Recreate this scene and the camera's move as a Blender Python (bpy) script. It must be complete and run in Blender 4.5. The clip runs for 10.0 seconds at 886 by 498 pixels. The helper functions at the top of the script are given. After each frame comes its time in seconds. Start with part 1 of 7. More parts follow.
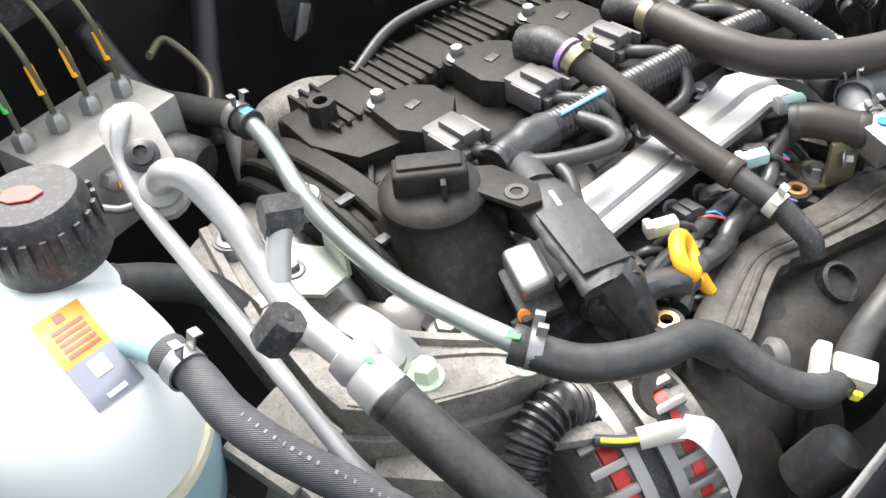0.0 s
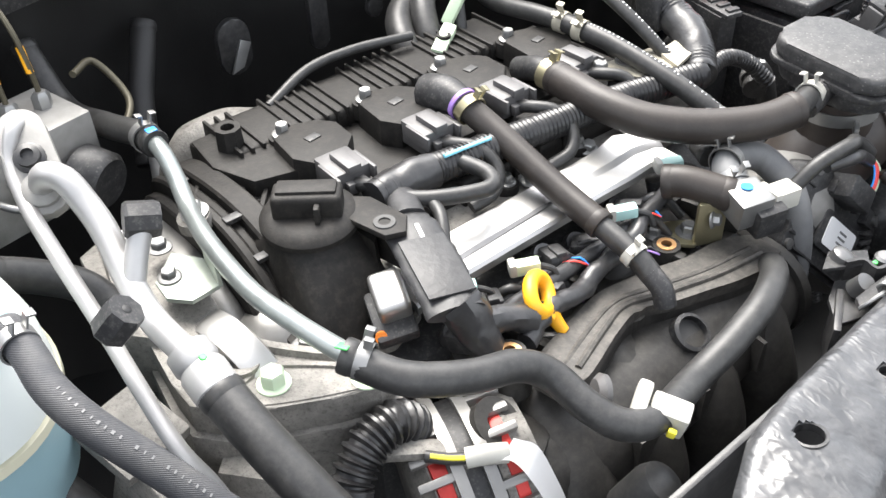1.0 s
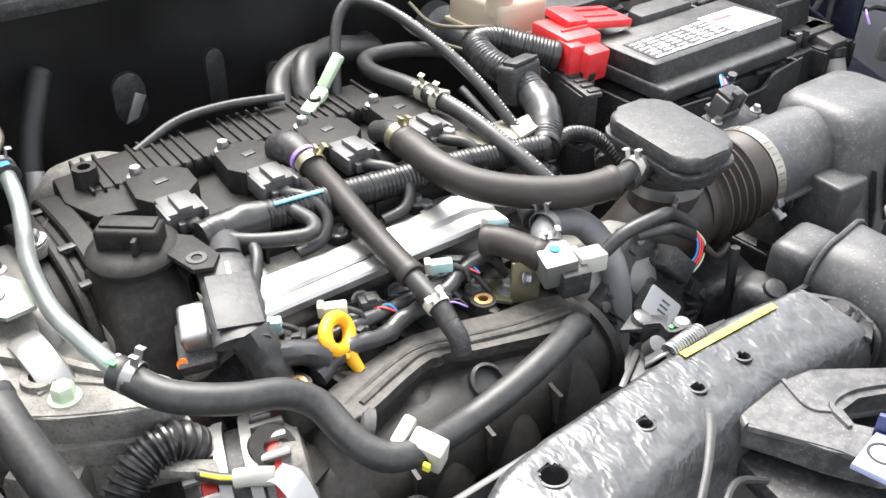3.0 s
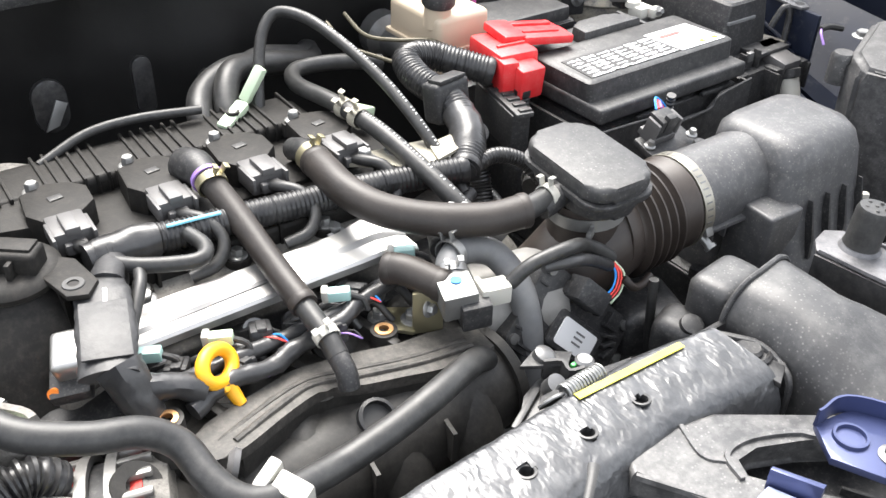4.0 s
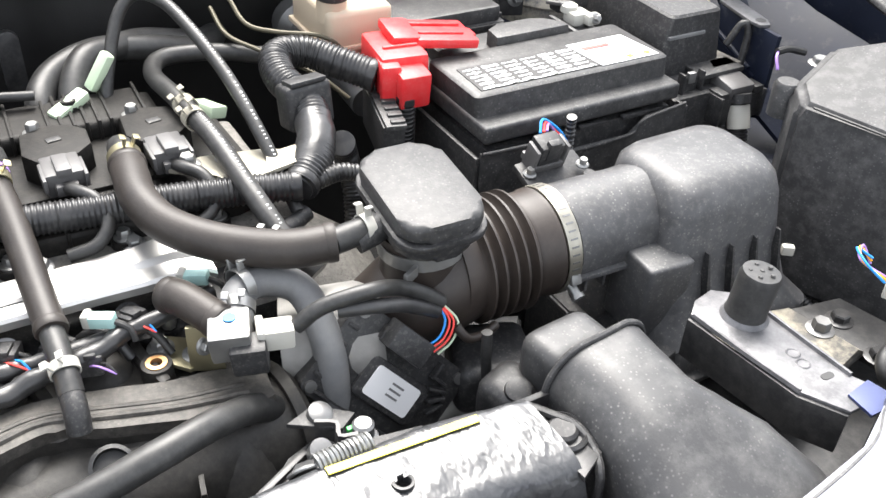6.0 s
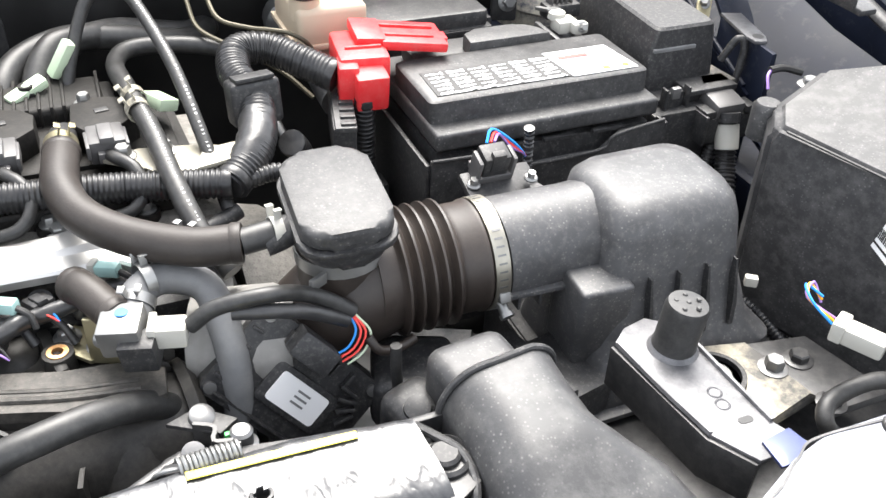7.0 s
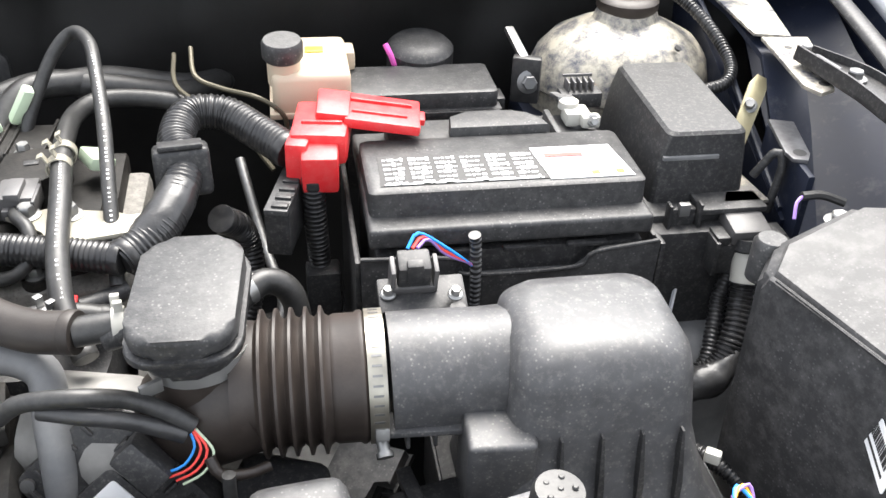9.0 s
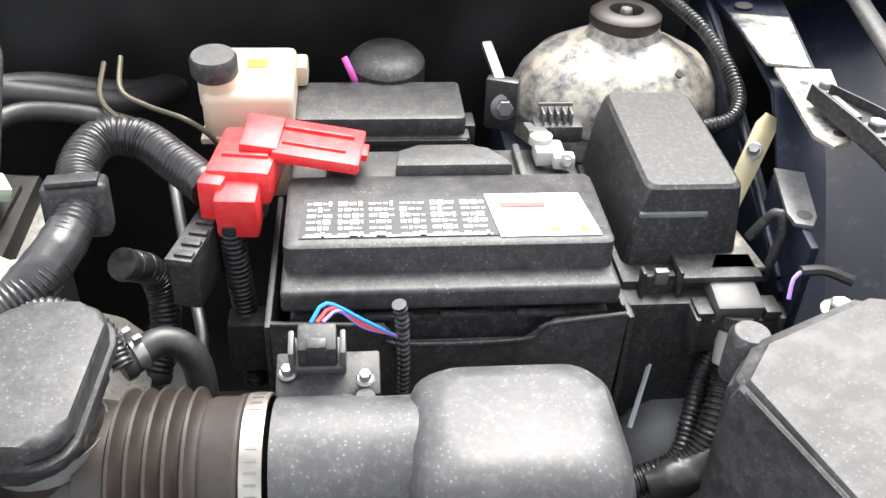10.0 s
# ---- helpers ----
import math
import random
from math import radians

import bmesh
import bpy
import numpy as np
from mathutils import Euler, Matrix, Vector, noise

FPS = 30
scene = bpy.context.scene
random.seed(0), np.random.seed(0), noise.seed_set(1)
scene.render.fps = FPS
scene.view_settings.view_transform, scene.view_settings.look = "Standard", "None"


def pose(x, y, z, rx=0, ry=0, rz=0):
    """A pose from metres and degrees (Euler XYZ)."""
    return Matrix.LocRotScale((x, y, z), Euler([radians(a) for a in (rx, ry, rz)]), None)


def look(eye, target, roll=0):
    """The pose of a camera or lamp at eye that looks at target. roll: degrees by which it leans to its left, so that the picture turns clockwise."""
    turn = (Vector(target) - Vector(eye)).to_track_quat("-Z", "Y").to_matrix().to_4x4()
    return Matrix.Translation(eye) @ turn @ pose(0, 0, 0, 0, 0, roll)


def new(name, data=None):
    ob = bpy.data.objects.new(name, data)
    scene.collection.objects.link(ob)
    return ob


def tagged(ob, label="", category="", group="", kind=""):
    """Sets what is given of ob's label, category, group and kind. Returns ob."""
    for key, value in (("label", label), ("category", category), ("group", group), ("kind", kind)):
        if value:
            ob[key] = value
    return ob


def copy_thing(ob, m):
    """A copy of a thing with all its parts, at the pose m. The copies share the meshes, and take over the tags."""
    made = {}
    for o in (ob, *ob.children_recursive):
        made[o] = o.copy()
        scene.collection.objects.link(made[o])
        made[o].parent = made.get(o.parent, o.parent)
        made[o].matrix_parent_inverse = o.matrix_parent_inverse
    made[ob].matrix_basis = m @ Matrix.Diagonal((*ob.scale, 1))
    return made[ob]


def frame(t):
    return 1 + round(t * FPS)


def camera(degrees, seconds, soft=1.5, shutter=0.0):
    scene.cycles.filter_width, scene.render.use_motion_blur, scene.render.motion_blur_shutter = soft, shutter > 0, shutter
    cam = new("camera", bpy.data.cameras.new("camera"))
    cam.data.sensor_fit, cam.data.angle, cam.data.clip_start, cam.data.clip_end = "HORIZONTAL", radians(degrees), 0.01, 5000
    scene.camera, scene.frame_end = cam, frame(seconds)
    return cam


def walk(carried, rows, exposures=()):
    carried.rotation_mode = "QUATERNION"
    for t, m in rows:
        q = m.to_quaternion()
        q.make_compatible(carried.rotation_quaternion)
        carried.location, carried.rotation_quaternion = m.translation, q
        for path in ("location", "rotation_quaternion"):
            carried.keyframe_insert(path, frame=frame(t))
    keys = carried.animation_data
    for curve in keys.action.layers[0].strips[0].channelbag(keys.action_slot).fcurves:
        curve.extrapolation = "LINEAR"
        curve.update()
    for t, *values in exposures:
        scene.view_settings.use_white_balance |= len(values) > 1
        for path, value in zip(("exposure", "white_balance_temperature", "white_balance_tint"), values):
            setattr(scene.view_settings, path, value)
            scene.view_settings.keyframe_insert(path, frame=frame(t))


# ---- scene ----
cam = camera(51.5, 10.0)
PATH = [
    (0, (-0.892, -0.334, 1.26), (0.055, 0.804, -0.084), -6.5),
    (0.5, (-0.872, -0.389, 1.266), (0.091, 0.784, -0.037), -4.4),
    (1, (-0.852, -0.435, 1.269), (0.138, 0.772, 0.018), -2.2),
    (1.5, (-0.832, -0.483, 1.274), (0.169, 0.765, 0.074), -1.1),
    (2, (-0.811, -0.526, 1.277), (0.197, 0.759, 0.122), -0.6),
    (3.5, (-0.728, -0.591, 1.284), (0.303, 0.713, 0.173), 1.1),
    (4, (-0.671, -0.601, 1.291), (0.337, 0.704, 0.161), 1.7),
    (4.5, (-0.605, -0.606, 1.286), (0.37, 0.716, 0.146), 2.2),
    (5, (-0.545, -0.607, 1.282), (0.395, 0.728, 0.127), 2.7),
    (5.5, (-0.49, -0.614, 1.279), (0.416, 0.736, 0.114), 3.3),
    (6, (-0.43, -0.631, 1.277), (0.423, 0.748, 0.106), 3.3),
    (7.5, (-0.235, -0.682, 1.274), (0.342, 0.838, 0.108), 2.7),
    (8, (-0.171, -0.685, 1.269), (0.298, 0.891, 0.13), 2.3),
    (8.5, (-0.114, -0.663, 1.269), (0.271, 0.949, 0.149), 2.3),
    (9, (-0.055, -0.619, 1.269), (0.25, 1.012, 0.153), 2.3),
    (9.5, (0.002, -0.555, 1.266), (0.247, 1.071, 0.128), 2.5),
    (10, (0.057, -0.501, 1.267), (0.234, 1.108, 0.092), 2.5),
]
walk(cam, [(t, look(eye, target, roll)) for t, eye, target, roll in PATH], [(0, 2.05), (2, 2.14), (5, 2.12), (8, 2.22), (10, 2.14)])

# ---- daylight ----
world = bpy.data.worlds.new("overcast_sky")
scene.world = world
world.use_nodes = True
wn, wl = world.node_tree.nodes, world.node_tree.links
sky = wn.new("ShaderNodeTexSky")
sky.sky_type = "NISHITA"
sky.sun_disc = False
sky.sun_elevation = radians(58)
sky.sun_rotation = radians(20)
sky.dust_density = 3.0
sky.air_density = 1.0
hsv = wn.new("ShaderNodeHueSaturation")
hsv.inputs["Saturation"].default_value = 0.25
wl.new(sky.outputs["Color"], hsv.inputs["Color"])
wl.new(hsv.outputs["Color"], wn["Background"].inputs["Color"])
wn["Background"].inputs["Strength"].default_value = 0.15
sun = new("sun", bpy.data.lights.new("sun", "SUN"))
sun.data.energy = 1.7
sun.data.angle = radians(40)
sun.data.color = (1.0, 0.955, 0.89)
sun.matrix_world = look((0.7, 2.2, 5.2), (-0.15, 0.0, 0.85))

# ---- materials ----


def mat(name, color, rough=0.5, metal=0.0, dust=0.0, dust_color=(0.42, 0.40, 0.36), grain=60.0, bump=0.15, vary=0.25,
        coat=0.0, weave=0.0, transmit=0.0, bump_scale=400.0, speck=0.0, spec=0.5, patchy=(0.42, 0.85)):
    m = bpy.data.materials.new(name)
    m.use_nodes = True
    n, l = m.node_tree.nodes, m.node_tree.links
    b = n["Principled BSDF"]
    b.inputs["Metallic"].default_value = metal
    b.inputs["Coat Weight"].default_value = coat
    b.inputs["Transmission Weight"].default_value = transmit
    b.inputs["Specular IOR Level"].default_value = spec
    co = n.new("ShaderNodeTexCoord")
    big = n.new("ShaderNodeTexNoise")
    big.inputs["Scale"].default_value = grain * 0.35
    big.inputs["Detail"].default_value = 5
    fine = n.new("ShaderNodeTexNoise")
    fine.inputs["Scale"].default_value = bump_scale
    fine.inputs["Detail"].default_value = 3
    l.new(co.outputs["Object"], big.inputs["Vector"])
    l.new(co.outputs["Object"], fine.inputs["Vector"])
    ramp = n.new("ShaderNodeMapRange")
    ramp.inputs["From Min"].default_value, ramp.inputs["From Max"].default_value = 0.35, 0.7
    l.new(big.outputs["Fac"], ramp.inputs["Value"])
    mix = n.new("ShaderNodeMix")
    mix.data_type = "RGBA"
    mix.inputs[6].default_value = (*color, 1)
    mix.inputs[7].default_value = (*[min(1.0, c * (1 + vary * 2) + 0.002) for c in color], 1)
    l.new(ramp.outputs["Result"], mix.inputs[0])
    out = mix.outputs[2]
    if dust:
        patch = n.new("ShaderNodeTexNoise")
        patch.inputs["Scale"].default_value = grain
        patch.inputs["Detail"].default_value = 8
        patch.inputs["Roughness"].default_value = 0.72
        l.new(co.outputs["Object"], patch.inputs["Vector"])
        pr = n.new("ShaderNodeMapRange")
        pr.inputs["From Min"].default_value, pr.inputs["From Max"].default_value = patchy
        pr.inputs["To Max"].default_value = dust
        l.new(patch.outputs["Fac"], pr.inputs["Value"])
        top = n.new("ShaderNodeMix")
        top.data_type = "RGBA"
        l.new(pr.outputs["Result"], top.inputs[0])
        l.new(out, top.inputs[6])
        top.inputs[7].default_value = (*dust_color, 1)
        out = top.outputs[2]
    if speck:
        vor = n.new("ShaderNodeTexVoronoi")
        vor.inputs["Scale"].default_value = 260
        l.new(co.outputs["Object"], vor.inputs["Vector"])
        sr = n.new("ShaderNodeMapRange")
        sr.inputs["From Min"].default_value, sr.inputs["From Max"].default_value = 0.28, 0.12
        sr.inputs["To Max"].default_value = speck
        l.new(vor.outputs["Distance"], sr.inputs["Value"])
        gate = n.new("ShaderNodeMath")
        gate.operation = "MULTIPLY"
        l.new(sr.outputs["Result"], gate.inputs[0])
        l.new(ramp.outputs["Result"], gate.inputs[1])
        sp = n.new("ShaderNodeMix")
        sp.data_type = "RGBA"
        l.new(gate.outputs["Value"], sp.inputs[0])
        l.new(out, sp.inputs[6])
        sp.inputs[7].default_value = (*dust_color, 1)
        out = sp.outputs[2]
    l.new(out, b.inputs["Base Color"])
    rr = n.new("ShaderNodeMapRange")
    rr.inputs["To Min"].default_value, rr.inputs["To Max"].default_value = max(0.02, rough - 0.08), min(1.0, rough + 0.14)
    l.new(big.outputs["Fac"], rr.inputs["Value"])
    l.new(rr.outputs["Result"], b.inputs["Roughness"])
    bp = n.new("ShaderNodeBump")
    bp.inputs["Strength"].default_value = bump
    bp.inputs["Distance"].default_value = 0.0006
    src = fine.outputs["Fac"]
    if weave:
        wave = n.new("ShaderNodeTexWave")
        wave.wave_type, wave.bands_direction = "BANDS", "DIAGONAL"
        wave.inputs["Scale"].default_value = weave
        wave.inputs["Distortion"].default_value = 1.0
        l.new(co.outputs["Object"], wave.inputs["Vector"])
        src = wave.outputs["Fac"]
    l.new(src, bp.inputs["Height"])
    l.new(bp.outputs["Normal"], b.inputs["Normal"])
    return m


BLACK = mat("black_plastic", (0.019, 0.019, 0.020), 0.44, dust=0.16, grain=240, bump=0.14, speck=0.16, patchy=(0.5, 0.75), spec=0.42)
DUSTY = mat("dusty_black_plastic", (0.022, 0.022, 0.023), 0.47, dust=0.16, dust_color=(0.34, 0.33, 0.31), grain=120, bump=0.35, speck=0.35, patchy=(0.42, 0.78), spec=0.5)
BOXBLACK = mat("air_box_plastic", (0.046, 0.046, 0.048), 0.45, dust=0.16, grain=160, bump=0.12, speck=0.34, patchy=(0.50, 0.75), spec=0.5)
SCOOP = mat("scoop_plastic", (0.030, 0.030, 0.031), 0.43, dust=0.15, dust_color=(0.36, 0.35, 0.33), grain=40, bump=0.2, speck=0.3, patchy=(0.46, 0.72), spec=0.5)
COVER = mat("valve_cover_plastic", (0.0115, 0.0108, 0.010), 0.54, dust=0.13, dust_color=(0.15, 0.13, 0.11), grain=160, bump=0.3, patchy=(0.46, 0.72), spec=0.22)
MANIFOLD = mat("intake_plastic", (0.022, 0.021, 0.0195), 0.46, spec=0.32, dust=0.16, dust_color=(0.2, 0.18, 0.155), grain=180, bump=0.25)
# dusty lit copy of the intake plastic, lightened against the darker manifold
STRIPLIT = mat("lit_dusty_flange_plastic", (0.036, 0.034, 0.031), 0.52, spec=0.35, dust=0.3, dust_color=(0.26, 0.235, 0.205), grain=120, bump=0.4, patchy=(0.40, 0.75), speck=0.2)
RUBBER = mat("hose_rubber", (0.018, 0.018, 0.018), 0.42, dust=0.08, grain=160, bump=0.1)
BROWNRUBBER = mat("brown_black_rubber", (0.020, 0.0150, 0.0125), 0.46, dust=0.1, dust_color=(0.25, 0.2, 0.16), grain=50, bump=0.12)
FOAM = mat("foam_sleeve", (0.020, 0.0165, 0.0145), 0.46, dust=0.1, dust_color=(0.2, 0.17, 0.14), grain=50, bump=0.2, spec=0.42)
GREYHOSE = mat("grey_hose", (0.12, 0.122, 0.125), 0.5, dust=0.2, grain=60, bump=0.15)
BRAID = mat("woven_hose", (0.035, 0.036, 0.04), 0.6, dust=0.15, grain=60, bump=0.4, weave=420)
CONDUIT = mat("conduit_plastic", (0.012, 0.012, 0.013), 0.3, dust=0.1, grain=80, bump=0.05)
TAPE = mat("wrinkled_tape", (0.022, 0.022, 0.023), 0.3, dust=0.06, grain=90, bump=0.9, bump_scale=110)
GREYTAPE = mat("crinkled_grey_tape", (0.022, 0.022, 0.023), 0.42, dust=0.15, dust_color=(0.16, 0.16, 0.16), grain=160, bump=0.8, bump_scale=170, spec=0.4)
FELT = mat("firewall_mat", (0.015, 0.0147, 0.0147), 0.46, dust=0.06, dust_color=(0.1, 0.095, 0.09), grain=30, bump=0.3, spec=0.4)
CAST = mat("cast_aluminium", (0.165, 0.157, 0.143), 0.58, metal=0.1, dust=0.7, dust_color=(0.060, 0.056, 0.050), grain=300, bump=1.0, bump_scale=520, patchy=(0.50, 0.70), speck=0.6, spec=0.4)
FLANGE = mat("machined_flange", (0.20, 0.195, 0.185), 0.5, metal=0.25, dust=0.2, dust_color=(0.15, 0.15, 0.14), grain=120, bump=0.2)
PIPE = mat("aluminium_pipe", (0.37, 0.365, 0.36), 0.44, metal=0.6, dust=0.15, dust_color=(0.26, 0.255, 0.25), grain=40, bump=0.08)
BRIGHT = mat("bright_aluminium", (0.42, 0.415, 0.405), 0.36, metal=0.85, dust=0.25, dust_color=(0.25, 0.25, 0.24), grain=30, bump=0.03)
ZINCPIPE = mat("zinc_water_pipe", (0.22, 0.24, 0.235), 0.28, metal=0.6, dust=0.3, dust_color=(0.14, 0.155, 0.15), grain=70, bump=0.1)
CREAMZINC = mat("pale_zinc_plate", (0.32, 0.30, 0.245), 0.42, metal=0.3, dust=0.25, dust_color=(0.2, 0.19, 0.16), grain=60, bump=0.1)
GREENZINC = mat("dull_green_zinc", (0.27, 0.30, 0.265), 0.4, metal=0.5, dust=0.4, dust_color=(0.16, 0.16, 0.14), grain=60, bump=0.2)
STEEL = mat("zinc_steel", (0.25, 0.25, 0.245), 0.36, metal=0.75, dust=0.2, dust_color=(0.15, 0.15, 0.145), grain=70, bump=0.1)
DULLSTEEL = mat("dull_steel", (0.17, 0.17, 0.17), 0.42, metal=0.8, dust=0.2, grain=70, bump=0.2)
GOLDZINC = mat("yellow_zinc", (0.31, 0.28, 0.18), 0.36, metal=0.8, dust=0.1, grain=50, bump=0.1)
CLAMPBAND = mat("clamp_band_steel", (0.29, 0.275, 0.235), 0.36, metal=0.9, dust=0.15, grain=120, bump=0.1)
BRASS = mat("brass", (0.65, 0.38, 0.18), 0.35, metal=0.9, grain=80)
COPPER = mat("copper_winding", (0.38, 0.03, 0.025), 0.35, metal=0.4, grain=200, bump=0.4)
YELLOW = mat("yellow_plastic", (0.85, 0.40, 0.01), 0.4, dust=0.08, grain=60, vary=0.05)
RED = mat("red_plastic", (0.62, 0.02, 0.025), 0.42, dust=0.28, dust_color=(0.6, 0.25, 0.22), grain=90, vary=0.06, speck=0.3)
WHITE = mat("white_plastic", (0.42, 0.41, 0.37), 0.45, grain=60, vary=0.05, dust=0.2, dust_color=(0.30, 0.275, 0.225))
PALEGREEN = mat("pale_green_plastic", (0.55, 0.66, 0.48), 0.45, grain=60, vary=0.05)
AQUA = mat("aqua_plastic", (0.36, 0.55, 0.52), 0.45, grain=60, vary=0.05)
TEAL = mat("coolant_stain", (0.20, 0.33, 0.33), 0.4, grain=40, vary=0.2)
GREYCONN = mat("grey_connector", (0.070, 0.068, 0.068), 0.42, dust=0.15, dust_color=(0.2, 0.19, 0.18), grain=90)
TANK = mat("tank_plastic", (0.66, 0.70, 0.68), 0.34, grain=14, vary=0.03, dust=0.06, dust_color=(0.5, 0.5, 0.46))
OLIVE = mat("coated_brake_line", (0.07, 0.062, 0.042), 0.45, metal=0.4)
CREAM = mat("brake_tank_plastic", (0.52, 0.43, 0.32), 0.45, grain=20, vary=0.06, dust=0.1)
LIQUID = mat("tank_with_coolant", (0.25, 0.38, 0.42), 0.34, grain=14, vary=0.1)
TANKSEAM = mat("tank_seam", (0.62, 0.60, 0.46), 0.4, grain=20, vary=0.05)
ORANGE = mat("orange_label", (0.85, 0.24, 0.03), 0.45, grain=60, vary=0.03)
GREYLABEL = mat("grey_label", (0.19, 0.20, 0.24), 0.45, grain=60, vary=0.05)
WHITELABEL = mat("white_label", (0.82, 0.82, 0.82), 0.4, grain=60, vary=0.02)
# black print; also the painted darkness of holes
INKSHADE = mat("black_ink_and_hole_shade", (0.02, 0.02, 0.02), 0.5)
REDINK = mat("red_ink", (0.7, 0.06, 0.05), 0.5)
BLUE = mat("blue_paint", (0.02, 0.25, 0.7), 0.4, vary=0.05)
GREENPAINT = mat("green_paint", (0.08, 0.5, 0.12), 0.4, vary=0.05)
PURPLE = mat("purple_plastic", (0.3, 0.18, 0.5), 0.4, vary=0.05)
CYANINK = mat("cyan_ink", (0.25, 0.65, 0.8), 0.4, vary=0.02)
GREYTEXT = mat("grey_print", (0.17, 0.17, 0.17), 0.5, vary=0.05)
NAVY = mat("navy_body_paint", (0.007, 0.010, 0.021), 0.5, metal=0.0, spec=0.3, dust=0.2, dust_color=(0.30, 0.29, 0.27), grain=45, bump=0.1, bump_scale=160, patchy=(0.55, 0.8))
SANDY = mat("sand_covered_paint", (0.04, 0.045, 0.065), 0.42, metal=0.2, dust=0.95, dust_color=(0.50, 0.46, 0.37), grain=44, bump=0.35, patchy=(0.36, 0.58))
STAINED = mat("stained_panel_metal", (0.10, 0.097, 0.092), 0.4, metal=0.3, dust=0.9, dust_color=(0.46, 0.42, 0.33), grain=24, bump=0.3, patchy=(0.46, 0.62))
DUSTMETAL = mat("dust_filmed_black_steel", (0.070, 0.070, 0.074), 0.38, metal=0.3, dust=0.55, dust_color=(0.28, 0.275, 0.28), grain=40, bump=0.2, patchy=(0.40, 0.68))
BLACKPAINT = mat("gloss_black_paint", (0.016, 0.016, 0.017), 0.38, dust=0.12, grain=120, bump=0.1, coat=0.1)
SILVERPAINT = mat("silver_body_paint", (0.6, 0.62, 0.66), 0.3, metal=0.5, coat=0.6, grain=10, vary=0.05)
BLUEMETAL = mat("bluish_bracket_paint", (0.035, 0.045, 0.11), 0.35, metal=0.5, coat=0.4, grain=30)
ASPHALT = mat("asphalt", (0.05, 0.05, 0.052), 0.85, grain=8, bump=0.5, dust=0.2)
FRAMEDUST = mat("dust_filmed_plastic", (0.030, 0.030, 0.031), 0.42, dust=0.45, dust_color=(0.30, 0.29, 0.28), grain=60, bump=0.3, speck=0.5, patchy=(0.42, 0.78), spec=0.6)
PALEBLUE = mat("pale_blue_plastic", (0.36, 0.40, 0.58), 0.35, grain=40, vary=0.1, dust=0.15)
SMOOTHCAST = mat("smooth_cast_metal", (0.20, 0.196, 0.188), 0.38, metal=0.6, dust=0.3, dust_color=(0.10, 0.096, 0.09), grain=50, bump=0.15)
# dusty navy paint with the sky's reflection put into its pale base colour
SHEENPAINT = mat("sky_sheen_on_dusty_navy", (0.22, 0.225, 0.26), 0.32, metal=0.3, dust=0.5, dust_color=(0.3, 0.29, 0.28), grain=40, bump=0.1, coat=0.3)
HOUSING = mat("lamp_housing_plastic", (0.024, 0.024, 0.025), 0.5, dust=0.2, dust_color=(0.32, 0.31, 0.30), grain=70, bump=0.2, patchy=(0.44, 0.75), speck=0.25, spec=0.42)
SEAL = mat("yellow_paint_mark", (0.85, 0.75, 0.05), 0.4, vary=0.05, dust=0.15)


def film_material():
    """Gloss black paint under a crinkled clear film, with pale creases."""
    m = mat("crinkled_film_on_black", (0.030, 0.031, 0.033), 0.30, coat=0.35, bump=0.0, dust=0.16, dust_color=(0.4, 0.4, 0.4), grain=60, spec=0.6)
    n, l = m.node_tree.nodes, m.node_tree.links
    b = n["Principled BSDF"]
    co = n.new("ShaderNodeTexCoord")
    stretch = n.new("ShaderNodeMapping")
    stretch.inputs["Rotation"].default_value = (0, 0, 0.5)
    stretch.inputs["Scale"].default_value = (1.0, 0.55, 1.0)
    l.new(co.outputs["Object"], stretch.inputs["Vector"])
    warp = n.new("ShaderNodeTexNoise")
    warp.inputs["Scale"].default_value = 70
    warp.inputs["Detail"].default_value = 2
    l.new(stretch.outputs["Vector"], warp.inputs["Vector"])
    add = n.new("ShaderNodeMixRGB")
    add.inputs[0].default_value = 0.03
    l.new(stretch.outputs["Vector"], add.inputs[1])
    l.new(warp.outputs["Color"], add.inputs[2])
    vo = n.new("ShaderNodeTexVoronoi")
    vo.feature = "SMOOTH_F1"
    vo.inputs["Scale"].default_value = 120
    vo.inputs["Smoothness"].default_value = 0.35
    l.new(add.outputs[0], vo.inputs["Vector"])
    mixh = n.new("ShaderNodeMath")
    mixh.operation = "MULTIPLY_ADD"
    mixh.inputs[1].default_value = 0.6
    l.new(warp.outputs["Fac"], mixh.inputs[0])
    l.new(vo.outputs["Distance"], mixh.inputs[2])
    bp = n.new("ShaderNodeBump")
    bp.inputs["Strength"].default_value = 0.24
    bp.inputs["Distance"].default_value = 0.003
    l.new(mixh.outputs["Value"], bp.inputs["Height"])
    l.new(bp.outputs["Normal"], b.inputs["Normal"])
    l.new(bp.outputs["Normal"], b.inputs["Coat Normal"])
    return m


FILM = film_material()

# ---- mesh helpers ----


def thing(name, at, label, category, group="", kind=""):
    ob = new(name)
    ob.empty_display_size = 0.02
    ob.location = at
    return tagged(ob, label, category, group, kind)


def root_of(ob):
    while ob.parent:
        ob = ob.parent
    return ob


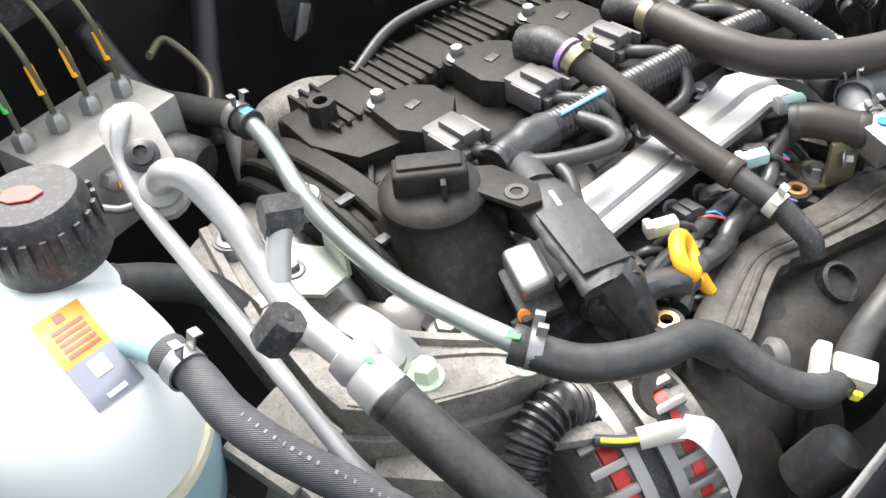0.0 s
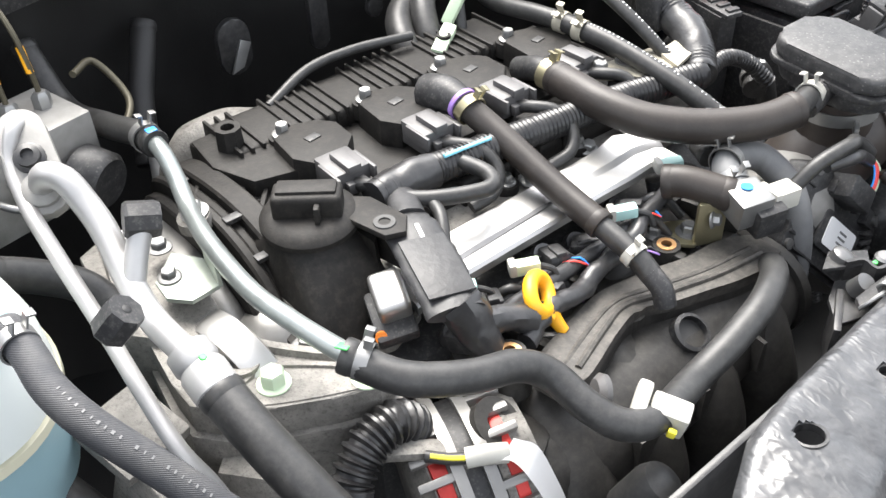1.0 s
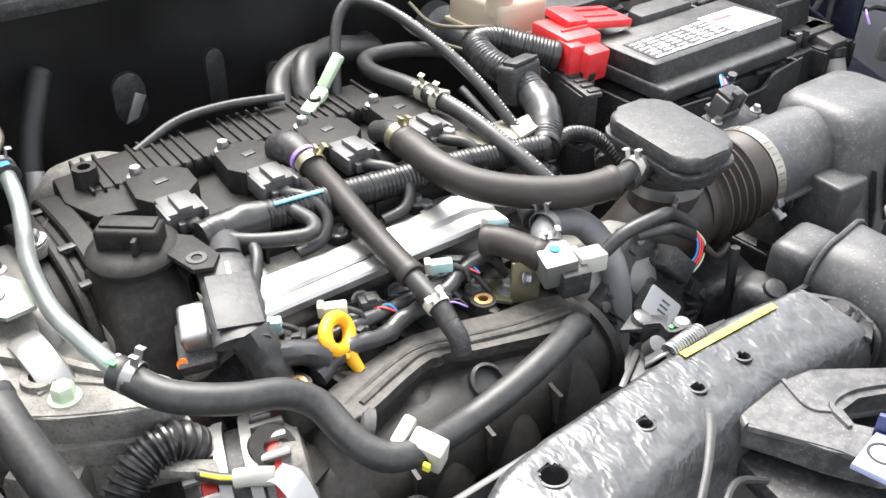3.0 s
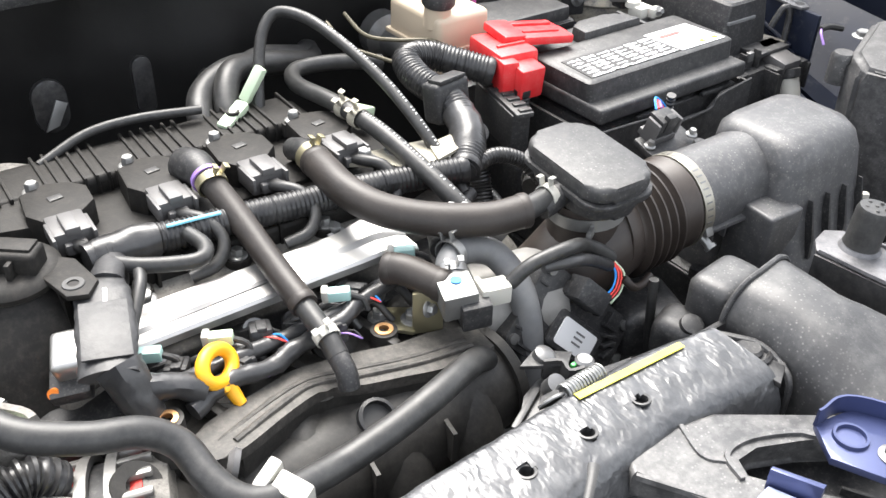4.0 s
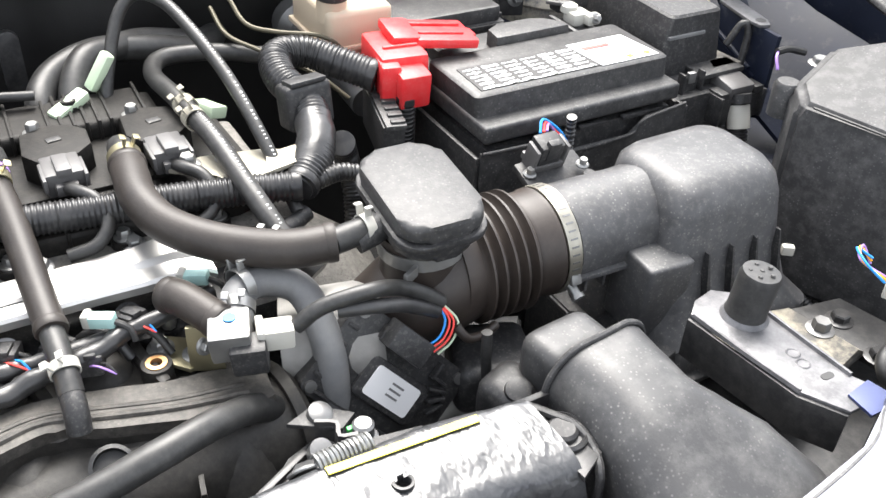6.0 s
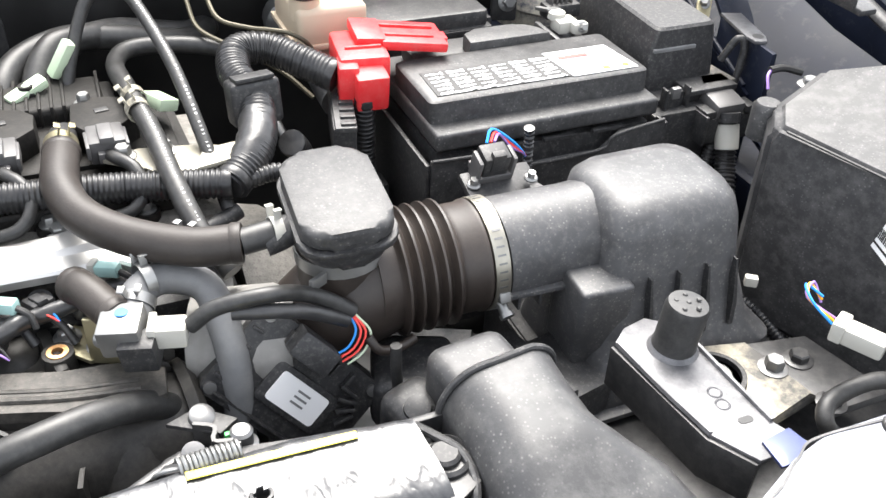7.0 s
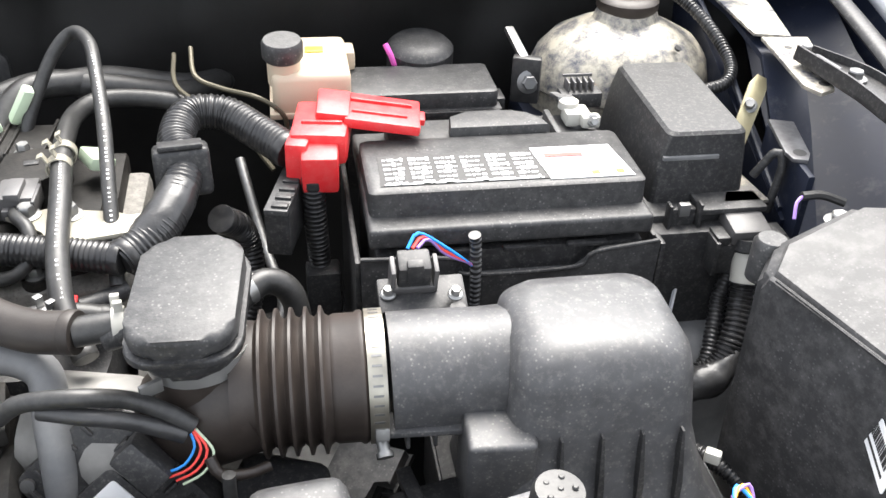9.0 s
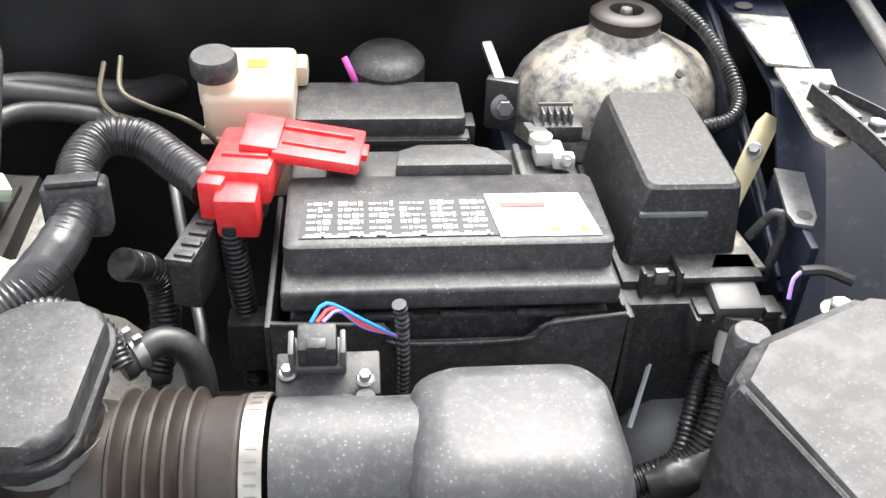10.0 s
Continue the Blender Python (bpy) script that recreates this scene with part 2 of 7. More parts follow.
def part(name, bm, material, parent=None, label="", smooth=40):
    """One mesh object; its vertices are given in world metres."""
    me = bpy.data.meshes.new(name)
    if parent:
        base = root_of(parent).location
        bmesh.ops.translate(bm, verts=bm.verts, vec=-base)
    bmesh.ops.recalc_face_normals(bm, faces=bm.faces)
    bm.to_mesh(me)
    bm.free()
    me.materials.append(material)
    for p in me.polygons:
        p.use_smooth = True
    me.set_sharp_from_angle(angle=radians(smooth))
    ob = new(name, me)
    if parent:
        ob.parent = parent
    if label:
        ob["label"] = label
    return ob


def basis(axis, up=(0, 0, 1)):
    z = Vector(axis).normalized()
    u = Vector(up)
    if abs(z.dot(u.normalized())) > 0.98:
        u = Vector((0, 1, 0))
    x = u.cross(z).normalized()
    y = z.cross(x)
    return Matrix((x, y, z)).transposed().to_4x4()


def add_box(bm, c, s, bevel=0.003, rot=None, seg=2):
    m = Matrix.Translation(c) @ (rot or Matrix()) @ Matrix.Diagonal((*s, 1))
    r = bmesh.ops.create_cube(bm, size=1, matrix=m)
    if bevel:
        edges = {e for v in r["verts"] for e in v.link_edges}
        bmesh.ops.bevel(bm, geom=list(edges), offset=min(bevel, min(s) * 0.45), segments=seg, affect="EDGES", profile=0.6)
    return bm


def box(c, s, bevel=0.003, rot=None, seg=2):
    return add_box(bmesh.new(), c, s, bevel, rot, seg)


def turned(rx=0, ry=0, rz=0):
    return pose(0, 0, 0, rx, ry, rz)


def add_lathe(bm, at, axis, profile, seg=24, sx=1.0, sy=1.0, up=(0, 0, 1), close=True):
    """profile: (radius, height) pairs along the axis."""
    m = Matrix.Translation(at) @ basis(axis, up)
    rings = []
    for r, h in profile:
        if r < 1e-5:
            rings.append([bm.verts.new(m @ Vector((0, 0, h)))])
        else:
            rings.append([bm.verts.new(m @ Vector((r * sx * math.cos(2 * math.pi * i / seg), r * sy * math.sin(2 * math.pi * i / seg), h))) for i in range(seg)])
    for a, b in zip(rings, rings[1:]):
        for i in range(seg):
            j = (i + 1) % seg
            if len(a) == 1 and len(b) > 1:
                bm.faces.new((a[0], b[i], b[j]))
            elif len(b) == 1 and len(a) > 1:
                bm.faces.new((a[i], a[j], b[0]))
            elif len(a) > 1:
                bm.faces.new((a[i], a[j], b[j], b[i]))
    if close:
        for ring in (rings[0], rings[-1]):
            if len(ring) > 2:
                bm.faces.new(ring)
    return bm


def lathe(at, axis, profile, seg=24, sx=1.0, sy=1.0, up=(0, 0, 1), close=True):
    return add_lathe(bmesh.new(), at, axis, profile, seg, sx, sy, up, close)


def curve_points(pts, step=0.003):
    ps = [Vector(p) for p in pts]
    if len(ps) == 2:
        n = max(2, int((ps[1] - ps[0]).length / step))
        return [ps[0].lerp(ps[1], i / n) for i in range(n + 1)], [i / n for i in range(n + 1)]
    ext = [2 * ps[0] - ps[1]] + ps + [2 * ps[-1] - ps[-2]]
    out, us = [], []
    for k in range(len(ps) - 1):
        p0, p1, p2, p3 = ext[k:k + 4]
        n = max(2, int((p2 - p1).length / step))
        for i in range(n):
            t = i / n
            out.append(0.5 * (2 * p1 + (p2 - p0) * t + (2 * p0 - 5 * p1 + 4 * p2 - p3) * t * t + (3 * p1 - p0 - 3 * p2 + p3) * t ** 3))
            us.append((k + t) / (len(ps) - 1))
    out.append(ps[-1])
    us.append(1.0)
    return out, us


def add_tube(bm, pts, r, seg=14, ridge=None, step=0.004, caps=True, flat=1.0, wobble=0.0):
    """A hose through pts; r a number or radii spread evenly along it; ridge: (pitch, depth) of corrugation."""
    if ridge:
        step = ridge[0] / 4
    ps, us = curve_points(pts, step)
    radii = [r] if not isinstance(r, (list, tuple)) else r
    rings, nrm, run, prev = [], None, 0.0, None
    for i, p in enumerate(ps):
        t = (ps[min(i + 1, len(ps) - 1)] - ps[max(i - 1, 0)]).normalized()
        if nrm is None:
            nrm = Vector((0, 0, 1)) if abs(t.z) < 0.9 else Vector((0, 1, 0))
        nrm = (nrm - t * nrm.dot(t)).normalized()
        bi = t.cross(nrm)
        f = us[i] * (len(radii) - 1)
        k = min(int(f), max(len(radii) - 2, 0))
        rad = radii[0] if len(radii) == 1 else radii[k] + (radii[k + 1] - radii[k]) * (f - k)
        if prev is not None:
            run += (p - prev).length
        prev = p
        if ridge:
            rad += ridge[1] * (1 if math.sin(2 * math.pi * run / ridge[0] + 0.4) > 0 else -1)
        ring_v = []
        for j in range(seg):
            a = 2 * math.pi * j / seg
            d = (nrm * math.cos(a) * flat + bi * math.sin(a)) * rad
            if wobble:
                q = (p + d) * 90
                d *= 1 + wobble * (noise.noise(q) + 0.5 * noise.noise(q * 2.7))
            ring_v.append(bm.verts.new(p + d))
        rings.append(ring_v)
    for a, b in zip(rings, rings[1:]):
        for j in range(seg):
            k = (j + 1) % seg
            bm.faces.new((a[j], a[k], b[k], b[j]))
    if caps:
        bm.faces.new(rings[0])
        bm.faces.new(rings[-1])
    return bm


def wall(pts, w, z0, lift, slope=0.6):
    """An upright sharp-edged rib along pts, standing on z0."""
    ps, _ = curve_points([(x, y, 0) for x, y in pts], 0.004)
    secs = []
    for i, p in enumerate(ps):
        t = (ps[min(i + 1, len(ps) - 1)] - ps[max(i - 1, 0)]).normalized()
        s = Vector((-t.y, t.x, 0)) * w / 2
        up = Vector((0, 0, z0))
        top = Vector((0, 0, z0 + lift))
        secs.append([p - s + up, p + s + up, p + s * slope + top, p - s * slope + top])
    return loft(secs)


def tube(pts, r, seg=14, ridge=None, step=0.004, caps=True, flat=1.0, wobble=0.0):
    return add_tube(bmesh.new(), pts, r, seg, ridge, step, caps, flat, wobble)


def add_prism(bm, outline, z0, z1, bevel=0.003, m=None, seg=2):
    """An outline in the plane, raised from z0 to z1; m places it."""
    m = m or Matrix()
    lo = [bm.verts.new(m @ Vector((x, y, z0))) for x, y in outline]
    hi = [bm.verts.new(m @ Vector((x, y, z1))) for x, y in outline]
    n = len(outline)
    top, bottom = bm.faces.new(hi), bm.faces.new(lo[::-1])
    for i in range(n):
        bm.faces.new((lo[i], lo[(i + 1) % n], hi[(i + 1) % n], hi[i]))
    if bevel:
        es = set(top.edges) | set(bottom.edges)
        bmesh.ops.bevel(bm, geom=list(es), offset=bevel, segments=seg, affect="EDGES", profile=0.6, clamp_overlap=True)
    return bm


def prism(outline, z0, z1, bevel=0.003, m=None, seg=2):
    return add_prism(bmesh.new(), outline, z0, z1, bevel, m, seg)


def rounded(w, h, r, n=5, cx=0.0, cy=0.0):
    out = []
    for sx, sy, a0 in ((1, 1, 0), (-1, 1, 90), (-1, -1, 180), (1, -1, 270)):
        for i in range(n + 1):
            a = radians(a0 + 90 * i / n)
            out.append((cx + sx * (w / 2 - r) + r * math.cos(a), cy + sy * (h / 2 - r) + r * math.sin(a)))
    return out


def loft(sections, m=None, caps=True):
    """Skin over closed sections of equal point counts."""
    bm = bmesh.new()
    m = m or Matrix()
    rings = [[bm.verts.new(m @ Vector(p)) for p in s] for s in sections]
    n = len(rings[0])
    for a, b in zip(rings, rings[1:]):
        for i in range(n):
            bm.faces.new((a[i], a[(i + 1) % n], b[(i + 1) % n], b[i]))
    if caps:
        bm.faces.new(rings[0])
        bm.faces.new(rings[-1])
    return bm


def add_bolt(bm, at, axis=(0, 0, 1), r=0.006, h=0.006, flange=1.55):
    add_lathe(bm, at, axis, [(r * flange, 0), (r * flange, 0.0012), (r * 1.2, 0.0022)], 18)
    add_lathe(bm, Vector(at) + Vector(axis).normalized() * 0.002, axis, [(r, 0), (r, h * 0.8), (r * 0.86, h), (0.0, h * 0.96)], 6)
    return bm


def bolt(parent, at, axis=(0, 0, 1), r=0.006, h=0.006, material=None, flange=1.55):
    return part("bolt", add_bolt(bmesh.new(), at, axis, r, h, flange), material or STEEL, parent, smooth=30)


def ring(at, axis, r, width, thick=0.0012, seg=28):
    h = width / 2
    return lathe(at, axis, [(r, -h), (r + thick, -h), (r + thick, h), (r, h), (r, -h)], seg, close=False)


def hose_clamp(at, axis, r, ears=(0, 0, 1), material=None, width=0.008, label="bright spring clamp gripping the end of a hose"):
    ax = Vector(axis).normalized()
    up = Vector(ears)
    up = (up - ax * up.dot(ax)).normalized()
    side = ax.cross(up)
    ob = thing("hose_clamp", at, label, "hose clamp", "spring clamps on the hoses")
    part("band", ring(at, ax, r, width), material or STEEL, ob)
    for s in (-1, 1):
        c = Vector(at) + up * (r + 0.004) + side * s * 0.004 + ax * s * width * 0.15
        m = Matrix((side, ax, up)).transposed().to_4x4()
        bm = bmesh.new()
        add_box(bm, c, (0.0014, width * 0.75, 0.009), 0.0005, m)
        add_box(bm, c + up * 0.004 + side * s * 0.002, (0.005, width * 0.75, 0.0014), 0.0005, m)
        part("tab", bm, material or STEEL, ob)
    return ob


def hose(name, pts, r, material, label, category="hose", ridge=None, seg=16, group="", wobble=0.0):
    """A hose or cable as one plain mesh."""
    base = Vector(pts[0])
    if not isinstance(r, (list, tuple)) and r >= 0.0085 and len(pts) > 3:
        ob = thing(name, base, label, category, group)
        part("tube", tube(pts, r, seg, ridge, wobble=wobble), material, ob, smooth=50)
        for a, b in ((pts[0], pts[1]), (pts[-1], pts[-2])):
            a, b = Vector(a), Vector(b)
            d = (b - a).normalized()
            part("end_sleeve", lathe(a, d, [(r * 0.7, -0.0005), (r + 0.0002, -0.0004), (r + 0.0008, 0.001), (r + 0.0008, 0.006), (r + 0.0001, 0.008)], seg), material, ob)
        return ob
    bm = tube([Vector(p) - base for p in pts], r, seg, ridge, wobble=wobble)
    ob = part(name, bm, material, None, "", 50)
    ob.location = base
    return tagged(ob, label, category, group)


def simple(name, bm, material, label, category, group="", kind="", smooth=40, at=None):
    if at is not None:
        bmesh.ops.translate(bm, verts=bm.verts, vec=-Vector(at))
    ob = part(name, bm, material, None, "", smooth)
    if at is not None:
        ob.location = at
    return tagged(ob, label, category, group, kind)


# ---- setting ----
simple("ground", box((0, 0, -0.05), (600, 600, 0.1), 0), ASPHALT, "grey asphalt ground under the car", "ground", kind="structure")
simple("undertray", box((-0.2, 0.0, 0.50), (1.7, 1.1, 0.02), 0.004), FELT, "black plastic tray closing the engine bay below", "undertray", kind="structure")
fw = thing("wall_firewall", (-0.2, 0.45, 0.5), "black moulded sound mat on the firewall", "firewall", kind="structure")


def firewall_panel():
    bm = bmesh.new()
    nx, nz = 90, 36
    grid = []
    for j in range(nz + 1):
        row = []
        for i in range(nx + 1):
            x, z = -1.1 + 1.7 * i / nx, 0.5 + 0.62 * j / nz
            d = 0.03 * noise.noise(Vector((x * 5, z * 4, 1.7))) + 0.012 * noise.noise(Vector((x * 16, z * 9, 4.2)))
            d += 0.025 * max(0.0, math.sin(x * 17)) ** 3
            row.append(bm.verts.new((x, 0.40 + 0.12 * max(0, z - 0.85) - d, z)))
        grid.append(row)
    for j in range(nz):
        for i in range(nx):
            bm.faces.new((grid[j][i], grid[j][i + 1], grid[j + 1][i + 1], grid[j + 1][i]))
    bmesh.ops.solidify(bm, geom=bm.faces[:], thickness=0.02)
    return bm


part("sound_mat", firewall_panel(), FELT, fw)
for hx, hz, hw, hh in ((-0.463, 0.852, 0.018, 0.03), (-0.36, 0.85, 0.011, 0.035), (-0.285, 0.84, 0.010, 0.012)):
    part("grommet", prism(rounded(hw * 2, hh * 2, hw * 0.98), -0.004, 0.004, 0.002, pose(hx, 0.362, hz, 90, 0, 0)), BLACKPAINT, fw)
part("bright_bracket", prism([(0, 0), (0.014, 0.006), (0.024, 0.03), (0.012, 0.034)], -0.002, 0.002, 0.001, pose(-0.475, 0.352, 0.828, 80, 10, 0)), STEEL, fw, "bright steel bracket seen in a hole of the mat")
simple("cowl", box((-0.2, 0.50, 1.02), (1.9, 0.24, 0.14), 0.03), BLACK, "black plastic cowl along the top of the firewall", "cowl", kind="structure")
part("cowl_lip", box((-0.2, 0.37, 0.975), (1.9, 0.05, 0.02), 0.008), BLACK, fw)
part("cowl_corner", box((-0.86, 0.36, 1.03), (0.56, 0.14, 0.16), 0.02, turned(0, -4, 8)), BLACK, fw)
simple("wall_inner_fender", box((-1.05, 0.1, 0.78), (0.04, 0.9, 0.5), 0.01), NAVY, "dark painted inner fender panel", "fender", kind="structure")
simple("wall_inner_fender", box((0.62, 0.1, 0.72), (0.04, 0.9, 0.5), 0.01), NAVY, "dark painted inner fender panel", "fender", kind="structure")

# ---- radiator support ----
sup = thing("radiator_support", (-0.3, -0.29, 0.6), "gloss black steel radiator support under crinkled clear film", "radiator support")


def support_beam():
    # upper edge line and lower edge line of the top face, from the engine's timing end to the duct
    back = [(-0.62, -0.36), (-0.505, -0.284), (-0.47, -0.268), (-0.425, -0.262), (-0.33, -0.258), (-0.21, -0.254), (-0.13, -0.266)]
    front = [(-0.60, -0.42), (-0.50, -0.365), (-0.45, -0.345), (-0.42, -0.338), (-0.34, -0.33), (-0.23, -0.322), (-0.124, -0.334)]
    bm = bmesh.new()
    holes = ((-0.240, -0.292, 0.0052), (-0.297, -0.2935, 0.0052), (-0.357, -0.2955, 0.0052), (-0.443, -0.291, 0.0095))
    nx, ny = 150, 24
    grid = []
    for i in range(nx + 1):
        f = i / nx * 6
        k = min(int(f), 5)
        u = f - k
        b = Vector(back[k]).lerp(Vector(back[k + 1]), u)
        a = Vector(front[k]).lerp(Vector(front[k + 1]), u)
        row = []
        for j in range(ny + 1):
            v = j / ny
            p = b.lerp(a, v)
            z = 0.811 - 0.010 * v * v - 0.012 * max(0, (v - 0.85) / 0.15) ** 2 - 0.006 * max(0, (0.08 - v) / 0.08) ** 2
            z -= 0.022 * max(0.0, min(1.0, (-0.46 - p.x) / 0.1))
            z += 0.0012 * noise.noise(Vector((p.x * 60, p.y * 60, 3)))
            row.append(bm.verts.new((p.x, p.y, z)))
        for j in range(1, 7):
            row.append(bm.verts.new((p.x, p.y - 0.003 - 0.001 * j, z - 0.009 * j)))
        grid.append(row)
    for i in range(nx):
        for j in range(len(grid[0]) - 1):
            q = (grid[i][j], grid[i + 1][j], grid[i + 1][j + 1], grid[i][j + 1])
            c = sum((v.co for v in q), Vector()) / 4
            if j < ny and any((c.x - hx) ** 2 + (c.y - hy) ** 2 < (r + 0.001) ** 2 for hx, hy, r in holes):
                continue
            bm.faces.new(q)
    bmesh.ops.delete(bm, geom=[v for v in bm.verts if not v.link_faces], context="VERTS")
    bmesh.ops.solidify(bm, geom=bm.faces[:], thickness=0.003)
    return bm


part("beam", support_beam(), FILM, sup)
for hx, hy, hr, hz in ((-0.240, -0.292, 0.0052, 0.8115), (-0.297, -0.2935, 0.0052, 0.8115), (-0.357, -0.2955, 0.0052, 0.8110), (-0.443, -0.291, 0.0095, 0.8118)):
    part("hole_rim", lathe((hx, hy, hz), (0, 0.12, 1), [(hr, -0.006), (hr, 0.0004), (hr + 0.0006, 0.0008), (hr + 0.0024, 0.0006), (hr + 0.0024, -0.001)], 24, close=False), BLACKPAINT, sup)
part("yellow_mark", prism([(-0.281, -0.268), (-0.170, -0.273), (-0.170, -0.2665), (-0.281, -0.2615)], 0.8150, 0.8157, 0), SEAL, sup, "yellow paint stripe")
part("cap_seat", lathe((-0.119, -0.299, 0.801), (0, 0, 1), [(0.019, 0), (0.019, 0.004), (0.0165, 0.006), (0.0145, 0.003), (0.0, 0.003)], 28), BLACKPAINT, sup)
part("plug", lathe((-0.119, -0.299, 0.803), (0, 0, 1), [(0.0115, 0), (0.0115, 0.004), (0.009, 0.006), (0, 0.0055)], 24), BLACK, sup, "round black plug")
part("end_edge", tube([(-0.128, -0.268, 0.806), (-0.118, -0.284, 0.807), (-0.108, -0.300, 0.806), (-0.106, -0.320, 0.800), (-0.112, -0.336, 0.792), (-0.114, -0.338, 0.76)], 0.0035, 8), DUSTY, sup)
part("end_tab", prism([(-0.135, -0.270), (-0.118, -0.272), (-0.104, -0.300), (-0.103, -0.325), (-0.128, -0.338)], 0.796, 0.802, 0.002), BLACKPAINT, sup)
part("web", box((-0.33, -0.262, 0.70), (0.5, 0.006, 0.21), 0.002), BLACKPAINT, sup)

# ---- intake scoop ----
duct = thing("intake_scoop", (0.0, -0.28, 0.6), "dusty black plastic air intake scoop beside the support", "air duct")


def between(v, pairs):
    for (a, p), (b, q) in zip(pairs, pairs[1:]):
        if v <= b:
            return p + (q - p) * max(0.0, (v - a) / (b - a))
    return pairs[-1][1]


def scoop_section(u, grow=0.0):
    """u runs from the rear rim to the mouth; the outer wall flares away from the support."""
    y = -0.254 - 0.235 * u
    xl = between(u, ((0, -0.106), (0.3, -0.102), (0.6, -0.108), (1, -0.115))) - grow
    xr = between(u, ((0, -0.016), (0.14, -0.017), (0.27, -0.012), (0.36, 0.004), (0.46, 0.026), (0.62, 0.042), (1, 0.06))) + grow
    top = between(u, ((0, 0.838), (0.15, 0.840), (0.32, 0.834), (0.46, 0.820), (0.65, 0.802), (1, 0.77))) + grow
    low = 0.69
    r0, r1, n, out = 0.038, 0.022 + 0.02 * min(1.0, 2 * u), 9, []
    for i in range(n):
        a = radians(180 - 90 * i / (n - 1))
        out.append((xl + r0 + r0 * math.cos(a), y - 0.004, top - r0 + r0 * math.sin(a)))
    for i in range(n):
        a = radians(90 - 90 * i / (n - 1))
        out.append((xr - r1 + r1 * math.cos(a), y, top - r1 + r1 * math.sin(a)))
    return out + [(xr + 0.004, y, low), (xl, y, low)]


part("shell", loft([scoop_section(i / 24) for i in range(25)]), SCOOP, duct, smooth=55)


def scoop_rim(u):
    return tube([Vector(p) for p in scoop_section(u, 0.0012)[0:18]], 0.0026, 8, step=0.006)


part("rim", scoop_rim(0.012), DUSTY, duct)
part("throat", box((-0.066, -0.232, 0.790), (0.066, 0.046, 0.066), 0.016, turned(0, 0, 6), 4), SCOOP, duct)
part("throat_lobe", box((-0.108, -0.224, 0.764), (0.046, 0.046, 0.046), 0.016, turned(0, 0, 20), 4), BLACK, duct)
part("throat_boss", lathe((-0.112, -0.236, 0.784), (-0.2, -0.4, 1), [(0.011, 0), (0.010, 0.006), (0.005, 0.0075), (0, 0.007)], 18), BLACK, duct)
part("resonance_box", box((-0.085, -0.16, 0.735), (0.07, 0.07, 0.05), 0.015, turned(0, 0, -20), 4), BLACK, duct)

# ---- air intake: elbow, bellows, air box ----
pipe = thing("intake_pipe", (-0.06, -0.12, 0.72), "brown-black rubber intake pipe with a ribbed bellows", "air intake pipe")
AX = Vector((0.995, -0.035, 0.02)).normalized()
C0 = Vector((-0.095, -0.112, 0.815))


def bellows():
    prof = [(0.0475, -0.012)]
    x = 0.004
    for k in range(5):
        prof += [(0.0455, x), (0.0475, x + 0.002), (0.0535, x + 0.0035), (0.0535, x + 0.0055), (0.0475, x + 0.0075)]
        x += 0.0105
    prof += [(0.0455, x), (0.0470, x + 0.003), (0.0470, x + 0.018), (0.0485, x + 0.020), (0.0485, x + 0.023), (0.0465, x + 0.025), (0.0465, x + 0.034)]
    return lathe(C0, AX, prof, 40)


part("bellows", bellows(), BROWNRUBBER, pipe)
part("elbow", tube([C0 + AX * 0.002, C0 - AX * 0.022 + Vector((0, 0.0, -0.010)), (-0.145, -0.105, 0.783), (-0.165, -0.085, 0.745), (-0.18, -0.075, 0.70)], [0.0465, 0.047, 0.043, 0.040, 0.038], 30), BROWNRUBBER, pipe)
part("rib", tube([(-0.125, -0.165, 0.80), (-0.118, -0.172, 0.79), (-0.10, -0.168, 0.784), (-0.085, -0.163, 0.785)], 0.004, 10), BROWNRUBBER, pipe)
part("riser", lathe((-0.128, -0.112, 0.82), (-0.05, 0.02, 1), [(0.036, 0), (0.034, 0.02), (0.034, 0.045)], 28), BROWNRUBBER, pipe)
part("riser_clamp", ring((-0.1295, -0.1115, 0.852), (-0.05, 0.02, 1), 0.035, 0.012), STEEL, pipe, "bright clamp band")
part("clamp_tab", box((-0.158, -0.147, 0.850), (0.016, 0.004, 0.010), 0.001, turned(0, 0, 30)), STEEL, pipe)
cl = C0 + AX * 0.088
part("worm_clamp", ring(cl, AX, 0.0475, 0.013, 0.0015, 40), CLAMPBAND, pipe, "bright worm-drive clamp")


def clamp_notches():
    bm = bmesh.new()
    m = basis(AX)
    for i in range(44):
        q = m @ Matrix.Rotation(2 * math.pi * i / 44, 4, "Z")
        add_box(bm, cl + (q @ Vector((0.0491, 0, 0))), (0.0004, 0.0016, 0.007), 0, q)
    return bm


part("clamp_notches", clamp_notches(), DULLSTEEL, pipe)
part("clamp_screw", lathe(cl + Vector((0.0, -0.045, -0.022)), (0.1, -0.8, -0.5), [(0.0045, -0.004), (0.0045, 0.008), (0.0062, 0.008), (0.0062, 0.012), (0, 0.012)], 14), STEEL, pipe)
part("clamp_housing", box(cl + Vector((0.0, -0.046, -0.008)), (0.010, 0.006, 0.018), 0.0015, turned(-25, 0, 0)), STEEL, pipe)

reso = thing("breather_resonator", (-0.128, -0.105, 0.86), "dusty black plastic breather box on the intake pipe", "resonator box")
RM = pose(-0.131, -0.109, 0.893, 3, -2, -4)
part("lid", prism(rounded(0.070, 0.110, 0.020), -0.004, 0.012, 0.006, RM, 3), DUSTY, reso)
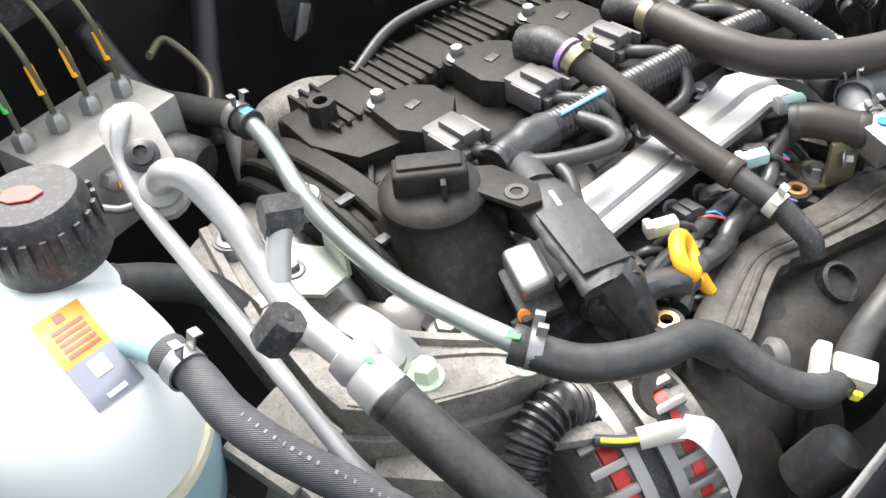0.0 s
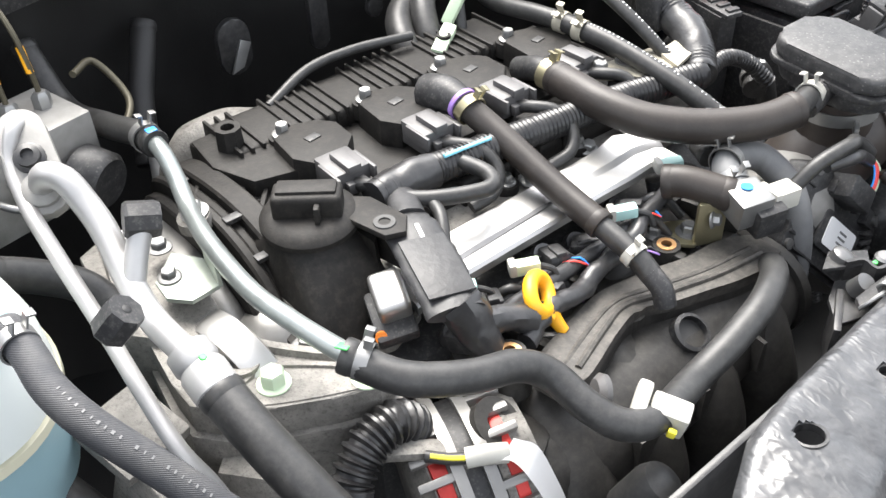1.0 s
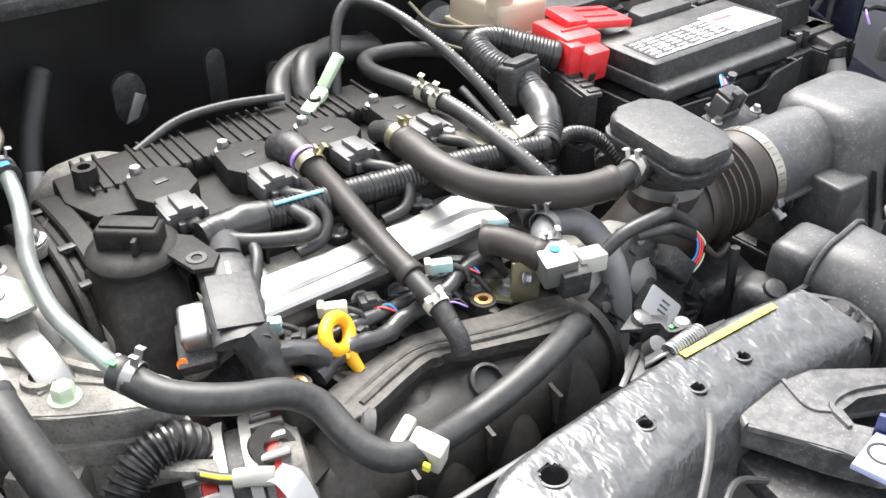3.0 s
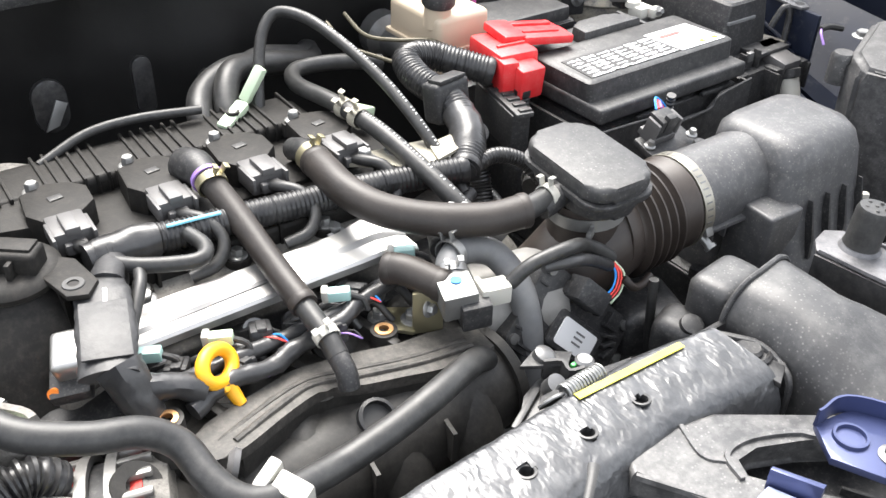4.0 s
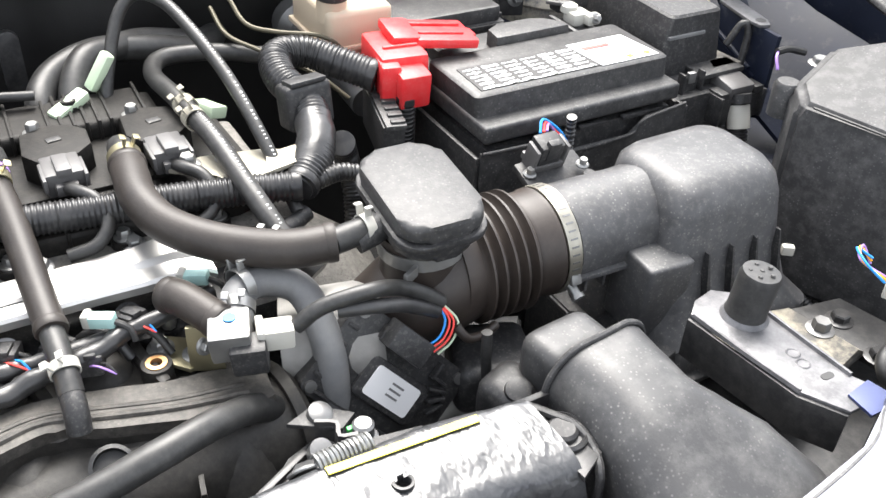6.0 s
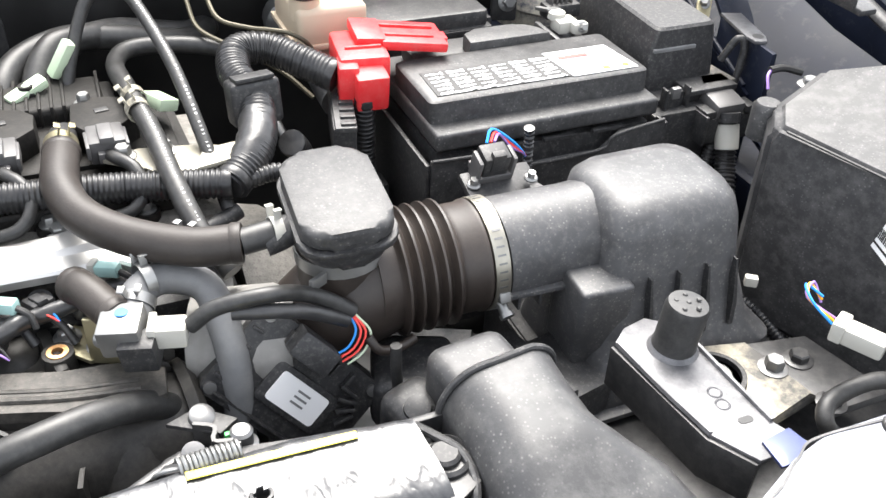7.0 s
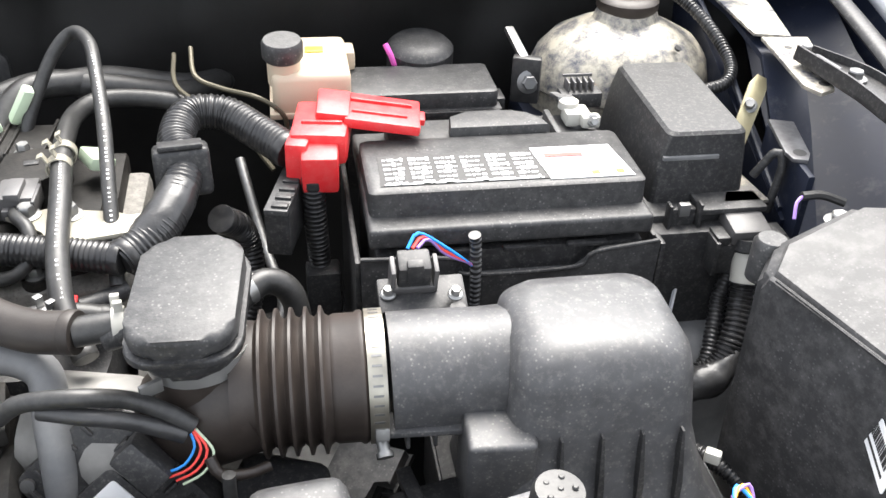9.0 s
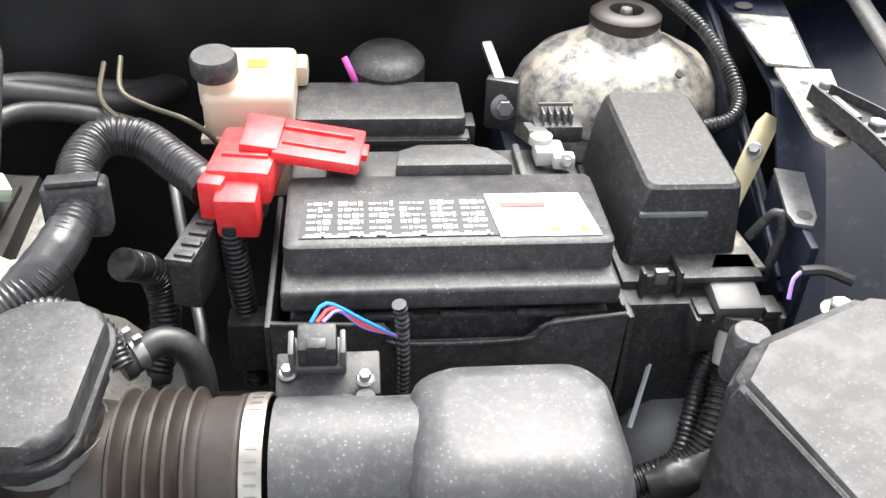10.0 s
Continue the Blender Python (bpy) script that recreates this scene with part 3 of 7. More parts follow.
part("flange", prism(rounded(0.076, 0.116, 0.022), -0.010, -0.004, 0.0018, RM), BLACK, reso)
part("body", prism(rounded(0.064, 0.102, 0.024), -0.026, -0.010, 0.006, RM), BLACK, reso)
part("stub", tube([(-0.163, -0.112, 0.878), (-0.176, -0.113, 0.873), (-0.188, -0.113, 0.870)], 0.011), BLACK, reso)

abx = thing("air_box", (0.12, -0.13, 0.68), "dusty satin black air filter box with moulded ribs", "air filter box")


def air_tower():
    secs = []
    for z, x0, x1, y0, y1, r in ((0.70, 0.055, 0.250, -0.225, -0.07, 0.02), (0.735, 0.058, 0.246, -0.222, -0.08, 0.02), (0.752, 0.070, 0.230, -0.206, -0.08, 0.022),
                                 (0.80, 0.079, 0.217, -0.193, -0.078, 0.024), (0.846, 0.082, 0.213, -0.186, -0.075, 0.026),
                                 (0.861, 0.085, 0.210, -0.180, -0.076, 0.026), (0.870, 0.093, 0.204, -0.170, -0.083, 0.024), (0.873, 0.106, 0.192, -0.157, -0.096, 0.02)):
        s = rounded(x1 - x0, y1 - y0, r, 6, (x0 + x1) / 2, (y0 + y1) / 2)
        secs.append([(x, y, z) for x, y in s])
    return loft(secs)


part("housing", air_tower(), BOXBLACK, abx)
part("outlet_neck", tube([(0.003, -0.115, 0.817), (0.03, -0.116, 0.818), (0.07, -0.118, 0.820), (0.11, -0.12, 0.822)], [0.0455, 0.0455, 0.044, 0.045], 32), BOXBLACK, abx)
part("neck_flange", box((0.045, -0.154, 0.801), (0.10, 0.022, 0.005), 0.0015, turned(0, 0, -3)), BOXBLACK, abx)
for k in range(3):
    part("neck_rib", box((0.012 + 0.020 * k, -0.150, 0.79), (0.003, 0.014, 0.018), 0.001), BOXBLACK, abx)
for k in range(4):
    x = 0.112 + 0.029 * k
    part("rib", loft([[(x - 0.0022, -0.2095 + 0.012 * 0, 0.752), (x + 0.0022, -0.2095, 0.752), (x + 0.0022, -0.196, 0.752), (x - 0.0022, -0.196, 0.752)],
                      [(x - 0.0022, -0.2075, 0.775), (x + 0.0022, -0.2075, 0.775), (x + 0.0022, -0.196, 0.775), (x - 0.0022, -0.196, 0.775)],
                      [(x - 0.0008, -0.197, 0.815), (x + 0.0008, -0.197, 0.815), (x + 0.0008, -0.192, 0.815), (x - 0.0008, -0.192, 0.815)]]), BLACK, abx)
part("side_box", box((0.073, -0.170, 0.776), (0.048, 0.052, 0.080), 0.004, turned(2, 0, -3), 3), BOXBLACK, abx)
part("lower_case", box((0.153, -0.13, 0.665), (0.221, 0.19, 0.09), 0.01), BLACK, abx)
for k in range(6):
    part("clip", box((0.135 + 0.022 * k, -0.232, 0.712), (0.003, 0.012, 0.018), 0.001), BLACK, abx)
part("seam_flange", box((0.153, -0.152, 0.703), (0.222, 0.165, 0.006), 0.002), BOXBLACK, abx)
part("duct_arm", box((0.02, -0.185, 0.74), (0.012, 0.09, 0.012), 0.002, turned(0, -6, 12)), BLACK, abx)
part("inlet_case", box((0.035, -0.19, 0.705), (0.07, 0.08, 0.07), 0.01, turned(0, 0, 12)), BLACK, abx)
part("white_clip", box((0.232, -0.188, 0.776), (0.012, 0.008, 0.010), 0.002, turned(0, 0, -35)), WHITE, abx)

maf = thing("air_flow_sensor", (0.03, -0.085, 0.85), "black air flow sensor with a grey connector", "sensor")
part("pedestal", box((0.028, -0.077, 0.855), (0.032, 0.024, 0.034), 0.002, turned(18, 0, 0)), BLACK, maf)
part("plate", box((0.030, -0.071, 0.872), (0.054, 0.026, 0.006), 0.002, turned(18, 0, 0)), BLACK, maf)
part("plug", box((0.025, -0.066, 0.886), (0.020, 0.016, 0.027), 0.002, turned(18, 0, 0)), BLACK, maf)
part("plug_collar", box((0.025, -0.064, 0.880), (0.026, 0.019, 0.006), 0.001, turned(18, 0, 0)), GREYCONN, maf)
part("side_rib", box((0.012, -0.068, 0.886), (0.003, 0.014, 0.022), 0.001, turned(18, 0, 0)), GREYCONN, maf)
part("side_rib", box((0.038, -0.068, 0.886), (0.003, 0.014, 0.022), 0.001, turned(18, 0, 0)), GREYCONN, maf)
part("latch", box((0.025, -0.0745, 0.893), (0.010, 0.006, 0.016), 0.001, turned(18, 0, 0)), BLACK, maf)
part("post", lathe((0.049, -0.084, 0.840), (0, -0.2, 1), [(0.006, 0), (0.006, 0.034), (0.005, 0.037), (0, 0.037)], 16), BLACK, maf)
bolt(maf, (0.009, -0.072, 0.875), (0, -0.2, 1), 0.0032, 0.004)
bolt(maf, (0.049, -0.081, 0.878), (0, -0.2, 1), 0.0032, 0.004)
for i, (c, dz) in enumerate(((BLUE, 0.0), (REDINK, -0.003), (PURPLE, -0.005))):
    part("wire", tube([(0.022 + 0.003 * i, -0.062, 0.901), (0.030 + 0.003 * i, -0.053, 0.906 + dz), (0.048, -0.05, 0.892 + dz), (0.064, -0.042, 0.874), (0.072, -0.034, 0.862)], 0.0011, 6), c, maf)
maf.location, maf.scale = (0.034, -0.080, 0.819), (1.25, 1.25, 1.25)
part("sleeve", tube([(0.072, -0.0345, 0.862), (0.0735, -0.033, 0.852), (0.075, -0.032, 0.82), (0.075, -0.03, 0.79)], 0.0036, 12, (0.004, 0.0005)), CONDUIT, maf)

# ---- battery ----
bat = thing("battery", (0.12, 0.09, 0.66), "dusty black car battery with a white label on its lid", "battery")
part("case", box((0.121, 0.088, 0.76), (0.232, 0.168, 0.16), 0.004), BLACK, bat)
part("ledge", box((0.121, 0.088, 0.857), (0.242, 0.176, 0.018), 0.004, None, 3), DUSTY, bat)


def battery_lid():
    secs = []
    for z, y0, i in ((0.865, 0.021, 0.001), (0.868, 0.0215, 0.0), (0.8865, 0.0235, 0.0), (0.8885, 0.0265, 0.0025)):
        s = rounded(0.238 - 2 * i, 0.118 - y0 - i, 0.006, 3, 0.121, (0.118 - i + y0) / 2)
        secs.append([(x, y, z) for x, y in s])
    return loft(secs)


part("lid", battery_lid(), DUSTY, bat)
part("lid_step", box((0.13, 0.145, 0.872), (0.20, 0.052, 0.016), 0.004), DUSTY, bat)
part("vent_cover", prism([(0.085, 0.118), (0.088, 0.142), (0.105, 0.152), (0.15, 0.152), (0.158, 0.140), (0.172, 0.136), (0.178, 0.118)], 0.872, 0.897, 0.004), DUSTY, bat)
part("divider", box((0.187, 0.140, 0.879), (0.006, 0.05, 0.02), 0.002), DUSTY, bat)
part("terminal_post", lathe((0.213, 0.146, 0.876), (0, 0, 1), [(0.009, 0), (0.0085, 0.016), (0, 0.016)], 18), DULLSTEEL, bat)
lab = part("label", prism([(0.013, 0.032), (0.156, 0.032), (0.150, 0.083), (0.015, 0.083)], 0.8888, 0.8893, 0), INKSHADE, bat, "black warning label with rows of pale pictograms")
part("data_label", prism([(0.157, 0.030), (0.231, 0.030), (0.224, 0.086), (0.151, 0.086)], 0.8889, 0.8896, 0), WHITELABEL, bat, "white data label")
rnd = random.Random(4)


def label_bars():
    bm = bmesh.new()
    x = 0.017
    for col in range(6):
        w = 0.0205
        for row in range(6):
            y = 0.0785 - 0.0080 * row
            xx = x + 0.001
            while xx < x + w - 0.003:
                lw = rnd.uniform(0.002, 0.007)
                lw = min(lw, x + w - 0.0015 - xx)
                hh = rnd.choice((0.0016, 0.0034, 0.0056))
                add_box(bm, (xx + lw / 2, y - 0.003, 0.8895), (lw, hh, 0.0005), 0)
                xx += lw + 0.0014
        x += w + 0.0022
    add_box(bm, (0.084, 0.0335, 0.8895), (0.135, 0.0016, 0.0005), 0)
    return bm


part("printed_panel", label_bars(), WHITELABEL, lab)
part("red_bar", box((0.178, 0.070, 0.8899), (0.034, 0.0065, 0.0006), 0), REDINK, lab)
for i, mt in enumerate((CYANINK, CYANINK, YELLOW, CYANINK, YELLOW)):
    part("symbol", box((0.176 + 0.011 * i, 0.037, 0.8899), (0.007, 0.006, 0.0006), 0), mt, lab)
for i in range(4):
    part("print_line", box((0.185, 0.081 - 0.0035 * (i > 0) - 0.0105 * (i > 1) - 0.006 * (i > 2), 0.8899), (0.03 + 0.008 * (i % 2), 0.0012, 0.0006), 0), GREYTEXT, lab)
for i in range(3):
    part("handle_slot", box((0.075 + 0.055 * i, 0.001, 0.842), (0.035, 0.006, 0.004), 0.001), BLACK, bat)

tray = thing("battery_tray", (0.12, 0.08, 0.62), "black textured plastic battery tray", "battery tray")
part("front_wall", prism([(-0.006, 0.0), (0.243, 0.0), (0.248, 0.19), (0.195, 0.186), (0.175, 0.168), (0.078, 0.168), (0.072, 0.186), (-0.008, 0.190)], -0.002, 0.002, 0.001, pose(0.0, -0.006, 0.655, 90, 0, 0)), DUSTY, tray)
part("front_pocket", box((0.125, -0.014, 0.735), (0.12, 0.012, 0.06), 0.004), DUSTY, tray)
part("rail", tube([(-0.007, -0.008, 0.845), (0.07, -0.008, 0.840), (0.078, -0.008, 0.824), (0.172, -0.008, 0.824), (0.190, -0.008, 0.838), (0.246, -0.008, 0.846)], 0.002, 8), BLACK, tray)
part("side_wall", box((-0.010, 0.08, 0.75), (0.005, 0.17, 0.18), 0.002), BLACK, tray)
part("side_wall", box((0.252, 0.08, 0.75), (0.005, 0.17, 0.18), 0.002), BLACK, tray)
part("base", box((0.12, 0.085, 0.65), (0.27, 0.19, 0.012), 0.003), BLACK, tray)

red = thing("terminal_cover", (-0.02, 0.12, 0.87), "open red plastic cover over the positive terminal", "terminal cover")
part("hood", box((-0.030, 0.130, 0.892), (0.050, 0.070, 0.030), 0.006, turned(0, 0, -8), 2), RED, red)
part("hinge", box((-0.018, 0.143, 0.911), (0.030, 0.046, 0.010), 0.003, turned(4, 6, -6)), RED, red)
part("flap", box((0.026, 0.139, 0.903), (0.068, 0.056, 0.010), 0.003, turned(0, 7, -7)), RED, red)
part("flap_rib", box((0.026, 0.150, 0.909), (0.056, 0.004, 0.004), 0.001, turned(0, 7, -7)), RED, red)
part("flap_rib", box((0.022, 0.128, 0.9085), (0.050, 0.004, 0.004), 0.001, turned(0, 7, -7)), RED, red)
part("latch_tab", box((0.060, 0.135, 0.899), (0.008, 0.018, 0.006), 0.001, turned(0, 7, -7)), RED, red)
part("hood_rib", box((-0.030, 0.118, 0.9075), (0.036, 0.004, 0.004), 0.001, turned(0, 0, -8)), RED, red)
part("spout", box((-0.034, 0.086, 0.880), (0.032, 0.028, 0.036), 0.004, turned(6, 0, -4)), RED, red)
part("step", box((-0.049, 0.110, 0.883), (0.020, 0.050, 0.040), 0.004, turned(0, 0, -13)), RED, red)
fus = thing("terminal_fuse_box", (-0.05, 0.07, 0.85), "black plastic fuse link holder below the red terminal cover", "fuse holder")
part("body", box((-0.062, 0.090, 0.842), (0.022, 0.095, 0.045), 0.003, turned(0, 0, -14)), BLACK, fus)
part("tooth_rail", box((-0.062, 0.086, 0.866), (0.020, 0.10, 0.005), 0.001, turned(0, 0, -14)), DUSTY, fus)
for i in range(7):
    part("tooth", box((-0.049 - 0.0035 * i, 0.125 - 0.0135 * i, 0.868), (0.014, 0.007, 0.006), 0.001, turned(0, 0, -14)), BLACK, fus)
hose("battery_cable", [(-0.041, 0.082, 0.872), (-0.040, 0.085, 0.82), (-0.038, 0.088, 0.77), (-0.036, 0.088, 0.70)], 0.0095, CONDUIT, "black corrugated cable sleeve below the red cover", "cable", (0.0048, 0.0009))
simple("cable_holder", box((-0.036, 0.080, 0.755), (0.032, 0.026, 0.05), 0.004), BLACK, "black plastic cable holder on the tray", "cable holder", at=(-0.036, 0.08, 0.73))

neg = thing("negative_terminal", (0.21, 0.15, 0.88), "dirty white clamp on the negative battery post", "battery terminal")
part("clamp", box((0.212, 0.148, 0.889), (0.024, 0.022, 0.014), 0.003), WHITE, neg)
part("bolt_block", box((0.222, 0.134, 0.890), (0.018, 0.012, 0.012), 0.003), WHITE, neg)
part("cap", lathe((0.207, 0.158, 0.893), (0, 0, 1), [(0.010, 0), (0.0095, 0.007), (0.006, 0.009), (0, 0.009)], 16), WHITE, neg)
bolt(neg, (0.223, 0.130, 0.892), (0, -1, 0.3), 0.004, 0.006)
part("tang", box((0.205, 0.175, 0.897), (0.016, 0.03, 0.004), 0.001, turned(-15, 0, 0)), DULLSTEEL, neg)
comb = thing("current_sensor", (0.22, 0.185, 0.89), "black current sensor with a row of pale teeth", "sensor")
part("body", box((0.225, 0.182, 0.892), (0.042, 0.02, 0.016), 0.003), BLACK, comb)
for i in range(5):
    part("tooth", box((0.212 + 0.006 * i, 0.184, 0.905), (0.002, 0.016, 0.010), 0.0006), GREYCONN, comb)
part("frame", box((0.224, 0.192, 0.911), (0.030, 0.002, 0.003), 0.0006), GREYCONN, comb)

# ---- fuse boxes ----
f2 = thing("relay_box", (0.076, 0.25, 0.80), "long dusty black relay box behind the battery", "fuse box")
part("lid", prism(rounded(0.150, 0.074, 0.006, 3, 0.076, 0.247), 0.870, 0.889, 0.004), DUSTY, f2)
part("body", box((0.076, 0.247, 0.83), (0.158, 0.084, 0.085), 0.004), BLACK, f2)
part("band", box((0.076, 0.205, 0.868), (0.152, 0.004, 0.006), 0.001), BLACK, f2)
for sx in (-0.004, 0.156):
    part("clip", box((sx, 0.235, 0.865), (0.010, 0.026, 0.02), 0.002), BLACK, f2)
part("rear_cap", lathe((0.085, 0.315, 0.87), (0, -0.15, 1), [(0.036, 0), (0.036, 0.028), (0.030, 0.034), (0.012, 0.036), (0, 0.036)], 26), BLACK, f2)
part("pink_wire", tube([(0.045, 0.29, 0.91), (0.05, 0.285, 0.90), (0.055, 0.29, 0.885)], 0.003, 8), mat("pink_wire", (0.6, 0.1, 0.4), 0.4), f2)
tall = thing("fuse_box", (0.30, 0.12, 0.70), "tall black fuse box with a sloping dusty lid", "fuse box")


def tall_lid():
    secs = []
    for x0, x1, y0, y1, z in ((0.256, 0.346, 0.047, 0.205, 0.845), (0.262, 0.343, 0.053, 0.203, 0.893), (0.267, 0.341, 0.055, 0.202, 0.9105), (0.270, 0.338, 0.058, 0.200, 0.9130)):
        s = rounded(x1 - x0, y1 - y0, 0.008, 3, (x0 + x1) / 2, (y0 + y1) / 2)
        secs.append([(x, y, z + 0.03 * (y - 0.05)) for x, y in s])
    return loft(secs)


part("lid", tall_lid(), BLACK, tall, smooth=18)
part("base", box((0.305, 0.115, 0.79), (0.108, 0.175, 0.115), 0.006), BLACK, tall)
part("ledge", box((0.325, 0.034, 0.853), (0.062, 0.030, 0.006), 0.002), DUSTY, tall)
part("seam", box((0.290, 0.0525, 0.8905), (0.052, 0.004, 0.004), 0.001), GREYHOSE, tall, "pale seam")
part("side_ledge", prism([(0.318, 0.030), (0.362, 0.030), (0.356, 0.085), (0.348, 0.085)], 0.852, 0.856, 0.001), STAINED, tall)
part("latch", box((0.278, 0.026, 0.846), (0.024, 0.008, 0.020), 0.002), BLACK, tall)
for s in (-1, 1):
    part("latch_ear", box((0.278 + 0.014 * s, 0.021, 0.850), (0.003, 0.010, 0.026), 0.001), BLACK, tall)
part("latch_lip", box((0.278, 0.018, 0.836), (0.034, 0.006, 0.003), 0.001), DUSTY, tall)
part("latch_tongue", box((0.278, 0.022, 0.856), (0.010, 0.006, 0.012), 0.001), DULLSTEEL, tall)
part("front_skirt", box((0.292, 0.024, 0.78), (0.09, 0.03, 0.12), 0.004), BLACK, tall)
con = thing("loom_connector", (0.335, 0.01, 0.80), "grey-topped black connector on the fuse box", "connector")
part("plug", box((0.333, 0.012, 0.838), (0.036, 0.034, 0.024), 0.004, turned(10, 0, 0)), GREYCONN, con)
for s in (-1, 1):
    part("shell_arm", box((0.333 + 0.026 * s, 0.004, 0.838), (0.012, 0.020, 0.008), 0.001), BLACK, con)
    part("shell_cheek", box((0.333 + 0.032 * s, 0.002, 0.822), (0.004, 0.024, 0.034), 0.001), BLACK, con)
part("collar", lathe((0.331, -0.006, 0.834), (0.1, 0.4, 1), [(0.0115, -0.006), (0.012, 0.004), (0, 0.004)], 18), BLACK, con)
part("shell", box((0.335, 0.010, 0.818), (0.062, 0.030, 0.030), 0.003), BLACK, con)
part("lever", box((0.372, 0.012, 0.826), (0.012, 0.022, 0.01), 0.002), BLACK, con)
hose("loom_conduit", [(0.333, 0.0, 0.83), (0.331, -0.010, 0.808), (0.328, -0.020, 0.785), (0.318, -0.04, 0.76), (0.303, -0.052, 0.738), (0.275, -0.055, 0.725), (0.24, -0.06, 0.715)], 0.011, CONDUIT, "black corrugated loom conduit running down from the connector", "wiring loom", (0.0046, 0.0008))
hose("loom_conduit", [(0.325, 0.004, 0.80), (0.315, -0.006, 0.775), (0.305, -0.026, 0.755), (0.293, -0.046, 0.735), (0.270, -0.05, 0.722)], 0.007, CONDUIT, "thin black corrugated loom conduit", "wiring loom", (0.004, 0.0006))
part("grey_tape", lathe((0.331, -0.010, 0.812), (0.12, 0.45, 1), [(0.0125, -0.013), (0.0128, 0.0), (0.0125, 0.013)], 18), WHITE, con, "pale tape wound round the loom")
hose("taped_branch", [(0.268, -0.062, 0.722), (0.285, -0.062, 0.728), (0.30, -0.060, 0.734), (0.318, -0.052, 0.752)], [0.012, 0.015, 0.014, 0.006], TAPE, "tape-wrapped branch of the loom", "wiring loom", wobble=0.15)

# ---- brake fluid tank ----
mc = thing("brake_fluid_tank", (-0.04, 0.25, 0.84), "cream plastic brake fluid tank with a black cap", "fluid tank")
part("tank", box((-0.035, 0.245, 0.897), (0.075, 0.10, 0.045), 0.008, None, 3), CREAM, mc)
part("rim", box((-0.035, 0.245, 0.878), (0.082, 0.106, 0.006), 0.002), CREAM, mc)
part("foot", box((-0.028, 0.23, 0.845), (0.05, 0.06, 0.06), 0.008), CREAM, mc)
part("neck", lathe((-0.060, 0.215, 0.905), (0, -0.1, 1), [(0.016, 0), (0.016, 0.03), (0, 0.03)], 24), CREAM, mc)
part("cap", lathe((-0.0605, 0.212, 0.930), (0, -0.1, 1), [(0.0175, 0), (0.0195, 0.003), (0.0195, 0.016), (0.0175, 0.019), (0, 0.019)], 28), DUSTY, mc, "round dusty black cap")
part("yellow_sticker", box((-0.030, 0.255, 0.9205), (0.018, 0.014, 0.001), 0.0003), SEAL, mc, "yellow sticker")
part("side_lug", box((0.005, 0.285, 0.90), (0.014, 0.03, 0.02), 0.004), CREAM, mc)
mcy = thing("brake_master_cylinder", (-0.05, 0.27, 0.79), "dark metal brake master cylinder with steel lines", "brake cylinder")
part("barrel", lathe((-0.04, 0.17, 0.825), (0, 1, 0.1), [(0.0, 0), (0.018, 0.0), (0.018, 0.17), (0.03, 0.18), (0.03, 0.2), (0, 0.2)], 20), DULLSTEEL, mcy)
part("port", lathe((-0.058, 0.19, 0.855), (-0.3, -0.3, 1), [(0.007, 0), (0.007, 0.012), (0, 0.012)], 6), STEEL, mcy)
part("brake_line", tube([(-0.060, 0.188, 0.865), (-0.064, 0.185, 0.885), (-0.085, 0.19, 0.90), (-0.12, 0.215, 0.90), (-0.145, 0.235, 0.905), (-0.15, 0.27, 0.92)], 0.0024, 8), OLIVE, mcy)
part("brake_line", tube([(-0.075, 0.14, 0.85), (-0.10, 0.17, 0.87), (-0.14, 0.21, 0.885), (-0.165, 0.24, 0.895), (-0.168, 0.28, 0.91)], 0.0024, 8), OLIVE, mcy)

# ---- suspension tower and fender side ----
tower = thing("strut_tower", (0.29, 0.27, 0.70), "navy painted strut tower covered with blown sand", "strut tower")
part("dome", lathe((0.304, 0.290, 0.862), (0, 0, 1), [(0.100, -0.17), (0.100, 0.0), (0.104, 0.004), (0.102, 0.012), (0.094, 0.032), (0.078, 0.050), (0.055, 0.062), (0.036, 0.070), (0.032, 0.080), (0.0, 0.080)], 44, sx=1.0, sy=0.85), SANDY, tower)
part("bearing", lathe((0.304, 0.292, 0.940), (0, 0, 1), [(0.030, 0), (0.033, 0.004), (0.033, 0.012), (0.028, 0.016), (0.016, 0.016), (0.014, 0.006), (0.0, 0.006)], 30), BROWNRUBBER, tower)
bolt(tower, (0.304, 0.292, 0.945), (0, 0, 1), 0.006, 0.01)
# black disc painted as the dark inside of a hole
part("hole", lathe((0.342, 0.232, 0.918), (0.4, -0.2, 1), [(0.006, 0), (0.006, 0.002), (0, 0.002)], 14, sy=0.6), INKSHADE, tower)
part("skirt", box((0.29, 0.26, 0.74), (0.20, 0.16, 0.2), 0.02), NAVY, tower)
hose("tower_cable", [(0.33, 0.33, 0.97), (0.372, 0.27, 0.945), (0.388, 0.21, 0.918), (0.376, 0.178, 0.905), (0.345, 0.168, 0.90), (0.31, 0.17, 0.895)], 0.006, CONDUIT, "dusty black corrugated cable round the strut tower", "cable", (0.004, 0.0006))
fend = thing("fender_rail", (0.42, 0.15, 0.70), "navy painted fender rail with dusty welded panels", "fender rail")
part("inner_panel", loft([[(0.40, 0.42, 0.70), (0.37, 0.02, 0.70), (0.385, 0.02, 0.70), (0.42, 0.42, 0.70)], [(0.402, 0.42, 0.958), (0.372, 0.02, 0.84), (0.384, 0.02, 0.84), (0.418, 0.42, 0.958)]]), NAVY, fend)
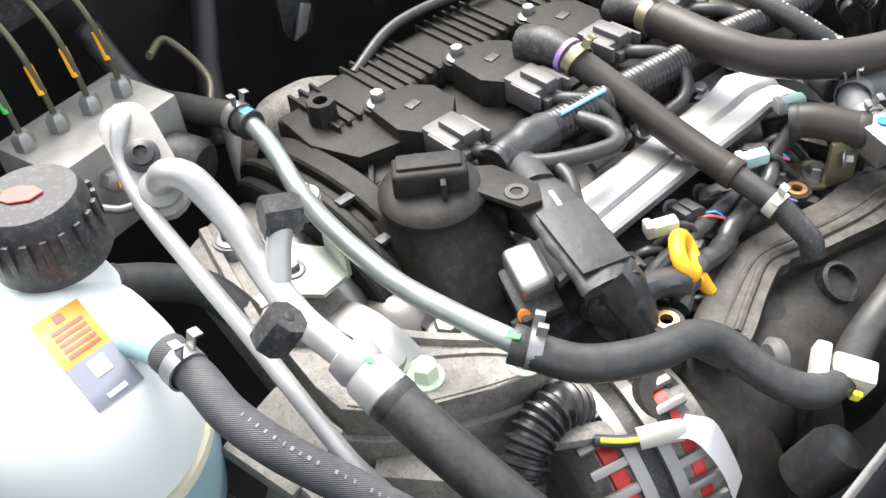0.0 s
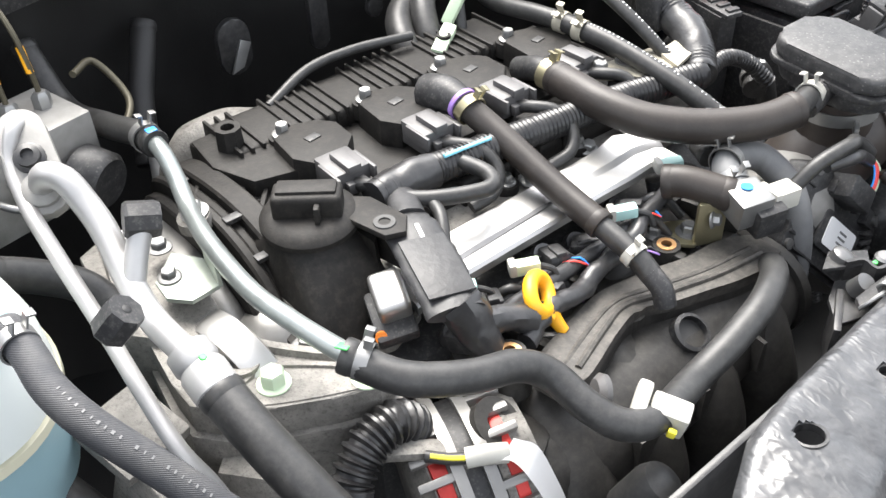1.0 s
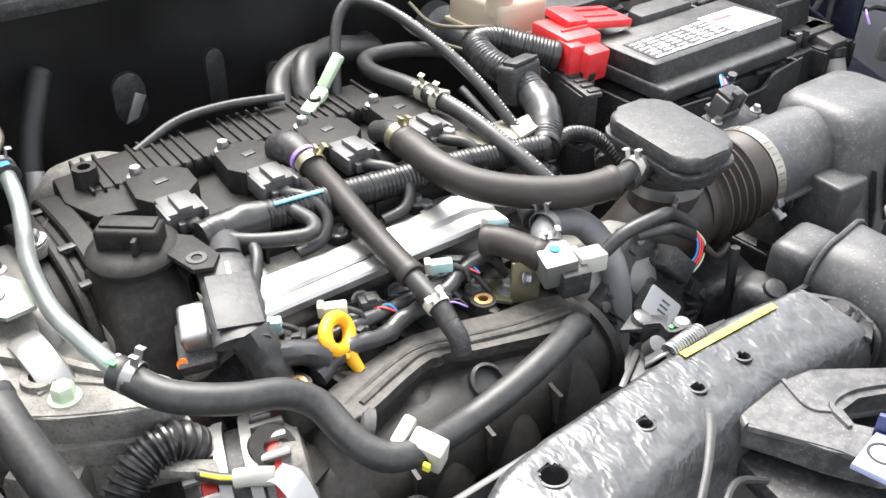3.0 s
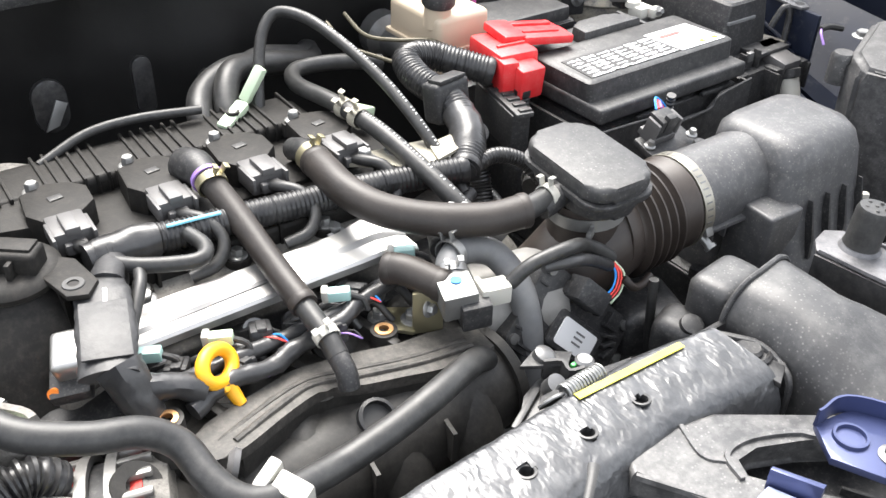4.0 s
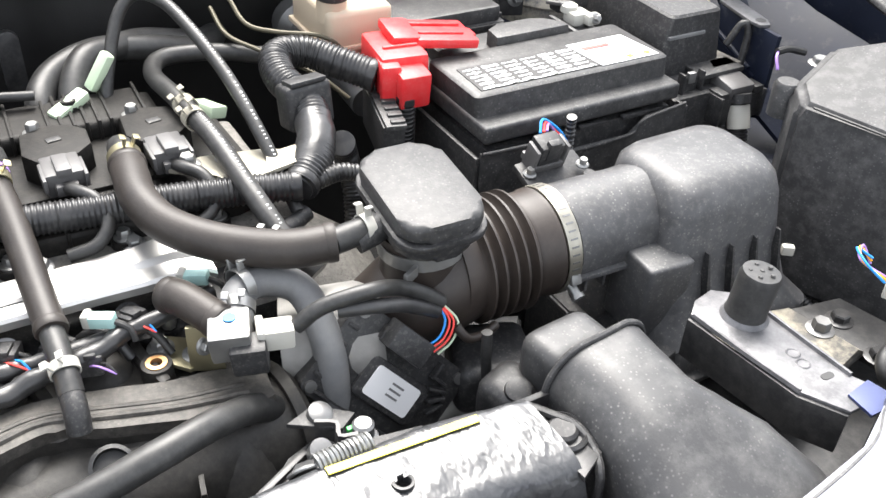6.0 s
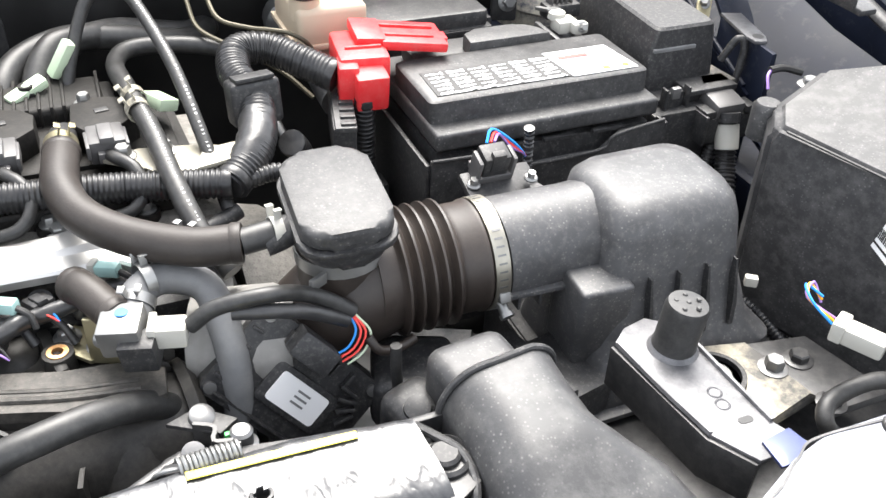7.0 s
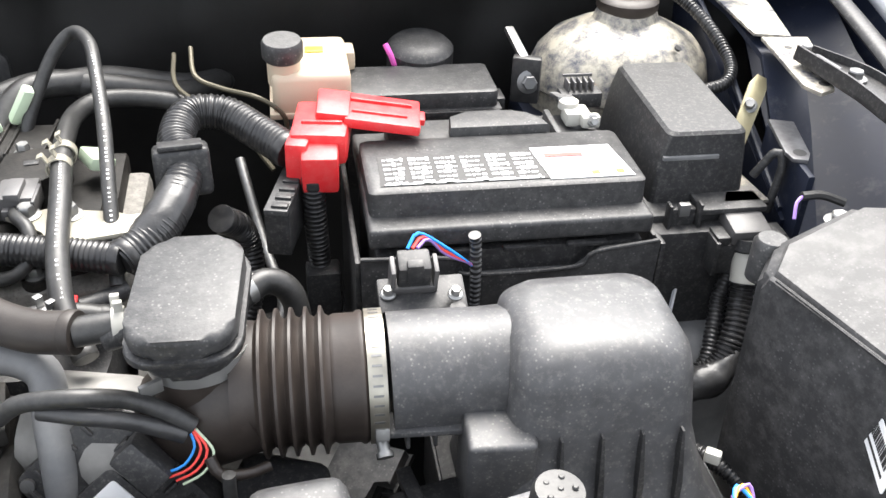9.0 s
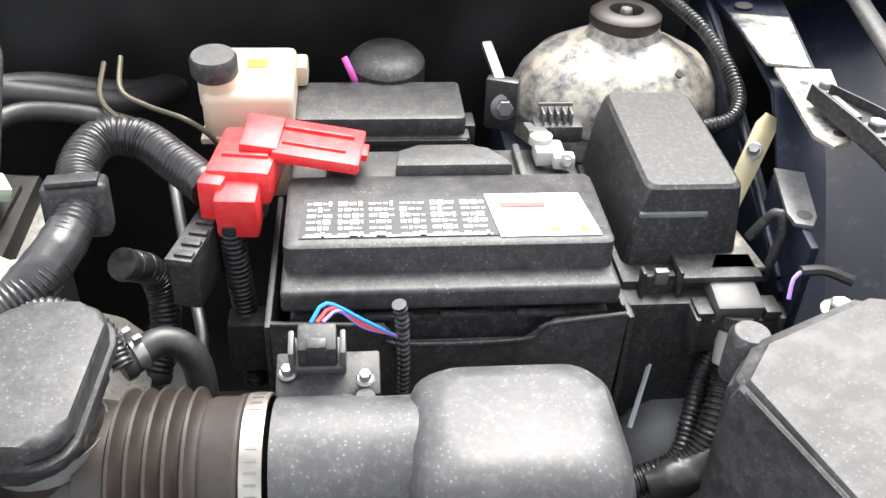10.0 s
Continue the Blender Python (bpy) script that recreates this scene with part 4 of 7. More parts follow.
part("panel_lip", tube([(0.404, 0.42, 0.958), (0.394, 0.26, 0.925), (0.386, 0.15, 0.885), (0.375, 0.03, 0.845)], 0.003, 8), NAVY, fend)
def strip_loft(rows, thick):
    return loft([[(x0, y, z), (x1, y, z + dz), (x1, y, z + dz - thick), (x0, y, z - thick)] for y, x0, x1, z, dz in rows])


part("rail_top", strip_loft([(0.46, 0.41, 0.50, 0.944, 0.0), (0.28, 0.412, 0.465, 0.942, 0.0), (0.17, 0.402, 0.445, 0.936, 0.0), (0.10, 0.39, 0.43, 0.890, 0.0), (0.02, 0.384, 0.42, 0.80, 0.0), (-0.25, 0.38, 0.44, 0.70, 0.0)], 0.006), NAVY, fend)
part("wheel_arch", strip_loft([(0.46, 0.50, 0.60, 0.93, 0.02), (0.28, 0.462, 0.58, 0.86, 0.03), (0.10, 0.440, 0.56, 0.78, 0.08), (-0.06, 0.43, 0.56, 0.72, 0.12), (-0.25, 0.44, 0.58, 0.68, 0.14)], 0.006), NAVY, fend)
part("seal_strip", tube([(0.545, 0.46, 0.978), (0.505, 0.25, 0.974), (0.482, 0.10, 0.962), (0.470, 0.0, 0.945), (0.470, -0.08, 0.925), (0.485, -0.16, 0.905)], 0.010, 12, flat=0.6), BLACK, fend, "black rubber edge strip")
part("body_edge", tube([(0.60, 0.46, 0.985), (0.545, 0.25, 0.985), (0.512, 0.10, 0.975), (0.496, 0.0, 0.958), (0.497, -0.08, 0.938), (0.512, -0.16, 0.918)], 0.013, 14), SILVERPAINT, fend, "pale silver outer edge of the fender")
for wy in (0.33,):
    # black disc in place of the hole's inner shade
    part("panel_hole_shade", lathe((0.43, wy, 0.934), (0, -0.2, 1), [(0.009, 0.004), (0.009, 0.0125), (0, 0.0125)], 16, sy=0.7), INKSHADE, fend)
part("wire_tuft", tube([(0.352, -0.028, 0.872), (0.357, -0.018, 0.882), (0.366, -0.012, 0.884)], 0.0016, 6), PURPLE, fend, "purple wires")
part("wire_sleeve", tube([(0.364, -0.012, 0.884), (0.382, -0.012, 0.884), (0.40, -0.02, 0.88)], 0.004, 8), RUBBER, fend)
part("sand_panel", prism([(0.405, 0.30), (0.40, 0.19), (0.435, 0.18), (0.46, 0.29)], 0.946, 0.950, 0.002), SANDY, fend)
hin = thing("fender_bracket", (0.42, 0.13, 0.94), "navy painted steel bracket bolted to the fender rail", "bracket")
part("plate", prism([(0.403, 0.180), (0.450, 0.176), (0.430, 0.10), (0.412, 0.055), (0.396, 0.048), (0.388, 0.066)], 0.946, 0.950, 0.0012), SANDY, hin)
part("lower_tab", prism([(0.386, 0.104), (0.408, 0.096), (0.392, 0.034), (0.384, 0.022), (0.372, 0.026), (0.371, 0.040)], 0.895, 0.899, 0.0012), DUSTMETAL, hin)
# these three black discs imitate the shade in bracket holes
part("tab_hole_shade", lathe((0.383, 0.036, 0.8985), (0, 0, 1), [(0.006, 0), (0.006, 0.0008), (0, 0.0008)], 16), INKSHADE, hin)
part("plate_hole_shade", lathe((0.408, 0.066, 0.9495), (0, 0, 1), [(0.005, 0), (0.005, 0.0008), (0, 0.0008)], 16), INKSHADE, hin)
part("plate_hole_shade", lathe((0.416, 0.150, 0.9495), (0, 0, 1), [(0.004, 0), (0.004, 0.0008), (0, 0.0008)], 16), INKSHADE, hin)
part("side_wall", prism([(0.384, 0.10), (0.392, 0.10), (0.380, 0.0), (0.374, 0.0)], 0.80, 0.895, 0.002), NAVY, hin)
part("arm", prism([(0.400, 0.112), (0.418, 0.116), (0.446, 0.058), (0.450, 0.0), (0.43, -0.06), (0.41, -0.06), (0.412, 0.02)], 0.954, 0.960, 0.002), BLACK, hin)
part("arm_edge", wall([(0.401, 0.110), (0.412, 0.03), (0.411, -0.05)], 0.004, 0.959, 0.010), BLACK, hin)
part("arm_edge", wall([(0.418, 0.113), (0.444, 0.058), (0.448, 0.0)], 0.003, 0.959, 0.008), BLACK, hin)
bolt(hin, (0.424, 0.050, 0.961), (0, 0, 1), 0.007, 0.006, DULLSTEEL)
bolt(hin, (0.428, 0.138, 0.950), (0, 0, 1), 0.006, 0.005, DULLSTEEL)
part("rib", box((0.418, 0.085, 0.961), (0.006, 0.035, 0.005), 0.002, turned(0, 0, 8)), DUSTMETAL, hin)
ybr = thing("mounting_strap", (0.36, 0.12, 0.86), "yellow zinc steel strap bolted beside the fuse box", "bracket")
part("strap", prism([(-0.008, -0.045), (0.008, -0.045), (0.009, 0.03), (0.005, 0.042), (-0.005, 0.042), (-0.009, 0.03)], -0.0015, 0.0015, 0.0006, pose(0.372, 0.118, 0.900, 35, 20, -24)), GOLDZINC, ybr)
part("loop", tube([(0.352, 0.05, 0.87), (0.365, 0.045, 0.895), (0.372, 0.04, 0.885), (0.365, 0.035, 0.84)], 0.004, 10), BLACK, ybr)
bolt(ybr, (0.374, 0.122, 0.904), (-0.3, -0.6, 0.8), 0.005, 0.005, DULLSTEEL)
simple("inner_panel", prism([(0.36, 0.05), (0.39, 0.10), (0.47, 0.02), (0.47, -0.20), (0.36, -0.12)], 0.70, 0.76, 0.01), NAVY, "dark navy panel below the fender rail", "body panel", at=(0.42, 0, 0.7))
rb = thing("relay_bracket", (0.17, 0.27, 0.85), "black relay bracket with a bolt behind the battery", "bracket")
part("plate", box((0.187, 0.245, 0.885), (0.030, 0.012, 0.050), 0.003, turned(0, 0, -20)), BLACKPAINT, rb)
part("tongue", box((0.180, 0.268, 0.915), (0.010, 0.05, 0.006), 0.002, turned(20, 0, 10)), DULLSTEEL, rb)
bolt(rb, (0.188, 0.238, 0.885), (0, -1, 0.2), 0.008, 0.006, DULLSTEEL)

# ---- headlamp corner ----
hl = thing("headlamp_housing", (0.33, -0.17, 0.66), "large dusty black headlamp housing with a bar-code label", "headlamp housing")


def lamp_shell():
    top = [(0.277, -0.127), (0.300, -0.098), (0.372, -0.075), (0.46, -0.12), (0.46, -0.30), (0.348, -0.33), (0.318, -0.24)]
    def zt(x, y):
        return 0.895 + 0.02 * (x - 0.28) / 0.1 - 0.10 * max(0, -0.13 - y)
    s1 = [(x, y, zt(x, y)) for x, y in top]
    c = Vector((0.37, -0.2))
    s0 = [(c.x + (x - c.x) * 1.06, c.y + (y - c.y) * 1.06, zt(x, y) - 0.010) for x, y in top]
    s2 = [(c.x + (x - c.x) * 1.02 + 0.0, c.y + (y - c.y) * 1.02, 0.69) for x, y in top]
    bm = loft([s2, s0, s1])
    bmesh.ops.bevel(bm, geom=bm.edges[:], offset=0.005, segments=2, affect="EDGES")
    return bm


part("shell", lamp_shell(), HOUSING, hl)
part("seam", tube([(0.2775, -0.137, 0.8935), (0.312, -0.235, 0.889), (0.342, -0.325, 0.884)], 0.0015, 6), BLACK, hl)
part("lug", lathe((0.30, -0.085, 0.878), (0, 0, 1), [(0.014, -0.02), (0.014, 0.012), (0.011, 0.016), (0, 0.016)], 18), DUSTY, hl)
bolt(hl, (0.366, -0.066, 0.892), (0, 0, 1), 0.008, 0.006, STEEL)
LM = Matrix.Translation((0.3085, -0.248, 0.838)) @ basis((-0.94, 0.32, 0.12), (0, 0, 1))
part("label", prism(rounded(0.062, 0.026, 0.002, 2), 0.0, 0.0008, 0, LM), WHITELABEL, hl, "white bar-code label")
def bars():
    bm = bmesh.new()
    r2 = random.Random(2)
    x = -0.022
    while x < 0.022:
        w = r2.uniform(0.0006, 0.0018)
        add_box(bm, LM @ Vector((x, 0.003, 0.001)), (w, 0.010, 0.0004), 0, LM.to_3x3().to_4x4())
        x += w + r2.uniform(0.0006, 0.0014)
    add_box(bm, LM @ Vector((0, -0.007, 0.001)), (0.044, 0.002, 0.0004), 0, LM.to_3x3().to_4x4())
    return bm
part("bars", bars(), INKSHADE, hl)

stp = thing("bonnet_stop_bracket", (0.09, -0.29, 0.74), "black steel bracket carrying a rubber bonnet stop", "bracket")
part("plate", prism([(0.045, -0.248), (0.060, -0.236), (0.082, -0.231), (0.096, -0.242), (0.102, -0.269), (0.104, -0.360), (0.118, -0.384), (0.074, -0.384), (0.056, -0.352)], 0.807, 0.811, 0.0012), DUSTMETAL, stp)
part("blue_end", prism([(0.084, -0.372), (0.110, -0.368), (0.116, -0.395), (0.082, -0.395)], 0.8105, 0.8135, 0.001), BLUEMETAL, stp, "navy painted end")
part("edge", wall([(0.102, -0.262), (0.1025, -0.30), (0.104, -0.358)], 0.004, 0.810, 0.004), DUSTMETAL, stp)
part("edge", wall([(0.046, -0.250), (0.050, -0.30), (0.057, -0.352)], 0.004, 0.810, 0.003), DUSTMETAL, stp)
for k in range(2):
    part("pressed_ring", lathe((0.084 - 0.002 * k, -0.320 - 0.012 * k, 0.811), (0, 0, 1), [(0.004, 0), (0.005, 0.0006), (0.006, 0)], 16, close=False), DUSTMETAL, stp)
part("flange", prism([(0.044, -0.248), (0.056, -0.352), (0.074, -0.384), (0.071, -0.385), (0.053, -0.353), (0.041, -0.249)], 0.77, 0.808, 0.001), BLACKPAINT, stp)
part("boss", lathe((0.083, -0.269, 0.811), (0, 0, 1), [(0.020, 0), (0.018, 0.003), (0.016, 0.005), (0, 0.005)], 24), DUSTMETAL, stp)
def dimple_top(bm, at, r, z):
    for i in range(6):
        a = 2 * math.pi * i / 5
        rr = 0.0 if i == 5 else r * 0.55
        add_lathe(bm, (at[0] + rr * math.cos(a), at[1] + rr * math.sin(a), z), (0, 0, 1), [(0.0022, 0), (0.0014, 0.0012), (0, 0.0014)], 8)
    return bm
bmx = lathe((0.083, -0.269, 0.815), (0.06, -0.05, 1), [(0.0175, 0), (0.0165, 0.004), (0.0168, 0.036), (0.015, 0.041), (0, 0.042)], 28)
part("rubber_stop", dimple_top(bmx, (0.0855, -0.271), 0.0165, 0.8565), RUBBER, stp, "round rubber stop with dimples")
# flat black patch drawn as the slot's shade
part("slot_shade", prism(rounded(0.012, 0.006, 0.0028), 0.8105, 0.8115, 0, pose(0.088, -0.350, 0)), INKSHADE, stp)
pl = thing("front_panel_plate", (0.2, -0.27, 0.66), "worn steel front panel plate with a ring and bolts", "body panel")
part("plate", prism([(0.10, -0.222), (0.146, -0.214), (0.204, -0.227), (0.218, -0.303), (0.151, -0.311), (0.12, -0.33)], 0.735, 0.745, 0.004), STAINED, pl)
part("side_plate", prism([(0.207, -0.226), (0.265, -0.236), (0.285, -0.32), (0.222, -0.320)], 0.730, 0.7405, 0.003), BLACKPAINT, pl)
part("ring", lathe((0.150, -0.255, 0.745), (0, 0, 1), [(0.014, 0.0), (0.022, 0.0), (0.022, 0.005), (0.026, 0.005), (0.027, 0.0)], 30, close=False), BLACK, pl)
part("disc", lathe((0.150, -0.255, 0.746), (0, 0, 1), [(0.014, 0), (0.014, 0.003), (0, 0.004)], 20), DULLSTEEL, pl)
bolt(pl, (0.204, -0.264, 0.745), (0, 0, 1), 0.0085, 0.009, DULLSTEEL)
bolt(pl, (0.236, -0.260, 0.7405), (0, 0, 1), 0.0085, 0.007, BLACKPAINT)
bolt(pl, (0.226, -0.312, 0.7405), (0, 0, 1), 0.0085, 0.007, BLACKPAINT)
part("under_panel", box((0.16, -0.33, 0.68), (0.34, 0.22, 0.03), 0.01), BLACKPAINT, pl)
lc = thing("lamp_connector", (0.2, -0.33, 0.80), "off-white lamp connector with coloured wires", "connector")
part("plug", box((0.214, -0.326, 0.826), (0.018, 0.032, 0.015), 0.003, turned(0, 0, 28)), WHITE, lc)
part("nose", box((0.2055, -0.309, 0.827), (0.021, 0.010, 0.017), 0.002, turned(0, 0, 28)), WHITE, lc)
for i, c in enumerate((BLUE, YELLOW, PURPLE)):
    part("wire", tube([(0.200 + 0.004 * i, -0.305, 0.829), (0.190, -0.290 + 0.003 * i, 0.842), (0.196 + 0.004 * i, -0.274, 0.846), (0.207, -0.284, 0.838 - 0.003 * i)], 0.0012, 6), c, lc)
hose("lamp_cable", [(0.223, -0.343, 0.826), (0.245, -0.39, 0.825), (0.27, -0.43, 0.82)], 0.007, RUBBER, "black cable leading from the lamp connector", "cable")
hose("lamp_cable", [(0.275, -0.345, 0.77), (0.243, -0.335, 0.782), (0.211, -0.333, 0.782), (0.184, -0.338, 0.778), (0.178, -0.350, 0.768), (0.20, -0.352, 0.75), (0.235, -0.348, 0.735)], 0.007, RUBBER, "black cable looping over the front panel", "cable")
hf = thing("grille_frame", (-0.2, -0.38, 0.70), "dusty black plastic frame over the front grille", "front grille frame")
FRAME = [(-0.225, -0.319), (-0.194, -0.326), (-0.119, -0.383), (-0.05, -0.44), (-0.062, -0.455), (-0.143, -0.399), (-0.163, -0.379), (-0.196, -0.364), (-0.220, -0.364), (-0.229, -0.382), (-0.205, -0.41), (-0.17, -0.45), (-0.19, -0.47), (-0.245, -0.42), (-0.259, -0.384), (-0.290, -0.333), (-0.283, -0.322)]
part("frame_plate", prism(FRAME, 0.776, 0.799, 0.004, None, 3), FRAMEDUST, hf)
part("opening_lip", wall([(-0.05, -0.448), (-0.142, -0.395), (-0.162, -0.376), (-0.196, -0.360), (-0.222, -0.361), (-0.231, -0.382)], 0.006, 0.796, 0.006), FRAMEDUST, hf)
part("edge_lip", wall([(-0.288, -0.335), (-0.258, -0.386), (-0.244, -0.42), (-0.19, -0.468)], 0.005, 0.796, 0.004), FRAMEDUST, hf)
part("cross_rib", wall([(-0.226, -0.321), (-0.236, -0.350), (-0.226, -0.364)], 0.006, 0.794, 0.007), FRAMEDUST, hf)
for k in range(4):
    part("well_rib", box((-0.205 + 0.022 * k, -0.402 - 0.012 * k, 0.765), (0.004, 0.05, 0.014), 0.001, turned(0, 0, 30)), BLACK, hf)
part("tray", box((-0.19, -0.40, 0.755), (0.22, 0.10, 0.02), 0.006, turned(0, 0, -12)), BLACK, hf)
bb = thing("front_bracket", (-0.14, -0.42, 0.78), "bluish painted steel bracket with a pressed ring", "bracket")
part("plate", prism([(-0.185, -0.415), (-0.165, -0.388), (-0.13, -0.395), (-0.09, -0.47), (-0.16, -0.47)], 0.815, 0.822, 0.002), BLUEMETAL, bb)
part("ring", lathe((-0.157, -0.412, 0.822), (0, 0, 1), [(0.010, 0), (0.0105, 0.003), (0.0125, 0.003), (0.013, 0)], 24, close=False), BLUEMETAL, bb)
part("raised_edge", wall([(-0.166, -0.389), (-0.131, -0.396), (-0.093, -0.468)], 0.003, 0.820, 0.016), BLUEMETAL, bb)
bolt(bb, (-0.148, -0.440, 0.822), (0, 0, 1), 0.007, 0.005, DULLSTEEL)
pk = thing("lamp_access_plate", (-0.245, -0.412, 0.79), "pale blue plastic plate with a ring mark in the grille frame", "cover plate")
part("plate", prism([(-0.268, -0.404), (-0.226, -0.398), (-0.214, -0.428), (-0.262, -0.430)], 0.800, 0.806, 0.002), PALEBLUE, pk, "pale blue plate")
part("ring_mark", lathe((-0.243, -0.413, 0.806), (0, 0, 1), [(0.0085, 0), (0.009, 0.0008), (0.0105, 0.0008), (0.011, 0)], 24, close=False), INKSHADE, pk)
part("upright", prism([(-0.226, -0.396), (-0.222, -0.395), (-0.206, -0.427), (-0.211, -0.428)], 0.80, 0.820, 0.001), BLUEMETAL, pk)
rod = thing("release_strip", (-0.33, -0.345, 0.76), "thin bent black strip standing over the support", "strip")
part("strip", tube([(-0.320, -0.322, 0.818), (-0.332, -0.332, 0.818), (-0.36, -0.352, 0.812), (-0.40, -0.375, 0.80)], [0.0045, 0.0036, 0.0030, 0.0030], 10, flat=0.5), RUBBER, rod)
part("cable", tube([(-0.30, -0.365, 0.775), (-0.33, -0.36, 0.79), (-0.36, -0.37, 0.795), (-0.41, -0.395, 0.78)], 0.003, 8), RUBBER, rod)

fpe = thing("front_panel_edge", (0.1, -0.43, 0.76), "dusty navy edge of the front panel, paled by painted sky sheen, with a bolt", "body panel")
# pale colour here imitates sky sheen on navy paint
part("sheet", prism([(-0.075, -0.437), (-0.05, -0.429), (0.046, -0.417), (0.09, -0.396), (0.125, -0.386), (0.20, -0.388), (0.26, -0.40), (0.26, -0.52), (-0.08, -0.52)], 0.816, 0.820, 0.0015), SHEENPAINT, fpe)
part("fold", wall([(-0.075, -0.4385), (0.046, -0.4185), (0.09, -0.3975), (0.125, -0.3875), (0.26, -0.4015)], 0.003, 0.7, 0.121), FRAMEDUST, fpe)
part("bolt_pad", lathe((0.178, -0.402, 0.820), (0, 0, 1), [(0.014, 0), (0.013, 0.002), (0, 0.002)], 20), BLACKPAINT, fpe)
bolt(fpe, (0.178, -0.402, 0.822), (0, 0, 1), 0.008, 0.005, BLACKPAINT)

# ---- engine: block, valve cover ----
blk = thing("engine_block", (-0.4, 0.05, 0.5), "dark engine block and cylinder head", "engine")
part("block", box((-0.41, 0.06, 0.66), (0.42, 0.26, 0.28), 0.02), BLACK, blk)
part("head", box((-0.41, 0.085, 0.815), (0.44, 0.19, 0.04), 0.008), CAST, blk)
vc = thing("valve_cover", (-0.41, 0.1, 0.83), "dusty black plastic valve cover with ribs and bolts", "valve cover")
part("shell", prism([(-0.622, 0.192), (-0.60, 0.205), (-0.30, 0.196), (-0.21, 0.185), (-0.205, 0.02), (-0.24, 0.008), (-0.53, 0.022), (-0.56, 0.05), (-0.60, 0.10)], 0.825, 0.853, 0.006), COVER, vc)
part("coil_deck", box((-0.405, 0.115, 0.850), (0.375, 0.10, 0.016), 0.006), COVER, vc)
part("rear_deck", box((-0.43, 0.178, 0.860), (0.34, 0.045, 0.022), 0.006), COVER, vc)
part("rib_shelf", box((-0.425, 0.178, 0.862), (0.31, 0.062, 0.024), 0.007, None, 3), COVER, vc)
for i in range(30):
    x = -0.578 + 0.0105 * i
    if min(abs(x + 0.540), abs(x + 0.455), abs(x + 0.370), abs(x + 0.288)) > 0.012:
        part("rib", box((x, 0.178, 0.8655), (0.0030, 0.067, 0.023), 0.0012, turned(0, 0, -2)), COVER, vc)
part("corner_block", prism([(-0.604, 0.150), (-0.598, 0.196), (-0.556, 0.200), (-0.548, 0.150), (-0.556, 0.100), (-0.590, 0.110)], 0.83, 0.872, 0.003), COVER, vc, smooth=25)
part("corner_tower", lathe((-0.577, 0.167, 0.866), (0, 0, 1), [(0.012, 0), (0.011, 0.024), (0.006, 0.024), (0.006, 0.014), (0, 0.014)], 8), COVER, vc, smooth=20)
part("end_tower", lathe((-0.335, 0.182, 0.868), (0, 0, 1), [(0.008, 0), (0.007, 0.016), (0.004, 0.016), (0.004, 0.01), (0, 0.01)], 10), COVER, vc)
for i in range(5):
    part("fin", box((-0.627 + 0.012 * i, 0.140 - 0.014 * i, 0.85), (0.004, 0.030, 0.026), 0.001, turned(0, 0, -40)), COVER, vc)
for i in range(11):
    part("front_rib", box((-0.515 + 0.028 * i, 0.024, 0.844), (0.003, 0.024, 0.022), 0.001), COVER, vc)
for x, y in ((-0.505, 0.010), (-0.42, 0.008), (-0.335, 0.008), (-0.26, 0.004)):
    part("bolt_boss", lathe((x, y, 0.82), (0, 0, 1), [(0.012, 0), (0.011, 0.022), (0, 0.022)], 14), COVER, vc)
    bolt(vc, (x, y, 0.842), (0, 0, 1), 0.0055, 0.006)
def filler_body():
    secs = []
    for z, w, h, cx, cy, r in ((0.79, 0.076, 0.126, -0.595, 0.020, 0.005), (0.812, 0.073, 0.116, -0.594, 0.024, 0.006), (0.838, 0.069, 0.098, -0.593, 0.029, 0.009),
                               (0.856, 0.065, 0.080, -0.591, 0.033, 0.017), (0.868, 0.061, 0.064, -0.589, 0.035, 0.028), (0.874, 0.058, 0.060, -0.588, 0.036, 0.0285)):
        secs.append([(x, y, z) for x, y in rounded(w, h, r, 7, cx, cy)])
    return loft(secs)


part("filler_body", filler_body(), COVER, vc, smooth=28)
part("filler_edge", loft([[(-0.566, -0.020, 0.79), (-0.560, -0.016, 0.79), (-0.560, 0.07, 0.79), (-0.566, 0.07, 0.79)], [(-0.566, -0.010, 0.868), (-0.561, -0.006, 0.868), (-0.561, 0.05, 0.868), (-0.566, 0.05, 0.868)]]), COVER, vc)
part("filler_bracket", prism([(-0.575, 0.018), (-0.566, -0.024), (-0.552, -0.030), (-0.540, -0.016), (-0.545, 0.02), (-0.560, 0.036)], 0.878, 0.883, 0.0015), COVER, vc)
part("bracket_eye", lathe((-0.557, -0.012, 0.883), (0, 0, 1), [(0.0045, 0), (0.0045, 0.001), (0.008, 0.001), (0.0085, 0)], 16, close=False), INKSHADE, vc)
part("bracket_web", box((-0.556, 0.0, 0.862), (0.004, 0.05, 0.034), 0.001, turned(0, 0, 10)), COVER, vc)
for i in range(5):
    part("side_fin", box((-0.606 + 0.004 * i, 0.142 - 0.012 * i, 0.849), (0.014, 0.0025, 0.018), 0.001, turned(0, 0, -22)), COVER, vc)
part("side_tab", prism(rounded(0.050, 0.042, 0.010), 0.785, 0.806, 0.003, pose(-0.572, -0.022, 0, 0, 0, 20)), CAST, vc, "pale cast tab")

cap = thing("oil_filler_cap", (-0.602, 0.026, 0.885), "black plastic oil filler cap with a raised grip", "oil cap")
OC = Vector((-0.588, 0.036, 0.877))
